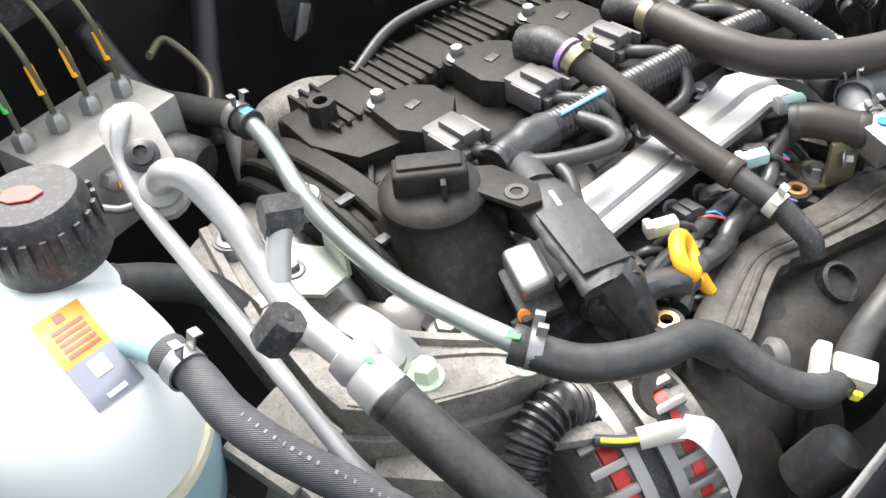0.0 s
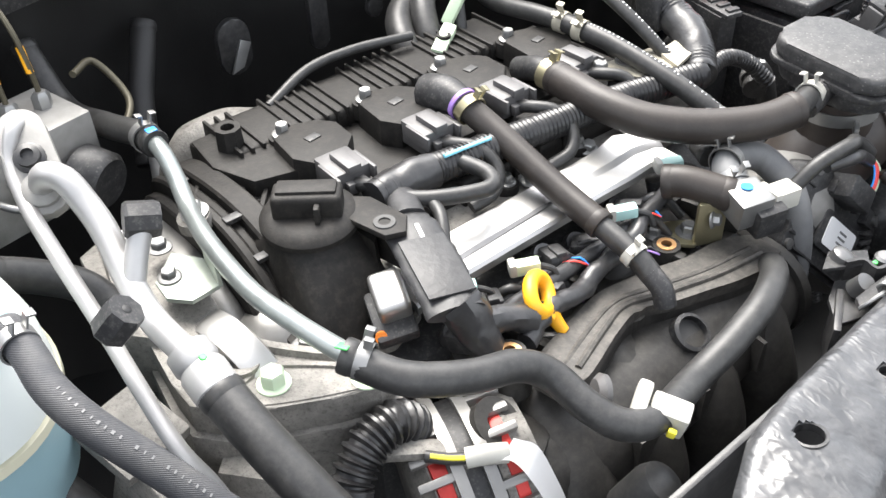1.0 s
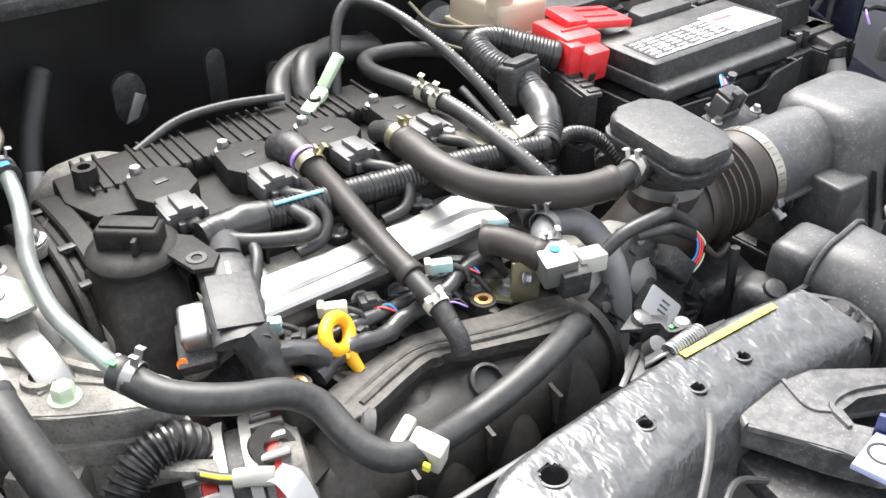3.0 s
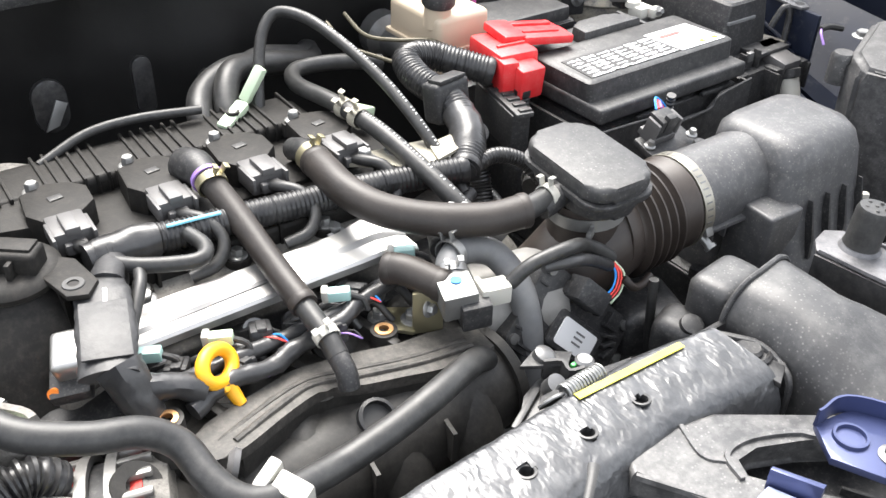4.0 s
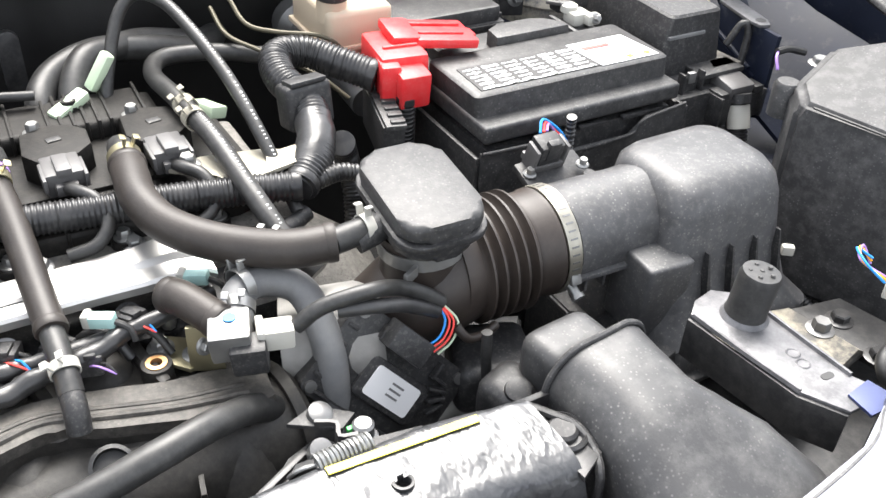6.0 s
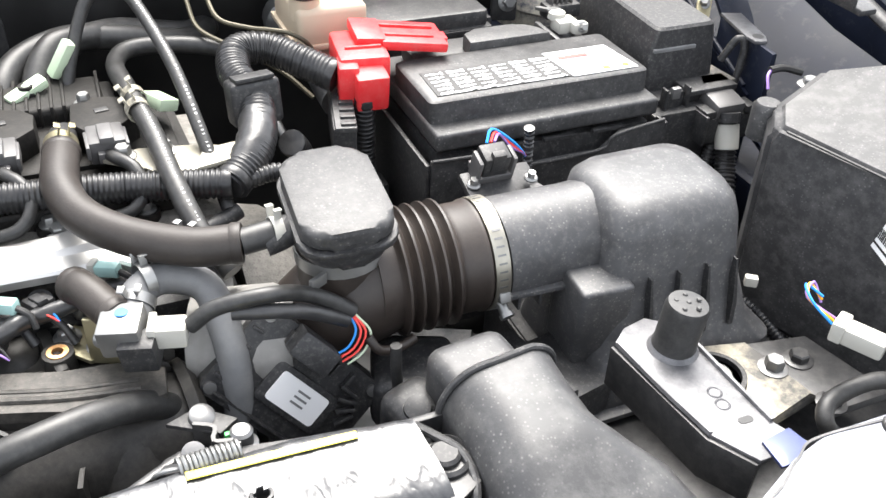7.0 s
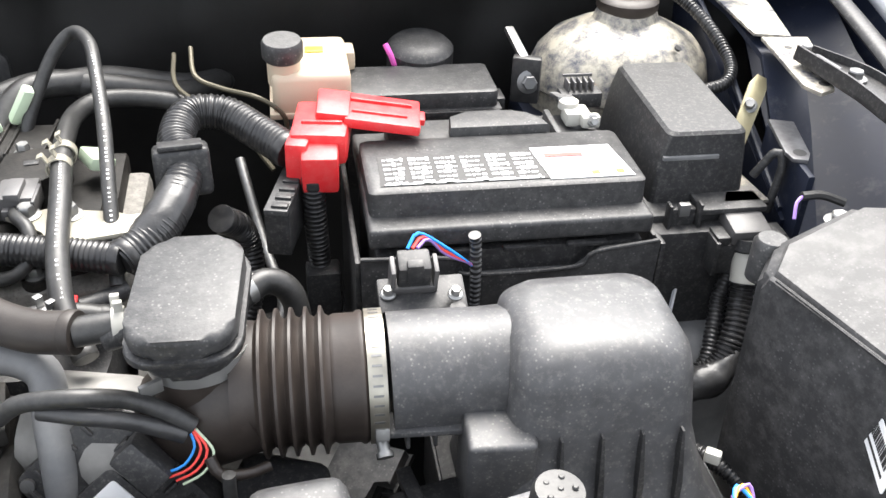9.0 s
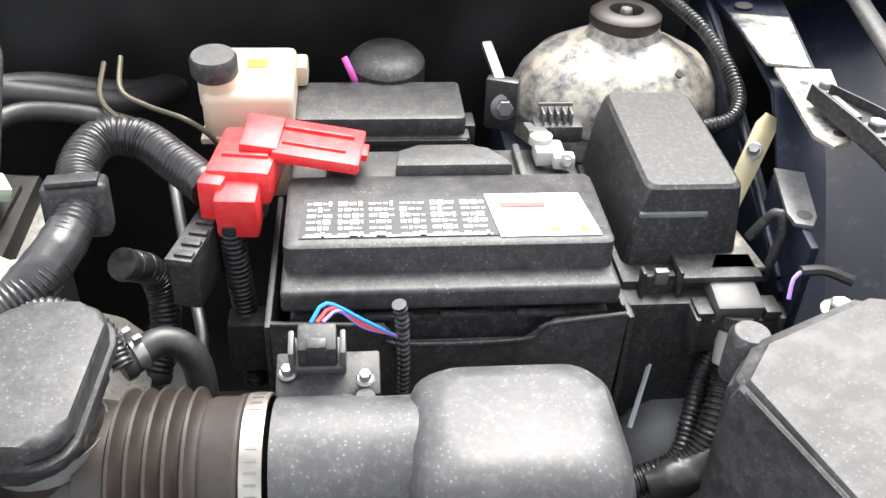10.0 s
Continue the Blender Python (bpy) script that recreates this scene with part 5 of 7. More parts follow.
part("disc", lathe(OC, (-0.05, -0.05, 1), [(0.0, -0.006), (0.032, -0.006), (0.0365, -0.002), (0.0365, 0.002), (0.033, 0.006), (0.024, 0.008), (0.0, 0.009)], 44), COVER, cap)
def grip():
    bm = bmesh.new()
    q = turned(0, 0, 50)
    add_box(bm, OC + Vector((0, 0, 0.014)), (0.023, 0.050, 0.020), 0.004, q, 3)
    add_box(bm, OC + q.to_3x3() @ Vector((0.002, 0.0, 0.0235)), (0.016, 0.043, 0.006), 0.002, q)
    for k in (-1, 1):
        add_box(bm, OC + q.to_3x3() @ Vector((0.013 * k, 0.008 * k, 0.013)), (0.012, 0.004, 0.014), 0.001, q)
    return bm
part("grip", grip(), COVER, cap)

# ---- ignition coils ----
def ignition_coil():
    ob = thing("ignition_coil", (0, 0, 0), "black ignition coil with a grey connector on the valve cover", "ignition coil", "ignition coils in a row")
    part("body", prism([(-0.013, -0.008), (0.010, 0.002), (0.030, -0.004), (0.041, -0.018), (0.040, -0.044), (0.024, -0.060), (-0.006, -0.060), (-0.016, -0.044)], -0.030, 0.002, 0.003), COVER, ob, smooth=25)
    part("ear", lathe((0, 0, -0.018), (0, 0, 1), [(0.013, 0), (0.012, 0.014), (0, 0.014)], 18), COVER, ob)
    part("boot", lathe((0.010, -0.034, -0.044), (0, 0, 1), [(0.029, 0), (0.030, 0.010), (0.026, 0.018), (0, 0.018)], 24), RUBBER, ob)
    add = bmesh.new()
    add_box(add, (0.012, -0.028, 0.0025), (0.012, 0.008, 0.0012), 0.0004, turned(0, 0, 10))
    part("emblem", add, BLACK, ob)
    bolt(ob, (0, 0, -0.003), (0, 0, 1), 0.0058, 0.008)
    conn = part("connector", box((0.010, -0.074, -0.006), (0.031, 0.034, 0.021), 0.003), GREYCONN, ob, "grey plastic connector")
    part("latch", box((0.010, -0.080, 0.006), (0.012, 0.028, 0.007), 0.0015), GREYCONN, conn)
    for sx in (-0.006, 0.026):
        part("rail", box((sx, -0.082, -0.002), (0.003, 0.030, 0.012), 0.001), GREYCONN, conn)
    part("seal", box((0.010, -0.094, -0.008), (0.018, 0.008, 0.010), 0.002), GREYCONN, conn)
    part("lead", tube([(0.010, -0.094, -0.007), (0.016, -0.108, -0.004), (0.026, -0.122, -0.006), (0.030, -0.138, -0.018), (0.018, -0.148, -0.030), (-0.004, -0.146, -0.036)], 0.0055, 10), RUBBER, ob)
    return ob


first = ignition_coil()
first.matrix_basis = pose(-0.540, 0.146, 0.880, 0, 0, -3)
for i in range(1, 4):
    copy_thing(first, pose(-0.540 + 0.0838 * i, 0.146 - 0.001 * i, 0.880, 0, 0, -3 + i))

# ---- bright rail and injector area ----
rl = thing("heat_shield_rail", (-0.41, -0.03, 0.81), "bright bare aluminium rail along the cylinder head", "metal rail")
def rail_section(x, shift=0.0, tilt=0.0, back=-0.011):
    prof = ((back, 0.842 + tilt), (-0.029, 0.841 + tilt / 2), (-0.034, 0.8385), (-0.050, 0.838), (-0.0525, 0.8355), (-0.0525, 0.829), (-0.040, 0.831), (back, 0.835 + tilt))
    return [(x, y + shift, z) for y, z in prof]


part("rail", loft([rail_section(-0.565, -0.003), rail_section(-0.52), rail_section(-0.44), rail_section(-0.37), rail_section(-0.335, -0.001, 0.002), rail_section(-0.308, 0.0, 0.004, -0.008), rail_section(-0.288, -0.004, 0.004, -0.016), rail_section(-0.282, -0.010, 0.003, -0.026)]), BRIGHT, rl, smooth=25)
part("pressed_lens", loft([[(-0.545, -0.040, 0.8384), (-0.42, -0.0365, 0.8398), (-0.40, -0.0345, 0.8400), (-0.42, -0.0335, 0.8412), (-0.545, -0.036, 0.8405)], [(-0.545, -0.039, 0.8376), (-0.42, -0.036, 0.838), (-0.40, -0.0345, 0.839), (-0.42, -0.034, 0.840), (-0.545, -0.0365, 0.839)]]), DULLSTEEL, rl)
for bx in (-0.505, -0.40, -0.33):
    bolt(rl, (bx, 0.0, 0.838), (0, -0.2, 1), 0.006, 0.006)

shelf = thing("intake_flange", (-0.42, -0.08, 0.74), "dusty black plastic intake flange and injector shelf", "intake flange")
part("shelf", prism([(-0.58, -0.05), (-0.27, -0.045), (-0.27, -0.125), (-0.40, -0.125), (-0.47, -0.115), (-0.55, -0.135)], 0.765, 0.785, 0.005), MANIFOLD, shelf)
for i in range(4):
    x = -0.53 + 0.075 * i
    part("runner_boss", lathe((x, -0.075, 0.775), (0, -0.3, 1), [(0.022, 0), (0.020, 0.014), (0.012, 0.020), (0, 0.020)], 20), MANIFOLD, shelf)
    part("injector", lathe((x + 0.01, -0.062, 0.785), (0, 0.35, 1), [(0.008, 0), (0.008, 0.016), (0.011, 0.02), (0.011, 0.034), (0, 0.034)], 14), BLACK, shelf)
    part("ridge", box((x + 0.03, -0.095, 0.792), (0.010, 0.055, 0.016), 0.004, turned(0, 0, 12)), MANIFOLD, shelf)
for i, x in enumerate((-0.50, -0.43, -0.375, -0.325)):
    part("steel_stud", lathe((x, -0.062, 0.80), (0, -0.3, 1), [(0.006, 0), (0.006, 0.01), (0.003, 0.014), (0, 0.014)], 8), STEEL, shelf)

# ---- intake manifold ----
def strip(pts_b, pts_f, z, lift, thick):
    bm = bmesh.new()
    b, _ = curve_points([(x, y, 0) for x, y in pts_b], 0.006)
    n = 60
    B = [b[int(i * (len(b) - 1) / n)] for i in range(n + 1)]
    f, _ = curve_points([(x, y, 0) for x, y in pts_f], 0.006)
    Fp = [f[int(i * (len(f) - 1) / n)] for i in range(n + 1)]
    out = [(p.x, p.y) for p in B] + [(p.x, p.y) for p in Fp[::-1]]
    add_prism(bm, out, z, z + thick, 0.002)
    for v in bm.verts:
        v.co.z += lift * (v.co.x + 0.52)
    return bm
SB = [(-0.535, -0.140), (-0.515, -0.126), (-0.463, -0.113), (-0.434, -0.107), (-0.405, -0.110), (-0.375, -0.115), (-0.345, -0.122), (-0.305, -0.125), (-0.275, -0.138)]
SF = [(-0.532, -0.162), (-0.505, -0.163), (-0.455, -0.146), (-0.424, -0.140), (-0.395, -0.151), (-0.365, -0.159), (-0.335, -0.167), (-0.30, -0.171), (-0.278, -0.166)]
man = thing("intake_manifold", (-0.4, -0.15, 0.6), "black ribbed plastic intake manifold", "intake manifold")
part("strip_web", strip(SB[1:-1], SF[1:-1], 0.755, -0.06, 0.045), MANIFOLD, man)
part("plenum", tube([(-0.575, -0.15, 0.735), (-0.50, -0.155, 0.735), (-0.40, -0.15, 0.735), (-0.31, -0.145, 0.735), (-0.262, -0.14, 0.732)], [0.035, 0.046, 0.05, 0.05, 0.046], 28), MANIFOLD, man)
for i in range(4):
    x = -0.525 + 0.072 * i
    part("runner", tube([(x + 0.012, -0.085, 0.745), (x + 0.008, -0.125, 0.760), (x, -0.160, 0.748), (x - 0.004, -0.182, 0.720), (x - 0.004, -0.192, 0.68), (x, -0.17, 0.62)], [0.026, 0.029, 0.030, 0.030, 0.030, 0.030], 22), MANIFOLD, man)
# strip's lighter colour imitates the light on top of the manifold
part("flange_strip", strip(SB, SF, 0.800, -0.06, 0.010), STRIPLIT, man)
part("strip_ridge", tube([(-0.505, -0.153, 0.8085), (-0.462, -0.138, 0.807), (-0.430, -0.130, 0.8045), (-0.395, -0.140, 0.803), (-0.345, -0.152, 0.800), (-0.295, -0.158, 0.797)], 0.0030, 8), STRIPLIT, man)
part("strip_groove", tube([(-0.515, -0.146, 0.8075), (-0.462, -0.128, 0.8055), (-0.428, -0.122, 0.8035), (-0.395, -0.130, 0.8015), (-0.345, -0.142, 0.7985), (-0.295, -0.147, 0.7955)], 0.0026, 8), STRIPLIT, man)
for x, y, z in ((-0.540, -0.122, 0.826), (-0.346, -0.103, 0.802)):
    part("insert_boss", lathe((x, y, z - 0.035), (0, 0, 1), [(0.016, 0), (0.012, 0.02), (0.0115, 0.035), (0.0075, 0.035)], 18, close=False), MANIFOLD, man)
    part("brass_insert", lathe((x, y, z - 0.004), (0, 0, 1), [(0.0085, 0), (0.008, 0.005), (0.0045, 0.005), (0.0045, 0)], 16, close=False), BRASS, man, "brass threaded insert")
part("hole_ring", lathe((-0.397, -0.170, 0.784), (0, -0.6, 1), [(0.0155, -0.01), (0.0155, 0.002), (0.0125, 0.003), (0.0125, -0.006), (0, -0.006)], 24), BLACK, man)
# black disc that darkens the hole, since its bottom catches light
part("hole_shade_disc", lathe((-0.397, -0.170, 0.784), (0, -0.6, 1), [(0.0122, -0.005), (0.0122, -0.003), (0, -0.003)], 20), INKSHADE, man)
for i in range(3):
    x = -0.489 + 0.072 * i
    part("runner_web", wall([(x + 0.012, -0.150), (x + 0.002, -0.185), (x - 0.002, -0.205)], 0.006, 0.735, 0.030), MANIFOLD, man)
part("end_cap", lathe((-0.268, -0.142, 0.735), (1, 0.1, 0), [(0.050, 0), (0.052, 0.008), (0.044, 0.014), (0, 0.016)], 30), MANIFOLD, man)
part("front_eye", lathe((-0.577, -0.142, 0.795), (0.2, -0.5, 0.8), [(0.018, 0), (0.018, 0.010), (0.008, 0.010), (0.008, 0)], 22, close=False), MANIFOLD, man)
part("eye_web", box((-0.56, -0.15, 0.775), (0.04, 0.04, 0.02), 0.006, turned(20, 10, 30)), MANIFOLD, man)

# ---- hoses over the engine ----
hose("breather_hose", [(-0.315, 0.055, 0.880), (-0.318, 0.030, 0.881), (-0.320, -0.005, 0.880), (-0.309, -0.042, 0.876), (-0.28, -0.076, 0.873), (-0.240, -0.104, 0.873), (-0.205, -0.114, 0.875)], 0.0148, FOAM, "thick brown-black foam-covered breather hose", seg=24)
hose("breather_hose_end", [(-0.207, -0.1135, 0.875), (-0.185, -0.111, 0.876), (-0.168, -0.108, 0.876)], 0.0105, RUBBER, "black rubber end of the breather hose")
hose("breather_stub", [(-0.315, 0.050, 0.880), (-0.313, 0.078, 0.879), (-0.310, 0.105, 0.868)], 0.0115, BLACK, "black breather stub on the valve cover", "pipe stub")
hose_clamp((-0.3145, 0.062, 0.8798), (0.05, 1, 0), 0.0130, (0.3, 0, 1), GOLDZINC, 0.011, label="yellow zinc spring clamp on the breather hose")
hose_clamp((-0.178, -0.110, 0.8762), (1, 0.1, 0), 0.0112, (0, 0.2, 1), WHITE, label="white plastic clamp on the breather hose")
hose("ventilation_hose", [(-0.415, 0.060, 0.889), (-0.411, 0.02, 0.874), (-0.409, -0.04, 0.854), (-0.408, -0.085, 0.843)], 0.0112, FOAM, "brown-black foam-covered crankcase ventilation hose", seg=20)
hose("ventilation_hose_end", [(-0.4085, -0.08, 0.844), (-0.408, -0.118, 0.834), (-0.4085, -0.135, 0.826)], 0.0088, RUBBER, "rubber end of the ventilation hose")
hose("ventilation_elbow", [(-0.4085, -0.128, 0.829), (-0.409, -0.146, 0.820), (-0.410, -0.152, 0.808)], 0.0085, BLACK, "black plastic elbow on the intake manifold", "pipe stub")
hose("ventilation_valve", [(-0.418, 0.105, 0.884), (-0.416, 0.085, 0.890), (-0.4155, 0.058, 0.889)], [0.017, 0.0165, 0.012], BLACK, "black ventilation valve on the valve cover", "valve")
hose_clamp((-0.4155, 0.056, 0.8885), (0.05, 1, 0.35), 0.0125, (0.4, 0, 1), GOLDZINC, label="yellow zinc spring clamp beside a purple ring")
simple("seal_ring", ring((-0.4158, 0.064, 0.8895), (0.05, 1, 0.2), 0.0125, 0.004, 0.0018), PURPLE, "purple seal ring on the ventilation valve", "seal ring")
hose_clamp((-0.408, -0.117, 0.8345), (0, 1, 0.35), 0.0094, (-0.4, 0, 1), WHITE, label="white plastic clamp on the ventilation hose")

hose("coolant_hose", [(-0.655, -0.098, 0.883), (-0.635, -0.130, 0.874), (-0.60, -0.149, 0.865), (-0.567, -0.155, 0.856), (-0.547, -0.166, 0.842), (-0.540, -0.192, 0.829), (-0.528, -0.213, 0.820), (-0.503, -0.220, 0.815), (-0.452, -0.211, 0.805),
                      (-0.408, -0.209, 0.811), (-0.368, -0.204, 0.817), (-0.330, -0.190, 0.812), (-0.297, -0.170, 0.793), (-0.272, -0.152, 0.762), (-0.262, -0.145, 0.735)], 0.0108, RUBBER, "black rubber hose curving across the intake manifold", seg=20)
hose_clamp((-0.6475, -0.108, 0.880), (0.55, -0.8, -0.2), 0.0112, (0.1, 0.3, 1))
simple("green_mark", box((-0.656, -0.101, 0.8930), (0.007, 0.008, 0.0012), 0.0004, turned(0, 15, 30)), GREENPAINT, "green paint mark on the hose end", "paint mark")
wc = thing("hose_clip", (-0.498, -0.219, 0.80), "white plastic clip holding the rubber hose", "hose clip")
part("block", box((-0.497, -0.223, 0.814), (0.016, 0.026, 0.027), 0.003, turned(10, -15, 25)), WHITE, wc)
part("jaw", box((-0.507, -0.208, 0.824), (0.024, 0.010, 0.014), 0.003, turned(10, -15, 25)), WHITE, wc)
part("button", lathe((-0.518, -0.188, 0.822), (-0.8, 0.5, 0.2), [(0.012, 0), (0.013, 0.004), (0.009, 0.008), (0, 0.008)], 18), GREYCONN, wc)
part("yellow_tab", box((-0.506, -0.233, 0.812), (0.004, 0.006, 0.009), 0.002, turned(10, -15, 25)), SEAL, wc, "yellow tab")

# bright metal pipe across the timing cover
mp = thing("metal_water_pipe", (-0.66, 0.05, 0.85), "thin zinc-plated steel water pipe", "pipe")
part("pipe", tube([(-0.638, 0.172, 0.903), (-0.640, 0.150, 0.902), (-0.643, 0.128, 0.892), (-0.650, 0.10, 0.884), (-0.661, 0.050, 0.886), (-0.666, -0.012, 0.885), (-0.661, -0.058, 0.884), (-0.652, -0.102, 0.882)], 0.0068, 16), ZINCPIPE, mp)
part("bracket", prism([(-0.700, 0.062), (-0.676, 0.085), (-0.660, 0.060), (-0.668, 0.030), (-0.690, 0.028), (-0.702, 0.042)], 0.860, 0.864, 0.001), GREENZINC, mp, "dull green zinc bracket")
part("bracket_fold", box((-0.664, 0.046, 0.872), (0.003, 0.034, 0.020), 0.001, turned(0, 0, -12)), GREENZINC, mp)
bolt(mp, (-0.690, 0.060, 0.864), (0, 0, 1), 0.0055, 0.005, DULLSTEEL)
hose("water_hose", [(-0.639, 0.162, 0.903), (-0.640, 0.185, 0.902), (-0.650, 0.23, 0.895), (-0.66, 0.29, 0.89), (-0.665, 0.34, 0.93)], 0.0105, RUBBER, "black water hose at the firewall")
hose_clamp((-0.6395, 0.178, 0.9025), (0.05, 1, 0), 0.0110, (0.2, 0, 1))
simple("blue_mark", box((-0.6385, 0.166, 0.9135), (0.008, 0.007, 0.0012), 0.0004), BLUE, "blue paint mark on the hose end", "paint mark")
hose("heater_hose", [(-0.545, 0.375, 0.90), (-0.562, 0.355, 0.875), (-0.58, 0.335, 0.845), (-0.60, 0.30, 0.80)], 0.012, FELT, "black heater hose on the firewall")
hose("drain_pipe", [(-0.592, 0.29, 0.835), (-0.605, 0.265, 0.79), (-0.62, 0.22, 0.74)], 0.009, PIPE, "pale bare metal pipe behind the engine", "pipe")
simple("exhaust_shield", lathe((-0.555, 0.240, 0.80), (0.1, -0.1, 1), [(0.050, -0.07), (0.052, 0.0), (0.048, 0.03), (0.036, 0.052), (0.016, 0.062), (0, 0.063)], 30, sx=1.25, sy=0.6), CAST, "grey pressed heat shield behind the engine", "heat shield", at=(-0.555, 0.24, 0.8))
for k, z in enumerate((0.0, 0.018)):
    hose("heater_hose", [(-0.352 + 0.03 * k, 0.19, 0.845), (-0.356 + 0.03 * k, 0.215, 0.868), (-0.335 + 0.03 * k, 0.25, 0.88 + z / 2), (-0.29 + 0.02 * k, 0.275, 0.885), (-0.235, 0.285 + 0.02 * k, 0.875), (-0.17, 0.32 + 0.02 * k, 0.85), (-0.13, 0.40, 0.83)], 0.0135, RUBBER, "black heater hose curving behind the valve cover", group="heater hoses")
hose("rear_cable", [(-0.52, 0.20, 0.872), (-0.47, 0.212, 0.885), (-0.42, 0.21, 0.888), (-0.36, 0.20, 0.885)], 0.0045, RUBBER, "thin black cable behind the valve cover", "cable")
gc = thing("loom_clip", (-0.32, 0.19, 0.86), "pale green plastic loom clip", "loom clip")
part("clip", box((-0.335, 0.182, 0.878), (0.040, 0.014, 0.010), 0.003, turned(10, -15, 30)), PALEGREEN, gc)
part("stem", box((-0.300, 0.205, 0.895), (0.010, 0.012, 0.040), 0.003, turned(20, 25, 30)), PALEGREEN, gc)
gc2 = thing("loom_clip", (-0.235, 0.11, 0.86), "pale green plastic loom clip", "loom clip")
part("clip", box((-0.225, 0.125, 0.878), (0.022, 0.03, 0.012), 0.003, turned(0, 20, 30)), PALEGREEN, gc2)

# printed vacuum hoses
HOSE_B = [(-0.13, 0.225, 0.872), (-0.18, 0.238, 0.880), (-0.232, 0.236, 0.884), (-0.253, 0.20, 0.886), (-0.251, 0.135, 0.892), (-0.246, 0.09, 0.891), (-0.241, 0.049, 0.886), (-0.235, -0.016, 0.871), (-0.226, -0.06, 0.852), (-0.21, -0.09, 0.832)]
HOSE_A = [(-0.300, 0.195, 0.868), (-0.290, 0.212, 0.895), (-0.270, 0.236, 0.932), (-0.250, 0.240, 0.950), (-0.232, 0.212, 0.950), (-0.221, 0.165, 0.939), (-0.210, 0.105, 0.917), (-0.203, 0.045, 0.886), (-0.196, -0.017, 0.841)]
hose("vacuum_hose", HOSE_B, 0.0088, RUBBER, "black vacuum hose with pale print")
for cy, cz in ((0.112, 0.8915), (0.088, 0.891)):
    hose_clamp((-0.2475, cy, cz), (0.1, -1, 0), 0.0092, (-0.5, 0, 1), CREAMZINC, 0.010, "cream zinc spring clamp on the vacuum hose")
hose("vacuum_hose", HOSE_A, 0.0060, RUBBER, "thin dusty vacuum hose arching over the engine")
vk = thing("vacuum_joint", (-0.2, -0.07, 0.85), "black vacuum joint with a red tip", "hose joint")
part("joint", tube([(-0.188, -0.016, 0.838), (-0.200, -0.022, 0.836), (-0.222, -0.034, 0.836)], 0.0075, 12), BLACK, vk)
part("red_tip", box((-0.228, -0.037, 0.836), (0.010, 0.022, 0.016), 0.003), RED, vk, "red plastic tip")
def printed(pts, r):
    bm = bmesh.new()
    ps, _ = curve_points(pts, 0.002)
    r3 = random.Random(7)
    i = 3
    while i < len(ps) - 4:
        if r3.random() < 0.72:
            t = (ps[i + 1] - ps[i - 1]).normalized()
            up = Vector((0.15, -0.6, 0.8))
            up = (up - t * up.dot(t)).normalized()
            m = Matrix((t, up.cross(t), up)).transposed().to_4x4()
            add_box(bm, ps[i] + up * (r + 0.0001), (r3.uniform(0.0006, 0.0018), 0.0020, 0.0003), 0, m)
        i += 2
    return bm
simple("hose_print", printed(HOSE_B[5:9], 0.0088), WHITELABEL, "pale printed marks along the vacuum hose", "print")
simple("hose_print", printed(HOSE_A[4:], 0.0060), WHITELABEL, "pale printed marks along the thin vacuum hose", "print")

# looms
hose("engine_loom", [(-0.530, 0.030, 0.872), (-0.49, 0.032, 0.870), (-0.455, 0.029, 0.868), (-0.41, 0.024, 0.868), (-0.355, 0.018, 0.866), (-0.30, 0.014, 0.864), (-0.24, 0.004, 0.862), (-0.19, -0.01, 0.862)], 0.0125, CONDUIT, "black corrugated engine loom lying on the valve cover", "wiring loom", (0.0042, 0.0006))
simple("loom_stripe", tube([(-0.470, 0.025, 0.8815), (-0.445, 0.023, 0.881), (-0.425, 0.021, 0.8805)], 0.0018, 6), CYANINK, "pale blue wire showing in the loom's slit", "wire")
hose("taped_loom", [(-0.535, 0.030, 0.870), (-0.505, 0.032, 0.871), (-0.478, 0.031, 0.869)], 0.0145, TAPE, "tape-wrapped end of the engine loom", "wiring loom", wobble=0.12)
hose("loom_branch", [(-0.455, 0.02, 0.872), (-0.452, -0.006, 0.872), (-0.465, -0.02, 0.872), (-0.50, -0.004, 0.872), (-0.525, 0.018, 0.872)], 0.0065, RUBBER, "black rubber-sleeved loom branch", "wiring loom")
hose("loom_branch", [(-0.505, 0.0, 0.87), (-0.512, -0.02, 0.868), (-0.53, -0.045, 0.855), (-0.545, -0.07, 0.845)], 0.005, RUBBER, "black rubber-sleeved loom branch", "wiring loom")
tp = thing("taped_connector", (-0.55, -0.04, 0.82), "loom connector wrapped in shiny wrinkled tape", "wiring connector")
part("upper", tube([(-0.512, 0.036, 0.868), (-0.522, 0.014, 0.872), (-0.534, -0.010, 0.874)], [0.010, 0.012, 0.0135], 18, flat=0.6, wobble=0.08), GREYTAPE, tp)
part("wrap", tube([(-0.534, -0.008, 0.874), (-0.541, -0.022, 0.873), (-0.551, -0.056, 0.868), (-0.566, -0.098, 0.861)], [0.0150, 0.0200, 0.0215, 0.0205], 26, step=0.0025, flat=0.32, wobble=0.07), GREYTAPE, tp)
part("wrap_fold", box((-0.554, -0.064, 0.8738), (0.034, 0.056, 0.002), 0.0006, turned(8, 4, -17)), GREYTAPE, tp)
# white sliver painted as a highlight on the glossy tape
part("painted_glint", box((-0.547, -0.046, 0.8765), (0.003, 0.045, 0.001), 0.0003, turned(8, 4, -20)), WHITELABEL, tp)
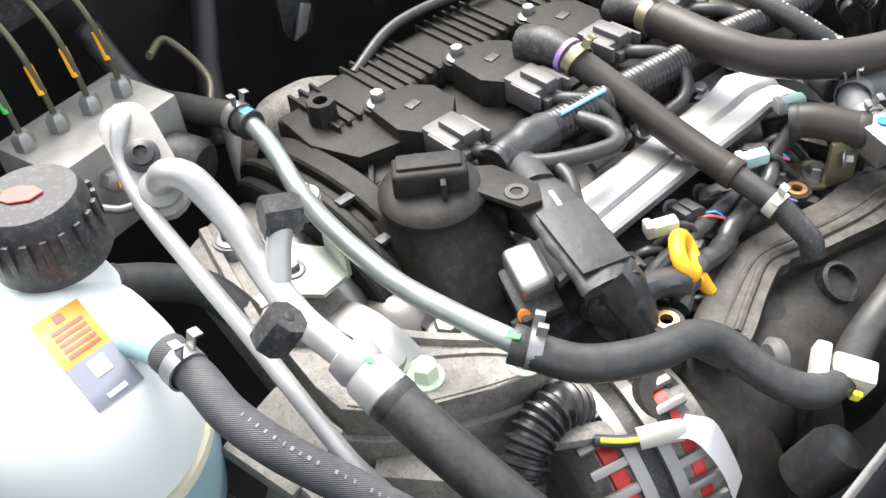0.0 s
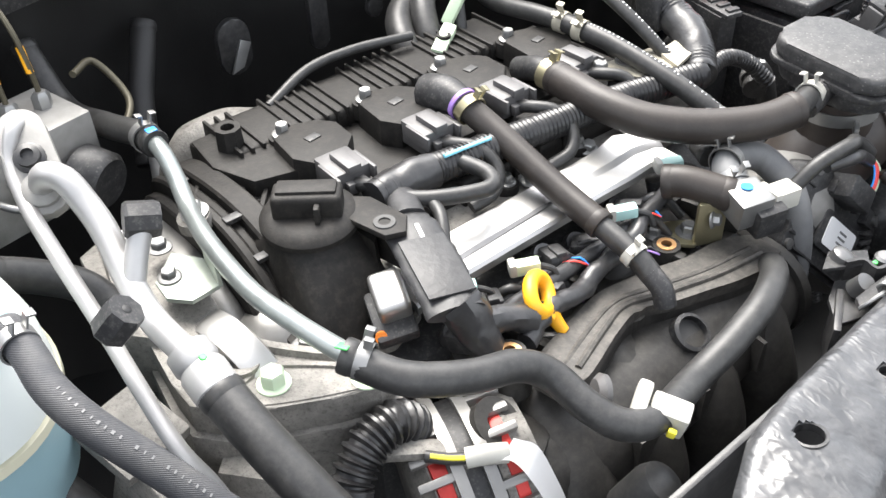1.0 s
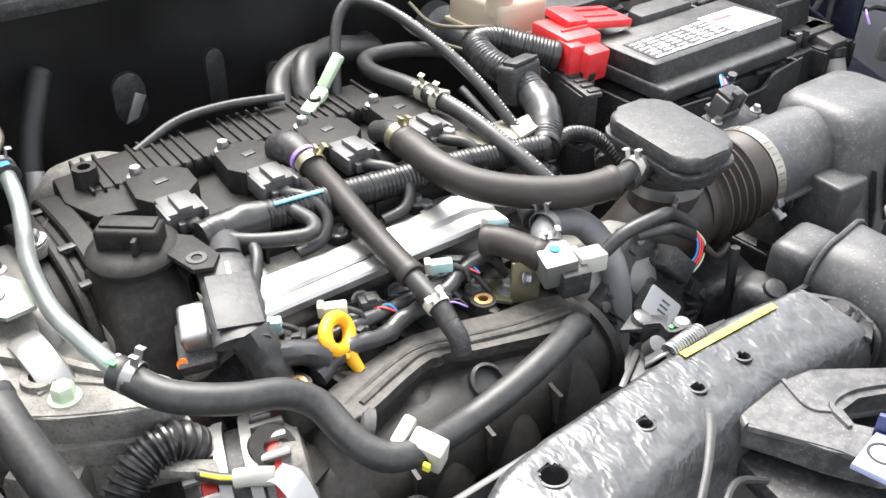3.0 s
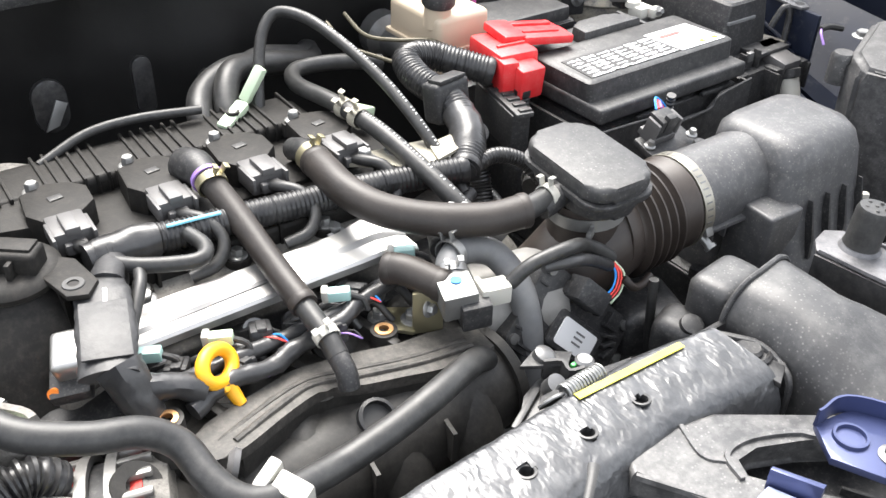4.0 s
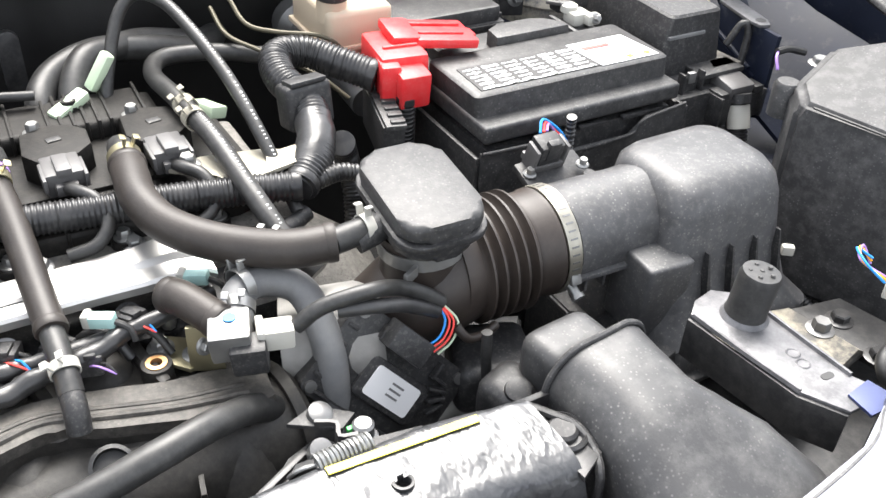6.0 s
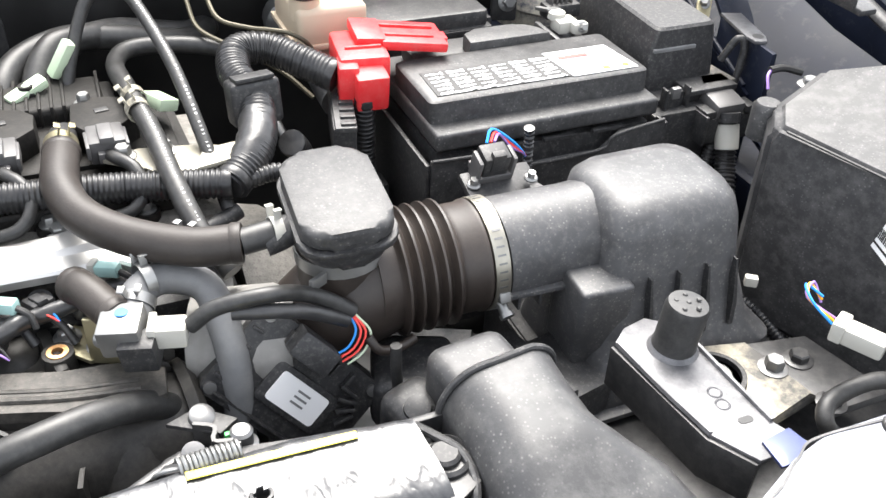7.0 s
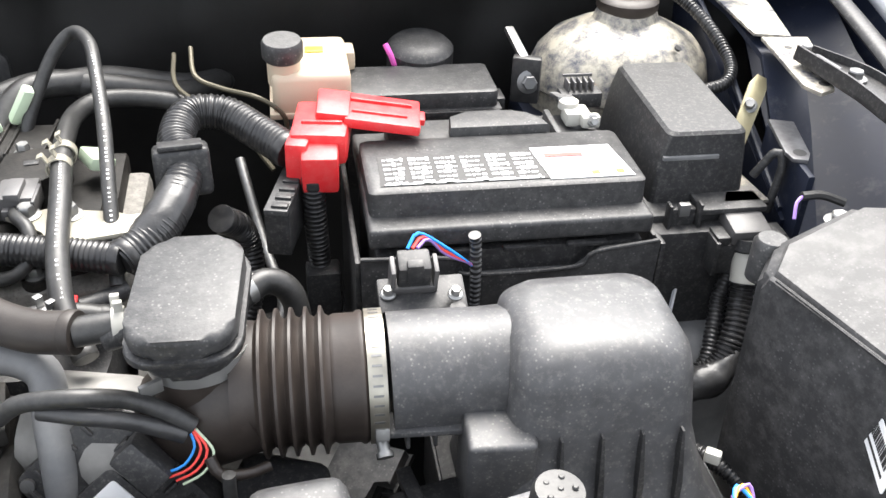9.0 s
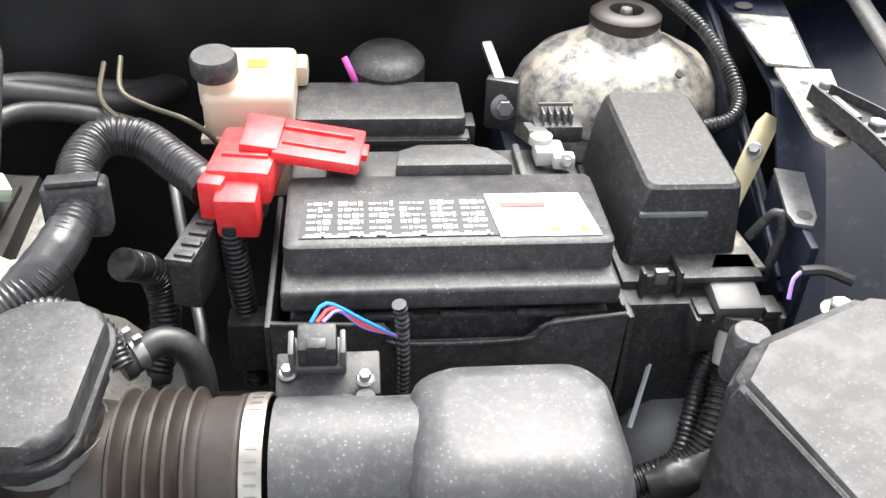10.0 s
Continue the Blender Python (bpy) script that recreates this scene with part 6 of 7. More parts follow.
part("tail", tube([(-0.556, -0.088, 0.858), (-0.553, -0.10, 0.845), (-0.548, -0.11, 0.82), (-0.55, -0.112, 0.79)], [0.018, 0.014, 0.012, 0.01], 14, wobble=0.2), TAPE, tp)
part("tail_loop", tube([(-0.545, -0.10, 0.84), (-0.525, -0.105, 0.836), (-0.508, -0.108, 0.826)], [0.012, 0.010, 0.012], 12, wobble=0.2), TAPE, tp)
sen = thing("cam_sensor", (-0.565, -0.02, 0.79), "bright metal cased sensor with an orange seal", "sensor")
part("case", box((-0.576, -0.038, 0.842), (0.024, 0.034, 0.022), 0.005, turned(18, -8, -24), 3), BRIGHT, sen)
part("frame", box((-0.579, -0.042, 0.828), (0.030, 0.042, 0.012), 0.003, turned(18, -8, -24)), BLACK, sen)
part("orange_seal", lathe((-0.594, -0.050, 0.824), (-0.5, -0.6, 0.4), [(0.0045, 0), (0.0045, 0.005), (0, 0.005)], 14), ORANGE, sen)
hose("injector_loom", [(-0.54, -0.10, 0.83), (-0.50, -0.088, 0.822), (-0.46, -0.085, 0.820), (-0.42, -0.083, 0.818), (-0.37, -0.082, 0.82), (-0.33, -0.078, 0.824), (-0.29, -0.07, 0.826)], 0.0065, TAPE, "tape-wrapped loom among the injectors", "wiring loom", wobble=0.2)
for i, (x, y, z, mt) in enumerate(((-0.374, -0.079, 0.836, AQUA), (-0.527, -0.060, 0.834, AQUA), (-0.475, -0.072, 0.833, PALEGREEN), (-0.300, -0.065, 0.84, AQUA))):
    pg = thing("injector_plug", (x, y, z - 0.01), "pale green injector plug on a short wire", "connector", "injector plugs")
    part("plug", box((x, y, z), (0.020, 0.010, 0.010), 0.002, turned(0, -5, -32)), mt, pg)
    part("nose", box((x - 0.009, y + 0.006, z), (0.006, 0.0115, 0.0115), 0.002, turned(0, -5, -32)), WHITE, pg)
    part("wire", tube([(x + 0.008, y - 0.006, z), (x + 0.016, y - 0.012, z - 0.004), (x + 0.018, y - 0.016, z - 0.014)], 0.0025, 8), RUBBER, pg)
rndw = random.Random(11)
for i in range(9):
    x = -0.53 + 0.028 * i
    pt = Vector((x, -0.062 + rndw.uniform(-0.008, 0.008), 0.81))
    hose("sensor_wire", [pt, pt + Vector((0.01, -0.01, 0.012)), pt + Vector((0.022, -0.016, 0.004)), pt + Vector((0.03, -0.026, -0.01))], rndw.choice((0.002, 0.003, 0.004)), rndw.choice((RUBBER, RUBBER, TAPE)), "thin black wire among the injectors", "wire", group="injector wires")

for i, (x, y, z, a) in enumerate(((-0.545, -0.082, 0.812, 20), (-0.512, -0.072, 0.818, -30), (-0.468, -0.088, 0.812, 15), (-0.440, -0.068, 0.818, -20), (-0.405, -0.070, 0.812, 35), (-0.388, -0.094, 0.815, -15), (-0.352, -0.066, 0.818, 25))):
    ij = thing("injector_connector", (x, y, z - 0.012), "dusty black injector connector under the metal rail", "connector", "injector connectors")
    part("shell", box((x, y, z), (0.018, 0.024, 0.016), 0.003, turned(-15, 0, a)), BLACK, ij)
    part("latch", box((x, y - 0.002, z + 0.009), (0.008, 0.018, 0.004), 0.001, turned(-15, 0, a)), BLACK, ij)
    part("collar", lathe((x, y + 0.01, z - 0.002), (0, 0.6, -0.8), [(0.010, 0), (0.011, 0.006), (0.009, 0.012), (0, 0.012)], 16), DULLSTEEL if i % 2 else BLACK, ij)
    for k, c in enumerate((REDINK, BLUE) if i % 3 == 0 else (PURPLE, INKSHADE)):
        part("wire", tube([(x - 0.003 + 0.006 * k, y - 0.010, z + 0.004), (x + 0.002 + 0.006 * k, y - 0.018, z + 0.008), (x + 0.012, y - 0.024, z + 0.002)], 0.0009, 6), c, ij)
hose("injector_loom", [(-0.52, -0.118, 0.818), (-0.49, -0.108, 0.822), (-0.45, -0.104, 0.815), (-0.42, -0.098, 0.818), (-0.385, -0.096, 0.822), (-0.36, -0.086, 0.826)], 0.0075, TAPE, "tape-wrapped loom between the injectors and the manifold", "wiring loom", wobble=0.25)

# dipstick
dp = thing("dipstick", (-0.5, -0.105, 0.76), "yellow plastic dipstick handle with an open ring", "dipstick")
DM = Matrix.Translation((-0.491, -0.101, 0.834)) @ basis((0.52, -0.66, 0.54), (0.1, 0.1, 1))
def dip_ring():
    bm = bmesh.new()
    pts = [DM @ Vector((0.0165 * math.cos(a), 0.0120 * math.sin(a), 0)) for a in [2 * math.pi * i / 28 for i in range(29)]]
    add_tube(bm, pts, 0.0056, 10)
    return bm
part("ring", dip_ring(), YELLOW, dp)
part("stem", tube([DM @ Vector((0, -0.014, 0)), DM @ Vector((0, -0.024, 0)), DM @ Vector((0, -0.034, 0.001))], [0.0065, 0.0055, 0.0045], 12), YELLOW, dp)
part("cheek", box(DM @ Vector((0, -0.016, 0)), (0.020, 0.006, 0.009), 0.002, DM.to_3x3().to_4x4()), YELLOW, dp)
part("rod", tube([DM @ Vector((0, -0.038, 0)), (-0.497, -0.093, 0.785), (-0.50, -0.09, 0.74)], 0.0032, 8), DULLSTEEL, dp)

# ---- solenoid valve ----
sol = thing("purge_valve", (-0.3, -0.12, 0.79), "zinc-plated purge valve with a white connector on a bracket", "solenoid valve")
part("coil_case", box((-0.298, -0.138, 0.838), (0.030, 0.030, 0.026), 0.003, turned(8, -4, -20)), STEEL, sol)
part("core", box((-0.290, -0.152, 0.828), (0.026, 0.020, 0.026), 0.003, turned(8, -4, -20)), BLACK, sol)
part("blue_dot", lathe((-0.297, -0.135, 0.8515), (0, 0, 1), [(0.005, 0), (0.005, 0.0008), (0, 0.0008)], 16), BLUE, sol, "blue paint dot")
part("connector", box((-0.268, -0.150, 0.837), (0.024, 0.018, 0.017), 0.002, turned(0, 0, -15)), WHITE, sol, "white plastic connector")
part("connector_lip", box((-0.279, -0.146, 0.837), (0.006, 0.022, 0.020), 0.002, turned(0, 0, -15)), WHITE, sol)
part("bracket", prism([(-0.352, -0.086), (-0.332, -0.070), (-0.30, -0.092), (-0.302, -0.112), (-0.325, -0.116)], 0.794, 0.798, 0.001), GOLDZINC, sol, "yellow zinc bracket")
part("bracket_arm", box((-0.312, -0.118, 0.815), (0.026, 0.004, 0.042), 0.001, turned(0, 0, -25)), GOLDZINC, sol)
for p in ((-0.338, -0.084, 0.798), (-0.316, -0.102, 0.798)):
    bolt(sol, p, (0, 0, 1), 0.0068, 0.007)
bolt(sol, (-0.313, -0.120, 0.82), (0.3, -0.9, 0.2), 0.005, 0.005)
hose("purge_hose", [(-0.326, -0.078, 0.842), (-0.318, -0.092, 0.845), (-0.306, -0.114, 0.842), (-0.30, -0.125, 0.84)], 0.0135, FOAM, "short thick black purge hose")
hose("purge_pipe", [(-0.290, -0.125, 0.836), (-0.282, -0.107, 0.844), (-0.262, -0.098, 0.846), (-0.235, -0.108, 0.838), (-0.228, -0.135, 0.818), (-0.226, -0.150, 0.785), (-0.228, -0.158, 0.74), (-0.235, -0.16, 0.70)], 0.0125, GREYHOSE, "grey rubber hose bending down beside the manifold")
hose_clamp((-0.285, -0.114, 0.841), (0.4, 0.8, 0.4), 0.0128, (0, 0, 1))
hose_clamp((-0.276, -0.101, 0.850), (0.9, 0.3, 0), 0.0128, (0, 0.3, 1))
hose("bypass_hose", [(-0.275, -0.085, 0.845), (-0.26, -0.06, 0.845), (-0.235, -0.045, 0.84), (-0.20, -0.04, 0.83)], 0.009, RUBBER, "black bypass hose with a blue mark")
hose_clamp((-0.262, -0.064, 0.845), (0.5, 0.8, 0), 0.0092, (0, 0, 1))
hose_clamp((-0.238, -0.060, 0.848), (0.7, 0.7, 0), 0.0092, (0.2, 0.2, 1))
hose("throttle_loom", [(-0.254, -0.152, 0.840), (-0.235, -0.158, 0.856), (-0.199, -0.164, 0.862), (-0.172, -0.154, 0.848), (-0.150, -0.153, 0.834), (-0.134, -0.154, 0.820)], 0.0062, RUBBER, "black sleeved loom arching to the throttle", "wiring loom")
hose("throttle_loom", [(-0.225, -0.160, 0.850), (-0.199, -0.168, 0.850), (-0.170, -0.162, 0.836), (-0.140, -0.158, 0.816)], 0.0058, TAPE, "taped loom to the throttle", "wiring loom")
for i, c in enumerate((BLUE, REDINK, REDINK, PALEGREEN)):
    hose("throttle_wire", [(-0.137 + 0.0015 * i, -0.155, 0.818), (-0.134 + 0.004 * i, -0.162, 0.808 - 0.002 * i), (-0.142 + 0.004 * i, -0.168, 0.798 - 0.003 * i), (-0.156 + 0.004 * i, -0.170, 0.794 - 0.004 * i)], 0.0010, c, "thin coloured throttle wire", "wire", group="throttle wires", seg=8)

# ---- throttle body ----
tb = thing("throttle_unit", (-0.2, -0.16, 0.68), "throttle unit with a black motor cover and white label", "throttle body")
part("bore", lathe((-0.215, -0.105, 0.772), (1, -0.4, 0.1), [(0.045, -0.03), (0.047, 0.03), (0.040, 0.05), (0.0, 0.05)], 30), FLANGE, tb)
TN = Vector((-0.05, -0.93, 0.36)).normalized()
TX = (Vector((0.63, 0.05, -0.775)) - TN * Vector((0.63, 0.05, -0.775)).dot(TN)).normalized()
TR = Matrix((TX, TN.cross(TX), TN)).transposed().to_4x4()
TM = Matrix.Translation((-0.186, -0.164, 0.765)) @ TR
part("cover", prism(rounded(0.122, 0.084, 0.008), -0.030, 0.0, 0.003, TM), BLACK, tb)
part("cover_rim", wall([(-0.05, -0.036), (0.05, -0.036)], 0.003, 0.0, 0.004), BLACK, tb).matrix_basis = Matrix.Translation(-tb.location) @ TM @ Matrix.Translation(tb.location)
for i in range(4):
    part("edge_fin", box(TM @ Vector((-0.053, -0.024 + 0.015 * i, -0.004)), (0.010, 0.003, 0.012), 0.001, TR), BLACK, tb)
    part("edge_fin", box(TM @ Vector((0.036 + 0.004 * i, 0.024 - 0.007 * i, 0.003)), (0.016, 0.003, 0.008), 0.001, TR @ turned(0, 0, 20 * i)), BLACK, tb)
part("cover_step", prism(rounded(0.062, 0.036, 0.006, 4, 0.006, -0.004), 0.0, 0.004, 0.002, TM), BLACK, tb)
for i in range(5):
    part("fin", box(TM @ Vector((-0.030 + 0.015 * i, 0.031, 0.003)), (0.003, 0.012, 0.008), 0.001, TM.to_3x3().to_4x4()), BLACK, tb)
tl = part("label", prism(rounded(0.046, 0.026, 0.003, 3), 0.0045, 0.0053, 0, TM @ pose(0.006, -0.004, 0)), WHITELABEL, tb, "white data label")
def qr_like():
    bm = bmesh.new()
    m = TM @ pose(0.008, -0.004, 0.0055)
    for j in range(3):
        add_box(bm, m @ Vector((0.0, 0.006 - 0.005 * j, 0)), (0.012, 0.0018, 0.0004), 0, m.to_3x3().to_4x4())
    return bm
part("print_bars", qr_like(), GREYTEXT, tl)
part("socket", box(TM @ Vector((-0.012, 0.034, 0.010)), (0.036, 0.022, 0.024), 0.003, TR), BLACK, tb)
for dx, dy in ((-0.053, -0.035), (0.053, -0.035), (0.053, 0.035), (-0.053, 0.035)):
    part("screw", lathe(TM @ Vector((dx, dy, 0.0)), TM.to_3x3() @ Vector((0, 0, 1)), [(0.005, 0), (0.005, 0.003), (0, 0.0035)], 12), DULLSTEEL, tb)
gb = thing("grey_valve_box", (-0.022, -0.065, 0.60), "flat dark grey control unit deep behind the scoop", "control box")
GX, GY = Vector((0.83, -0.53, 0.11)), Vector((0.51, 0.77, 0.39))
GM = Matrix.Translation((-0.022, -0.065, 0.646)) @ Matrix((GX, GY, GX.cross(GY))).transposed().to_4x4()
part("lid", prism([(-0.030, -0.041), (0.016, -0.041), (0.016, 0.008), (0.032, 0.008), (0.032, 0.041), (-0.030, 0.041)], -0.012, 0.004, 0.002, GM), FRAMEDUST, gb)
part("rim", prism([(-0.033, -0.044), (0.019, -0.044), (0.019, 0.005), (0.035, 0.005), (0.035, 0.044), (-0.033, 0.044)], -0.018, -0.010, 0.002, GM), BLACK, gb)
part("stem", tube([GM @ Vector((-0.005, -0.044, -0.01)), GM @ Vector((-0.005, -0.06, -0.02)), GM @ Vector((-0.004, -0.08, -0.05))], 0.008, 10, (0.004, 0.0007)), CONDUIT, gb)
hose("vacuum_stub", [(-0.111, -0.188, 0.806), (-0.111, -0.190, 0.779), (-0.107, -0.190, 0.74), (-0.10, -0.185, 0.70)], 0.0045, RUBBER, "thin hose below the intake elbow")

# ---- bonnet latch on the support ----
la = thing("bonnet_latch", (-0.27, -0.235, 0.74), "dark steel bonnet latch with a coil spring", "bonnet latch")
part("plate", prism([(-0.312, -0.238), (-0.29, -0.218), (-0.268, -0.210), (-0.24, -0.220), (-0.225, -0.24), (-0.28, -0.25)], 0.780, 0.785, 0.001), BLACKPAINT, la)
part("lever", prism([(-0.285, -0.205), (-0.262, -0.196), (-0.238, -0.216), (-0.252, -0.226)], 0.800, 0.804, 0.001), BLACK, la)
part("pivot", lathe((-0.239, -0.231, 0.788), (0, 0, 1), [(0.011, 0), (0.011, 0.006), (0.008, 0.008), (0.008, 0.018), (0.006, 0.02), (0, 0.02)], 20), DULLSTEEL, la)
part("side_plate", box((-0.30, -0.232, 0.765), (0.05, 0.006, 0.05), 0.002, turned(0, 0, 28)), BLACKPAINT, la)
part("front_plate", prism([(-0.30, -0.246), (-0.292, -0.238), (-0.24, -0.240), (-0.20, -0.246), (-0.205, -0.25), (-0.25, -0.25)], 0.796, 0.801, 0.001), BLACK, la)
part("catch", wall([(-0.268, -0.214), (-0.255, -0.222), (-0.258, -0.234), (-0.246, -0.238)], 0.005, 0.79, 0.018), BLACKPAINT, la)
part("bush", lathe((-0.262, -0.206, 0.80), (0.2, -0.3, 1), [(0.009, 0), (0.009, 0.008), (0.006, 0.010), (0, 0.010)], 20), DULLSTEEL, la)
part("bush", lathe((-0.272, -0.228, 0.79), (0, -0.6, 1), [(0.008, 0), (0.008, 0.014), (0, 0.015)], 18), DULLSTEEL, la)
part("green_tag", box((-0.247, -0.228, 0.802), (0.006, 0.004, 0.005), 0.001), GREENPAINT, la)
def coil_spring(a, b, r, turns, wire):
    a, b = Vector(a), Vector(b)
    m = basis(b - a)
    n = turns * 12
    pts = [a + (b - a) * (i / n) + m.to_3x3() @ Vector((r * math.cos(2 * math.pi * i / 12), r * math.sin(2 * math.pi * i / 12), 0)) for i in range(n + 1)]
    return tube(pts, wire, 6, step=0.0025)
part("spring", coil_spring((-0.284, -0.254, 0.812), (-0.243, -0.252, 0.812), 0.0065, 13, 0.0014), STEEL, la, "bright coil spring")
part("spring_hook", tube([(-0.284, -0.254, 0.812), (-0.292, -0.253, 0.812), (-0.298, -0.250, 0.807), (-0.30, -0.246, 0.80)], 0.0016, 8), STEEL, la)

# ---- loom and hoses by the battery ----
hose("main_loom", [(-0.190, -0.008, 0.860), (-0.168, 0.012, 0.868), (-0.155, 0.035, 0.878), (-0.147, 0.075, 0.889), (-0.155, 0.118, 0.898), (-0.145, 0.152, 0.904), (-0.115, 0.155, 0.902), (-0.085, 0.132, 0.893), (-0.06, 0.11, 0.885)], 0.0155, CONDUIT, "thick black corrugated main loom beside the battery", "wiring loom", (0.0042, 0.0006))
hose("taped_main_loom", [(-0.192, -0.010, 0.860), (-0.172, 0.010, 0.867), (-0.158, 0.03, 0.876), (-0.150, 0.055, 0.884)], [0.012, 0.0165, 0.0175, 0.0165], TAPE, "shiny taped part of the main loom", "wiring loom", wobble=0.1)
bnd = thing("loom_holder", (-0.15, 0.075, 0.86), "black plastic holder clasping the main loom", "loom holder")
part("band", box((-0.148, 0.078, 0.889), (0.046, 0.026, 0.042), 0.006, turned(-10, 0, 8), 3), BLACK, bnd)
part("rib", box((-0.148, 0.078, 0.912), (0.036, 0.018, 0.004), 0.001, turned(-10, 0, 8)), BLACK, bnd)
pb = thing("earth_bracket", (-0.23, 0.02, 0.85), "bright zinc bracket with bolts on the cylinder head", "bracket")
part("plate", prism([(-0.285, 0.045), (-0.255, 0.055), (-0.20, 0.045), (-0.175, 0.03), (-0.185, 0.012), (-0.22, 0.005), (-0.24, -0.004), (-0.252, 0.02)], 0.868, 0.872, 0.001), CREAMZINC, pb)
part("upturned_tab", prism([(-0.215, 0.0), (-0.180, 0.008), (-0.176, 0.034), (-0.205, 0.030)], 0.872, 0.876, 0.001), CREAMZINC, pb)
bolt(pb, (-0.268, 0.045, 0.872), (0, 0, 1), 0.007, 0.008)
bolt(pb, (-0.235, 0.042, 0.872), (0, 0, 1), 0.007, 0.008)
part("post", box((-0.238, 0.03, 0.85), (0.05, 0.02, 0.03), 0.003), DULLSTEEL, pb)
hose("heater_hose_low", [(-0.11, -0.02, 0.82), (-0.085, 0.0, 0.825), (-0.065, 0.0, 0.81), (-0.06, -0.01, 0.77), (-0.065, -0.02, 0.70)], 0.011, RUBBER, "black rubber hose bending down by the battery tray")
hose_clamp((-0.100, -0.010, 0.824), (0.8, 0.6, 0.1), 0.0112, (0, 0, 1))
hose("thin_loom", [(-0.185, -0.01, 0.86), (-0.150, -0.005, 0.862), (-0.12, -0.012, 0.85), (-0.105, -0.03, 0.83)], 0.0075, CONDUIT, "thin black corrugated loom", "wiring loom", (0.004, 0.0006))
hose("thin_loom", [(-0.12, 0.06, 0.85), (-0.105, 0.085, 0.82), (-0.10, 0.075, 0.78), (-0.11, 0.05, 0.74)], 0.012, CONDUIT, "black corrugated loom looping down", "wiring loom", (0.0042, 0.0006))
gbx = thing("gearbox", (-0.1, 0.05, 0.5), "dull grey gearbox casing deep below the hoses", "gearbox")
part("case", box((-0.09, 0.05, 0.55), (0.22, 0.26, 0.13), 0.04, None, 4), DULLSTEEL, gbx)
part("bellhousing", lathe((-0.19, 0.04, 0.66), (1, 0, 0), [(0.13, 0), (0.12, 0.04), (0.09, 0.08), (0, 0.08)], 28), CAST, gbx)
part("selector", box((-0.10, 0.07, 0.70), (0.05, 0.06, 0.03), 0.006, turned(0, 0, 15)), BLACK, gbx)
hose("shift_cable", [(-0.11, 0.22, 0.82), (-0.09, 0.14, 0.77), (-0.075, 0.08, 0.75), (-0.08, 0.04, 0.735)], 0.005, DULLSTEEL, "grey shift cable above the gearbox", "cable")

# ---- timing end ----
tc = thing("timing_cover", (-0.64, 0.08, 0.6), "ribbed black timing cover with a cast rim", "timing cover")
def rounded_plate(x0, x1, shrink):
    """An upright plate along the block's end, arched at the top and rounded down towards the mount."""
    pts, _ = curve_points([(0, 0.212, 0.74), (0, 0.210, 0.835), (0, 0.185, 0.862), (0, 0.12, 0.872), (0, 0.07, 0.868), (0, 0.03, 0.850), (0, 0.002, 0.818), (0, -0.016, 0.778), (0, -0.02, 0.72)], 0.008)
    c = Vector((0, 0.10, 0.74))
    prof = [c + (p - c) * (1 - shrink / max(0.06, (p - c).length)) for p in pts]
    secs = [[(x, p.y, p.z) for p in prof] for x in (x0, x0 + 0.002, x1 - 0.002, x1)]
    for row in (0, 3):
        secs[row] = [(x, c.y + (y - c.y) * 0.985, c.z + (z - c.z) * 0.985) for x, y, z in secs[row]]
    return loft(secs)


part("plate", rounded_plate(-0.620, -0.600, 0.0), COVER, tc, smooth=30)
part("plate", rounded_plate(-0.629, -0.620, 0.008), COVER, tc, smooth=30)
part("plate", rounded_plate(-0.638, -0.629, 0.003), COVER, tc, smooth=30)
part("plate", rounded_plate(-0.650, -0.638, 0.014), COVER, tc, smooth=30)
part("cast_plate", rounded_plate(-0.668, -0.650, 0.030), SMOOTHCAST, tc, "smooth bare cast cover")
part("cast_lobe", lathe((-0.645, 0.016, 0.800), (-0.5, -0.55, 0.6), [(0.034, -0.03), (0.032, 0.0), (0.026, 0.012), (0.014, 0.019), (0, 0.021)], 28), SMOOTHCAST, tc)
for py in (0.165, 0.085, 0.045):
    part("clip_slot", box((-0.622, py, between(py, ((0.0, 0.815), (0.045, 0.856), (0.085, 0.868), (0.2, 0.858)))), (0.020, 0.008, 0.004), 0.001), BLACK, tc)
part("end_wall", box((-0.62, 0.10, 0.72), (0.05, 0.24, 0.2), 0.015), COVER, tc)
bolt(tc, (-0.644, 0.105, 0.872), (-0.2, 0, 1), 0.007, 0.007)
bolt(tc, (-0.678, 0.10, 0.860), (0, 0, 1), 0.006, 0.005, DULLSTEEL)
part("bolt_pad", lathe((-0.644, 0.105, 0.862), (-0.2, 0, 1), [(0.014, 0), (0.013, 0.009), (0, 0.009)], 18), CAST, tc)
part("pulley_rim", lathe((-0.680, 0.000, 0.800), (1, 0.1, 0.1), [(0.02, -0.01), (0.052, -0.01), (0.054, -0.004), (0.054, 0.012), (0.05, 0.014), (0.02, 0.014)], 40, close=False), BRIGHT, tc, "bright machined pulley")
part("neck_bolt", add_bolt(bmesh.new(), (-0.634, -0.020, 0.818), (0, 0, 1), 0.009, 0.008, 1.5), STEEL, tc)
part("neck_boss", lathe((-0.634, -0.020, 0.78), (0, 0, 1), [(0.016, 0), (0.015, 0.038), (0, 0.038)], 20), BLACK, tc)

mt = thing("engine_mount", (-0.68, -0.05, 0.68), "rough cast aluminium engine mount with bolts", "engine mount")
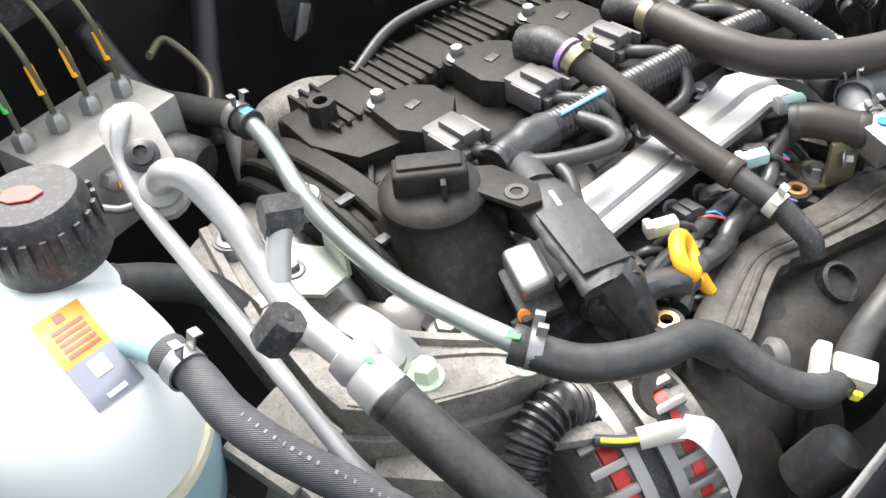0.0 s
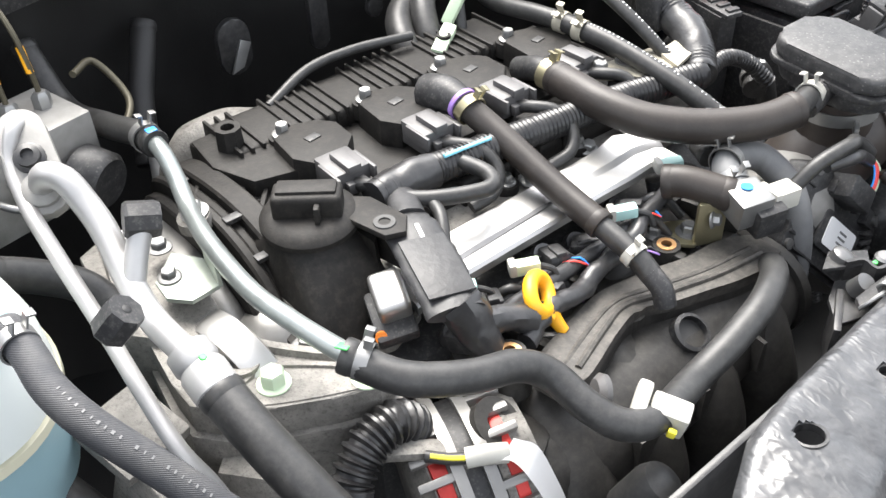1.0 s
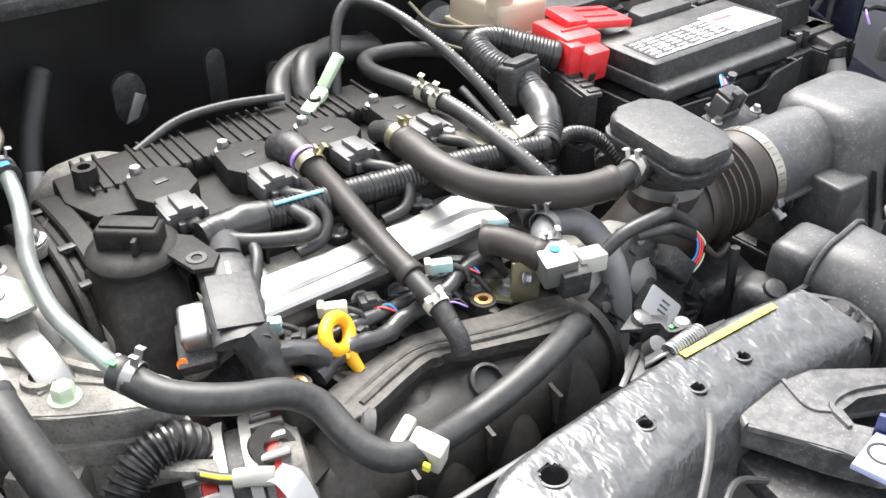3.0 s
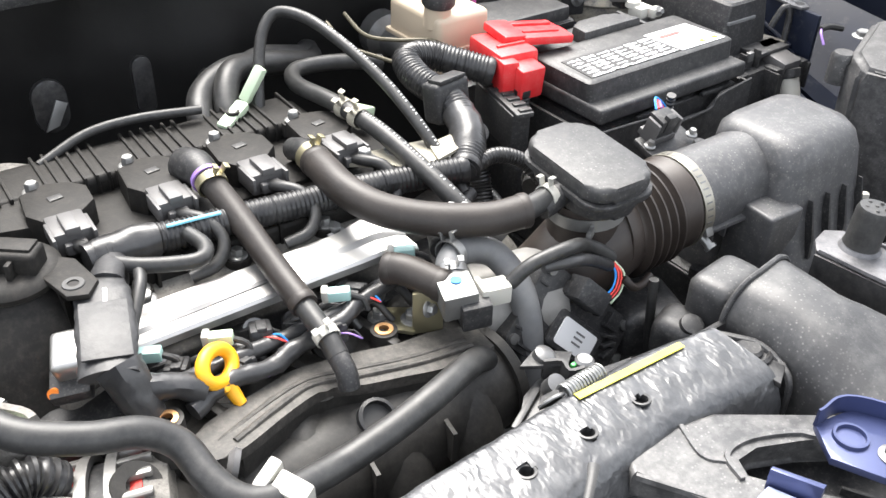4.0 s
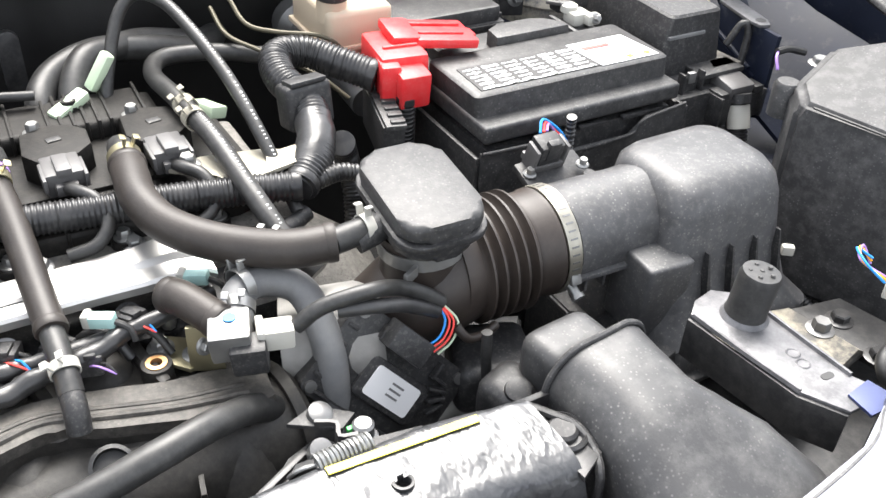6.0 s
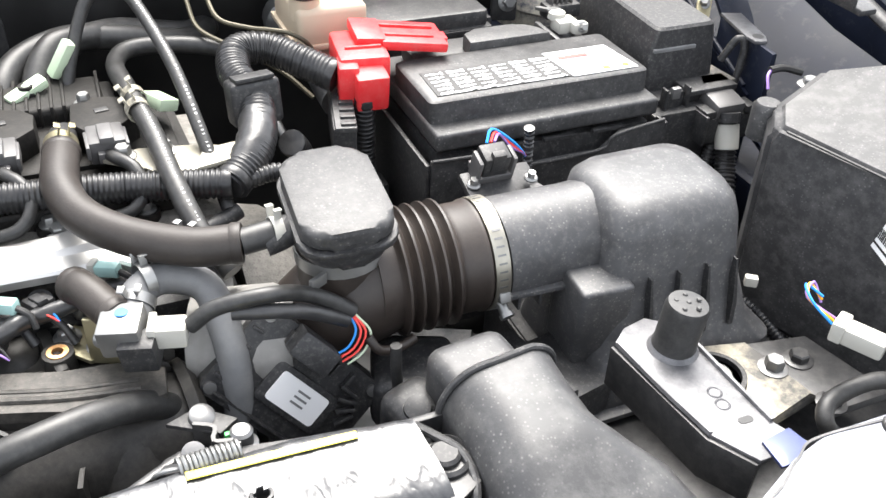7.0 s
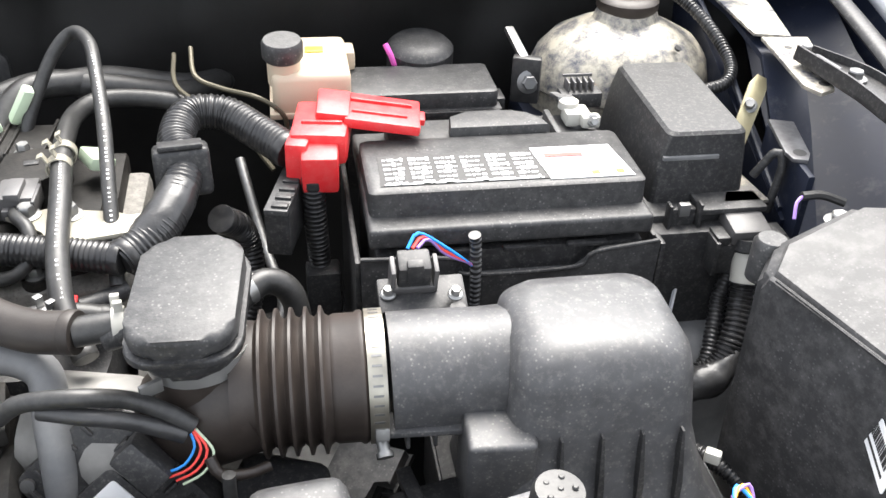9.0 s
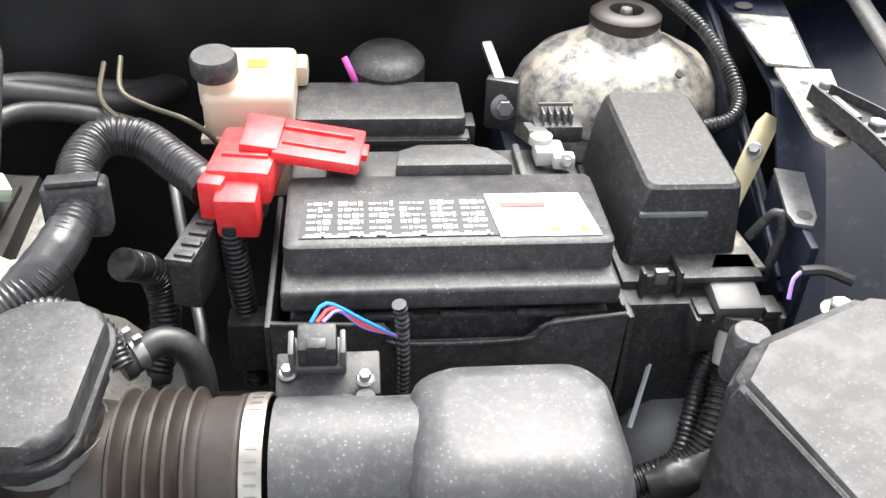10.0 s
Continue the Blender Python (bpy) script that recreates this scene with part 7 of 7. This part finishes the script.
MO = [(-0.686, 0.120), (-0.708, 0.107), (-0.720, 0.057), (-0.729, -0.005), (-0.730, -0.030), (-0.716, -0.048), (-0.690, -0.068), (-0.660, -0.085), (-0.631, -0.098), (-0.614, -0.092), (-0.616, -0.076), (-0.644, -0.044), (-0.664, -0.018), (-0.676, 0.012), (-0.668, 0.050), (-0.664, 0.100)]


def swelled(outline, by):
    c = Vector((sum(x for x, _ in outline), sum(y for _, y in outline))) / len(outline)
    return [tuple(Vector(p) + (Vector(p) - c).normalized() * by) for p in outline]


part("casting", prism(MO, 0.812, 0.838, 0.003, None, 2), CAST, mt, smooth=30)
part("lower_step", prism(swelled(MO, 0.005), 0.765, 0.814, 0.004, None, 2), CAST, mt, smooth=30)
part("upper_rib", wall([(-0.676, 0.006), (-0.668, -0.016), (-0.648, -0.044), (-0.622, -0.074), (-0.617, -0.086)], 0.009, 0.836, 0.007), CAST, mt)
part("pocket_rib", wall([(-0.694, -0.036), (-0.676, -0.034), (-0.660, -0.046), (-0.640, -0.066), (-0.626, -0.088)], 0.006, 0.836, 0.004), CAST, mt)
part("edge_rib", wall([(-0.724, -0.030), (-0.712, -0.046), (-0.688, -0.064), (-0.658, -0.081), (-0.630, -0.094)], 0.006, 0.836, 0.003), CAST, mt)
part("rear_arm", prism([(-0.735, 0.05), (-0.722, 0.15), (-0.69, 0.165), (-0.668, 0.15), (-0.664, 0.08), (-0.672, 0.03), (-0.69, -0.005)], 0.79, 0.846, 0.003), CAST, mt)
part("rear_rib", wall([(-0.728, 0.05), (-0.715, 0.10), (-0.70, 0.155)], 0.010, 0.845, 0.008), CAST, mt)
part("rear_boss", lathe((-0.693, 0.128, 0.845), (0, 0, 1), [(0.016, 0), (0.014, 0.010), (0, 0.010)], 20), CAST, mt)
part("rear_bolt", add_bolt(bmesh.new(), (-0.693, 0.128, 0.855), (0, 0, 1), 0.008, 0.007, 1.5), DULLSTEEL, mt)
part("eye", lathe((-0.687, -0.022, 0.836), (0, 0, 1), [(0.015, 0), (0.0135, 0.007), (0.008, 0.007), (0.007, 0.0)], 24, close=False), CAST, mt)
part("foot", prism([(-0.735, -0.055), (-0.70, -0.02), (-0.66, -0.05), (-0.70, -0.10)], 0.70, 0.80, 0.01), CAST, mt)
part("green_bolt", add_bolt(bmesh.new(), (-0.680, -0.050, 0.838), (0, 0, 1), 0.0085, 0.010, 1.35), PALEGREEN, mt, "green-tinted hex bolt")
part("green_bolt", add_bolt(bmesh.new(), (-0.632, -0.086, 0.838), (0, 0, 1), 0.0085, 0.006, 1.35), PALEGREEN, mt, "green-tinted hex bolt")
part("steel_bolt", add_bolt(bmesh.new(), (-0.712, 0.070, 0.838), (0, 0, 1), 0.008, 0.007, 1.5), DULLSTEEL, mt)
mb = thing("body_mount", (-0.79, -0.05, 0.60), "pale cast body mount below the coolant tank", "engine mount")
part("arm", box((-0.775, -0.03, 0.76), (0.028, 0.05, 0.14), 0.004, turned(18, 8, 10)), CAST, mb)
part("arm", box((-0.752, -0.065, 0.74), (0.020, 0.03, 0.14), 0.004, turned(25, -6, 10)), CAST, mb)
part("cross", box((-0.765, -0.02, 0.832), (0.05, 0.05, 0.012), 0.003, turned(18, 0, 15)), CAST, mb)
part("web", box((-0.745, -0.005, 0.72), (0.03, 0.05, 0.14), 0.006, turned(0, 10, 20)), DULLSTEEL, mb)

# ---- coolant tank ----
ct = thing("coolant_tank", (-0.85, 0.03, 0.75), "translucent white coolant tank with an orange and grey label", "coolant tank")
def tank_body(lo, hi):
    secs = []
    for z, s in ((0.79, 0.80), (0.81, 0.93), (0.84, 0.99), (0.867, 1.0), (0.870, 1.035), (0.8765, 1.035), (0.8775, 1.0), (0.88, 1.0), (0.905, 0.97), (0.925, 0.88), (0.940, 0.74), (0.952, 0.52), (0.958, 0.33)):
        if z < lo or z > hi:
            continue
        secs.append([(-0.848 + 0.068 * s * math.cos(a), 0.045 + 0.082 * s * math.sin(a), z) for a in [2 * math.pi * i / 44 for i in range(44)]])
    return loft(secs)
tank = part("tank", tank_body(0.876, 0.96), TANK, ct)
part("lower_tank", tank_body(0.78, 0.868), LIQUID, ct, "coolant showing blue-green through the wall")
part("seam", tank_body(0.866, 0.878), TANKSEAM, ct, "yellowish welded seam")
part("neck", lathe((-0.818, 0.072, 0.93), (0, 0, 1), [(0.030, 0), (0.024, 0.02), (0.024, 0.04), (0, 0.04)], 28), TANK, ct)
TC = Vector((-0.812, 0.070, 0.958))
def knurled():
    prof = [(0.028, 0), (0.030, 0.003), (0.030, 0.014), (0.0275, 0.024), (0.0265, 0.036), (0.024, 0.040), (0.0, 0.0395)]
    bm = lathe(TC, (0, 0, 1), prof, 40)
    return bm
cpp = part("cap", knurled(), BLACK, ct, "black pressure cap")
for i in range(20):
    ga = 2 * math.pi * i / 20
    part("grip_rib", box(TC + Vector((0.0285 * math.cos(ga), 0.0285 * math.sin(ga), 0.018)), (0.003, 0.004, 0.026), 0.001, turned(0, 0, math.degrees(ga))), BLACK, cpp)
part("red_symbol", prism([(-0.010, -0.004), (-0.004, -0.007), (0.006, -0.006), (0.011, 0.0), (0.005, 0.005), (-0.003, 0.006), (-0.009, 0.003)], 0, 0.0008, 0, Matrix.Translation(TC + Vector((-0.002, 0.002, 0.0402))) @ turned(0, 0, -42)), REDINK, cpp, "red warning symbol")
part("port", tube([(-0.815, 0.015, 0.935), (-0.810, -0.005, 0.945), (-0.806, -0.03, 0.949)], [0.010, 0.0085, 0.0085], 14), TEAL, ct, "teal-stained hose port")
part("stain", lathe((-0.818, 0.022, 0.934), (0.3, -0.5, 0.8), [(0.013, -0.002), (0.011, 0.003), (0, 0.005)], 20), TEAL, ct)
LABEL_QUAD = ((-0.843, 0.045), (-0.818, 0.046), (-0.821, -0.027), (-0.846, -0.029))


def on_tank(v0, v1, u0=0.0, u1=1.0, n=10, lift=0.0006):
    """A thin sheet laid on the tank's shoulder, within the label's outline."""
    a, b, c, d = [Vector((x, y, 0.945)) for x, y in LABEL_QUAD]
    way = Vector((0.065, 0.34, -0.315)).normalized()
    bm = bmesh.new()
    g = []
    for i in range(n + 1):
        row = []
        for j in range(n + 1):
            u, v = u0 + (u1 - u0) * j / n, v0 + (v1 - v0) * i / n
            p = a.lerp(b, u).lerp(d.lerp(c, u), v)
            hit, q, nrm, _ = tank.ray_cast(p - way * 0.2 - ct.location, way)
            row.append(bm.verts.new((q + nrm * lift if hit else p - ct.location) + ct.location))
        g.append(row)
    for i in range(n):
        for j in range(n):
            bm.faces.new((g[i][j], g[i][j + 1], g[i + 1][j + 1], g[i + 1][j]))
    return bm


lb = part("orange_label", on_tank(0.0, 0.52), ORANGE, ct, "orange half of the warning label")
lg = part("grey_label", on_tank(0.52, 1.0), GREYLABEL, ct, "dark grey half of the warning label")
for k in range(5):
    part("print_line", on_tank(0.17 + 0.065 * k, 0.205 + 0.065 * k, 0.2, 0.85, 4, 0.0010), REDINK, lb)
part("warning_mark", on_tank(0.04, 0.12, 0.4, 0.6, 3, 0.0010), REDINK, lb)
part("white_symbol", on_tank(0.57, 0.74, 0.36, 0.70, 4, 0.0010), WHITELABEL, lg)
part("white_print", on_tank(0.90, 0.95, 0.3, 0.7, 3, 0.0010), WHITELABEL, lg)
hose("tank_hose", [(-0.8065, -0.022, 0.949), (-0.804, -0.045, 0.945), (-0.804, -0.068, 0.938), (-0.797, -0.093, 0.928), (-0.782, -0.12, 0.910), (-0.765, -0.145, 0.886), (-0.745, -0.175, 0.86)], 0.0092, BRAID, "woven black coolant hose with pale print", seg=20)
hose_clamp((-0.8055, -0.036, 0.947), (0.03, -1, -0.1), 0.0095, (0.3, 0, 1))
simple("hose_print", printed([(-0.804, -0.068, 0.938), (-0.797, -0.093, 0.928), (-0.782, -0.12, 0.910), (-0.765, -0.145, 0.886)], 0.0093), GREYTEXT, "pale printed marks along the woven hose", "print")
hose("lower_tank_hose", [(-0.835, 0.04, 0.80), (-0.826, 0.018, 0.805), (-0.815, -0.005, 0.802), (-0.80, -0.04, 0.78)], 0.014, RUBBER, "black rubber hose under the coolant tank")
hose_clamp((-0.823, 0.012, 0.805), (0.4, -0.9, 0), 0.0143, (0.2, 0, 1))

# ---- air conditioning lines ----
ac = thing("suction_pipe", (-0.735, 0.05, 0.85), "thick bare aluminium air conditioning pipe", "pipe")
part("pipe", tube([(-0.741, 0.092, 0.948), (-0.740, 0.080, 0.962), (-0.733, 0.068, 0.962), (-0.729, 0.053, 0.949), (-0.728, 0.036, 0.937), (-0.731, 0.010, 0.922), (-0.733, -0.020, 0.909), (-0.728, -0.050, 0.897)], 0.0085, 20), PIPE, ac)
part("ferrule", lathe((-0.727, -0.046, 0.899), (0.03, -0.85, -0.36), [(0.009, 0), (0.0135, 0.002), (0.014, 0.012), (0.0125, 0.015), (0.0142, 0.018), (0.0142, 0.033), (0.0125, 0.035)], 26), PIPE, ac)
part("green_dot", lathe((-0.7255, -0.066, 0.9055), (0.1, -0.3, 1), [(0.0025, 0), (0.002, 0.0008), (0, 0.0008)], 10), GREENPAINT, ac)
hose("suction_hose", [(-0.7255, -0.076, 0.886), (-0.7215, -0.11, 0.872), (-0.714, -0.15, 0.852), (-0.70, -0.20, 0.82), (-0.685, -0.25, 0.78)], 0.0135, RUBBER, "black rubber air conditioning hose")
al = thing("liquid_pipe", (-0.75, 0.05, 0.85), "thin bare aluminium air conditioning pipe", "pipe")
part("pipe", tube([(-0.730, 0.136, 0.962), (-0.732, 0.130, 0.974), (-0.740, 0.124, 0.974), (-0.749, 0.115, 0.958), (-0.754, 0.090, 0.942), (-0.756, 0.048, 0.926), (-0.756, 0.0, 0.902), (-0.757, -0.04, 0.882), (-0.756, -0.075, 0.860), (-0.748, -0.090, 0.835), (-0.74, -0.10, 0.80)], 0.0052, 14), PIPE, al)
fl = thing("pipe_flange", (-0.735, 0.10, 0.90), "bare aluminium flange block of the air conditioning pipes", "pipe flange")
FM = Matrix.Translation((-0.738, 0.108, 0.956)) @ basis((-0.25, -0.55, 0.8), (0.2, 0.9, 0.3))
part("plate", prism(rounded(0.031, 0.074, 0.015, 8), -0.005, 0.005, 0.0015, FM), FLANGE, fl)
part("screw", lathe(FM @ Vector((0, 0.002, 0.005)), FM.to_3x3() @ Vector((0, 0, 1)), [(0.010, 0), (0.010, 0.002), (0.0075, 0.003), (0.0075, 0.007), (0.004, 0.008), (0.004, 0.005), (0, 0.005)], 18), BLACKPAINT, fl)
part("collar", lathe(FM @ Vector((0, -0.020, 0.004)), FM.to_3x3() @ Vector((0, 0, 1)), [(0.0125, 0), (0.012, 0.004), (0.009, 0.006), (0, 0.006)], 24), FLANGE, fl)
def port_cap(at, axis):
    ob = thing("service_cap", at, "black octagonal service port cap on the pipe", "port cap", "service port caps")
    part("cap", lathe(at, axis, [(0.010, -0.013), (0.0115, -0.011), (0.0115, 0.005), (0.0105, 0.008), (0.0, 0.008)], 8), BLACK, ob, smooth=20)
    part("dimple", lathe(Vector(at) + Vector(axis).normalized() * 0.0082, axis, [(0.003, 0), (0.002, 0.0006), (0, 0.0006)], 8), INKSHADE, ob)
    return ob
port_cap((-0.7545, -0.038, 0.934), (0.55, -0.35, 0.75))
port_cap((-0.7085, 0.016, 0.948), (0.6, -0.2, -0.15))
hose("port_stub", [(-0.732, 0.0, 0.918), (-0.72, 0.010, 0.936), (-0.712, 0.014, 0.946)], 0.007, PIPE, "short aluminium service port", "pipe stub")

# ---- brake modulator ----
ab = thing("brake_modulator", (-0.72, 0.25, 0.80), "bare aluminium brake modulator with steel lines", "brake modulator")
AM = pose(-0.722, 0.238, 0.885, 0, 0, 12)
part("block", box(AM @ Vector((0, 0, 0)), (0.105, 0.07, 0.07), 0.002, AM.to_3x3().to_4x4()), FLANGE, ab)
part("motor", lathe(AM @ Vector((0.03, -0.035, -0.01)), AM.to_3x3() @ Vector((0.3, -1, -0.2)), [(0.024, 0), (0.024, 0.022), (0.020, 0.027), (0.0, 0.028)], 28), BLACK, ab)
for i in range(4):
    x = -0.042 + 0.026 * i
    p = AM @ Vector((x, 0.01 - 0.003 * i, 0.035))
    part("nut", lathe(p, (0, 0, 1), [(0.0075, 0), (0.0075, 0.010), (0.005, 0.013), (0, 0.013)], 6), STEEL, ab)
    part("brake_line", tube([p + Vector((0, 0, 0.01)), p + Vector((-0.001, 0.003, 0.04)), p + Vector((-0.003, 0.012, 0.065)), p + Vector((-0.004, 0.05, 0.085))], 0.0022, 8), OLIVE, ab)
    part("yellow_sleeve", tube([p + Vector((-0.001, 0.002, 0.028)), p + Vector((-0.0015, 0.006, 0.048))], 0.0030, 8), YELLOW if i else GREENPAINT, ab, "yellow sleeve")
part("side_fitting", lathe(AM @ Vector((-0.02, -0.035, 0.01)), (0.2, -1, 0.1), [(0.008, 0), (0.008, 0.010), (0.005, 0.012), (0, 0.012)], 6), STEEL, ab)
part("side_sleeve", tube([AM @ Vector((-0.02, -0.045, 0.01)), AM @ Vector((-0.005, -0.055, 0.006))], 0.0045, 8), YELLOW, ab)
hose("brake_pipe", [(-0.655, 0.26, 0.93), (-0.63, 0.28, 0.925), (-0.62, 0.25, 0.90), (-0.64, 0.22, 0.89)], 0.003, OLIVE, "thin brake pipe beside the modulator", "pipe")
hose("brake_pipe", [(-0.76, 0.20, 0.89), (-0.74, 0.175, 0.885), (-0.715, 0.175, 0.89), (-0.71, 0.19, 0.90)], 0.003, DULLSTEEL, "thin brake pipe beside the modulator", "pipe")
hose("tank_side_hose", [(-0.79, 0.10, 0.90), (-0.76, 0.10, 0.88), (-0.735, 0.09, 0.86), (-0.72, 0.06, 0.83)], 0.012, RUBBER, "black hose with a blue clip below the pipes")

# ---- alternator ----
at = thing("alternator", (-0.58, -0.15, 0.62), "alternator with slotted aluminium case and copper windings", "alternator")
AA = Vector((0.93, -0.34, 0.12)).normalized()
AO = Vector((-0.622, -0.120, 0.735))
part("front_case", lathe(AO, AA, [(0.020, -0.008), (0.045, -0.006), (0.058, 0.006), (0.060, 0.022)], 36), CAST, at)
part("stator", lathe(AO + AA * 0.020, AA, [(0.0585, 0), (0.0585, 0.032)], 36), BLACK, at)
part("rear_case", lathe(AO + AA * 0.050, AA, [(0.060, 0), (0.060, 0.018), (0.054, 0.030), (0.03, 0.034), (0, 0.034)], 36), CAST, at)
part("winding", lathe(AO + AA * 0.004, AA, [(0.050, 0), (0.0605, 0.004), (0.0605, 0.014), (0.055, 0.017)], 36), COPPER, at, "red copper winding")
part("winding", lathe(AO + AA * 0.053, AA, [(0.056, 0), (0.0606, 0.003), (0.0606, 0.011), (0.055, 0.014)], 36), COPPER, at, "red copper winding")
def cage(c, n):
    m = Matrix.Translation(c) @ basis(AA)
    for i in range(n):
        a = 2 * math.pi * i / n
        q = m @ Matrix.Rotation(a, 4, "Z")
        part("slot_bar", box(q @ Vector((0.0625, 0, 0.0)), (0.006, 0.0062, 0.028), 0.002, q.to_3x3().to_4x4()), SMOOTHCAST, at)
cage(AO + AA * 0.010, 24)
cage(AO + AA * 0.058, 24)
part("band", ring(AO + AA * 0.024, AA, 0.0605, 0.008, 0.006, 40), SMOOTHCAST, at)
part("band", ring(AO + AA * 0.044, AA, 0.0605, 0.008, 0.006, 40), SMOOTHCAST, at)
part("earth_lug", box((-0.630, -0.128, 0.802), (0.040, 0.013, 0.008), 0.003, turned(0, 10, -30)), CAST, at)
hose("alternator_cable", [(-0.628, -0.136, 0.802), (-0.618, -0.147, 0.801), (-0.608, -0.155, 0.801), (-0.600, -0.161, 0.801)], 0.004, RUBBER, "black cable with a yellow stripe", "cable")
simple("cable_stripe", tube([(-0.627, -0.140, 0.805), (-0.618, -0.1495, 0.804), (-0.608, -0.158, 0.804)], 0.0016, 6), SEAL, "yellow stripe along the alternator cable", "wire")
tg = thing("cable_tag", (-0.56, -0.17, 0.80), "white paper tag folded over the alternator", "tag")
part("sleeve", tube([(-0.609, -0.154, 0.801), (-0.598, -0.162, 0.803), (-0.587, -0.169, 0.802)], 0.0068, 12), WHITE, tg)
def tag_sheet():
    bm = bmesh.new()
    secs = []
    for i in range(13):
        u = i / 12
        x, y, z = -0.588 + 0.016 * u, -0.168 - 0.036 * u, 0.803 + 0.008 * math.sin(u * 3) - 0.05 * u * u
        secs.append((bm.verts.new((x - 0.008, y - 0.003, z + 0.0015 * math.sin(9 * u))), bm.verts.new((x + 0.010, y + 0.003, z + 0.002 - 0.0015 * math.sin(11 * u)))))
    for a, b in zip(secs, secs[1:]):
        bm.faces.new((a[0], a[1], b[1], b[0]))
    bmesh.ops.solidify(bm, geom=bm.faces[:], thickness=0.0006)
    return bm
part("sheet", tag_sheet(), WHITELABEL, tg)
el = hose("loom_elbow", [(-0.680, -0.125, 0.79), (-0.672, -0.118, 0.80), (-0.655, -0.112, 0.812), (-0.632, -0.110, 0.815), (-0.615, -0.112, 0.80)], 0.0135, CONDUIT, "thick black corrugated loom elbow above the alternator", "wiring loom", (0.006, 0.0016))
hose("lower_loom", [(-0.72, -0.16, 0.76), (-0.70, -0.155, 0.765), (-0.68, -0.15, 0.765), (-0.66, -0.155, 0.755)], 0.015, CONDUIT, "black corrugated loom below the hoses", "wiring loom", (0.006, 0.0014))
simple("rubber_elbow", lathe((-0.515, -0.235, 0.765), (0.4, -0.4, 0.9), [(0.018, -0.03), (0.019, 0.0), (0.016, 0.009), (0.008, 0.013), (0, 0.014)], 20), RUBBER, "black rubber cap beside the alternator", "rubber cap", at=(-0.515, -0.235, 0.75))
st2 = thing("bonnet_buffer", (-0.47, -0.35, 0.76), "black rubber bonnet buffer with dimples", "rubber buffer")
bmy = lathe((-0.475, -0.345, 0.78), (0, 0, 1), [(0.020, 0), (0.019, 0.02), (0.016, 0.026), (0, 0.027)], 26)
part("buffer", dimple_top(bmy, (-0.475, -0.345), 0.018, 0.806), RUBBER, st2)

# ---- deep fill beside the battery ----
fan = thing("washer_neck", (0.29, -0.01, 0.60), "pale grey plastic washer bottle deep beside the air box", "washer bottle")
part("bottle", lathe((0.305, 0.005, 0.60), (0, 0, 1), [(0.05, 0), (0.05, 0.10), (0.035, 0.13), (0.018, 0.14), (0, 0.14)], 26), GREYHOSE, fan)
part("blue_edge", tube([(0.262, -0.02, 0.74), (0.285, 0.02, 0.79)], 0.0022, 6), SILVERPAINT, fan)
hose("low_loom", [(0.235, -0.10, 0.70), (0.262, -0.12, 0.705), (0.285, -0.15, 0.70), (0.30, -0.19, 0.68)], 0.007, CONDUIT, "black corrugated loom below the air box", "wiring loom", (0.004, 0.0006))
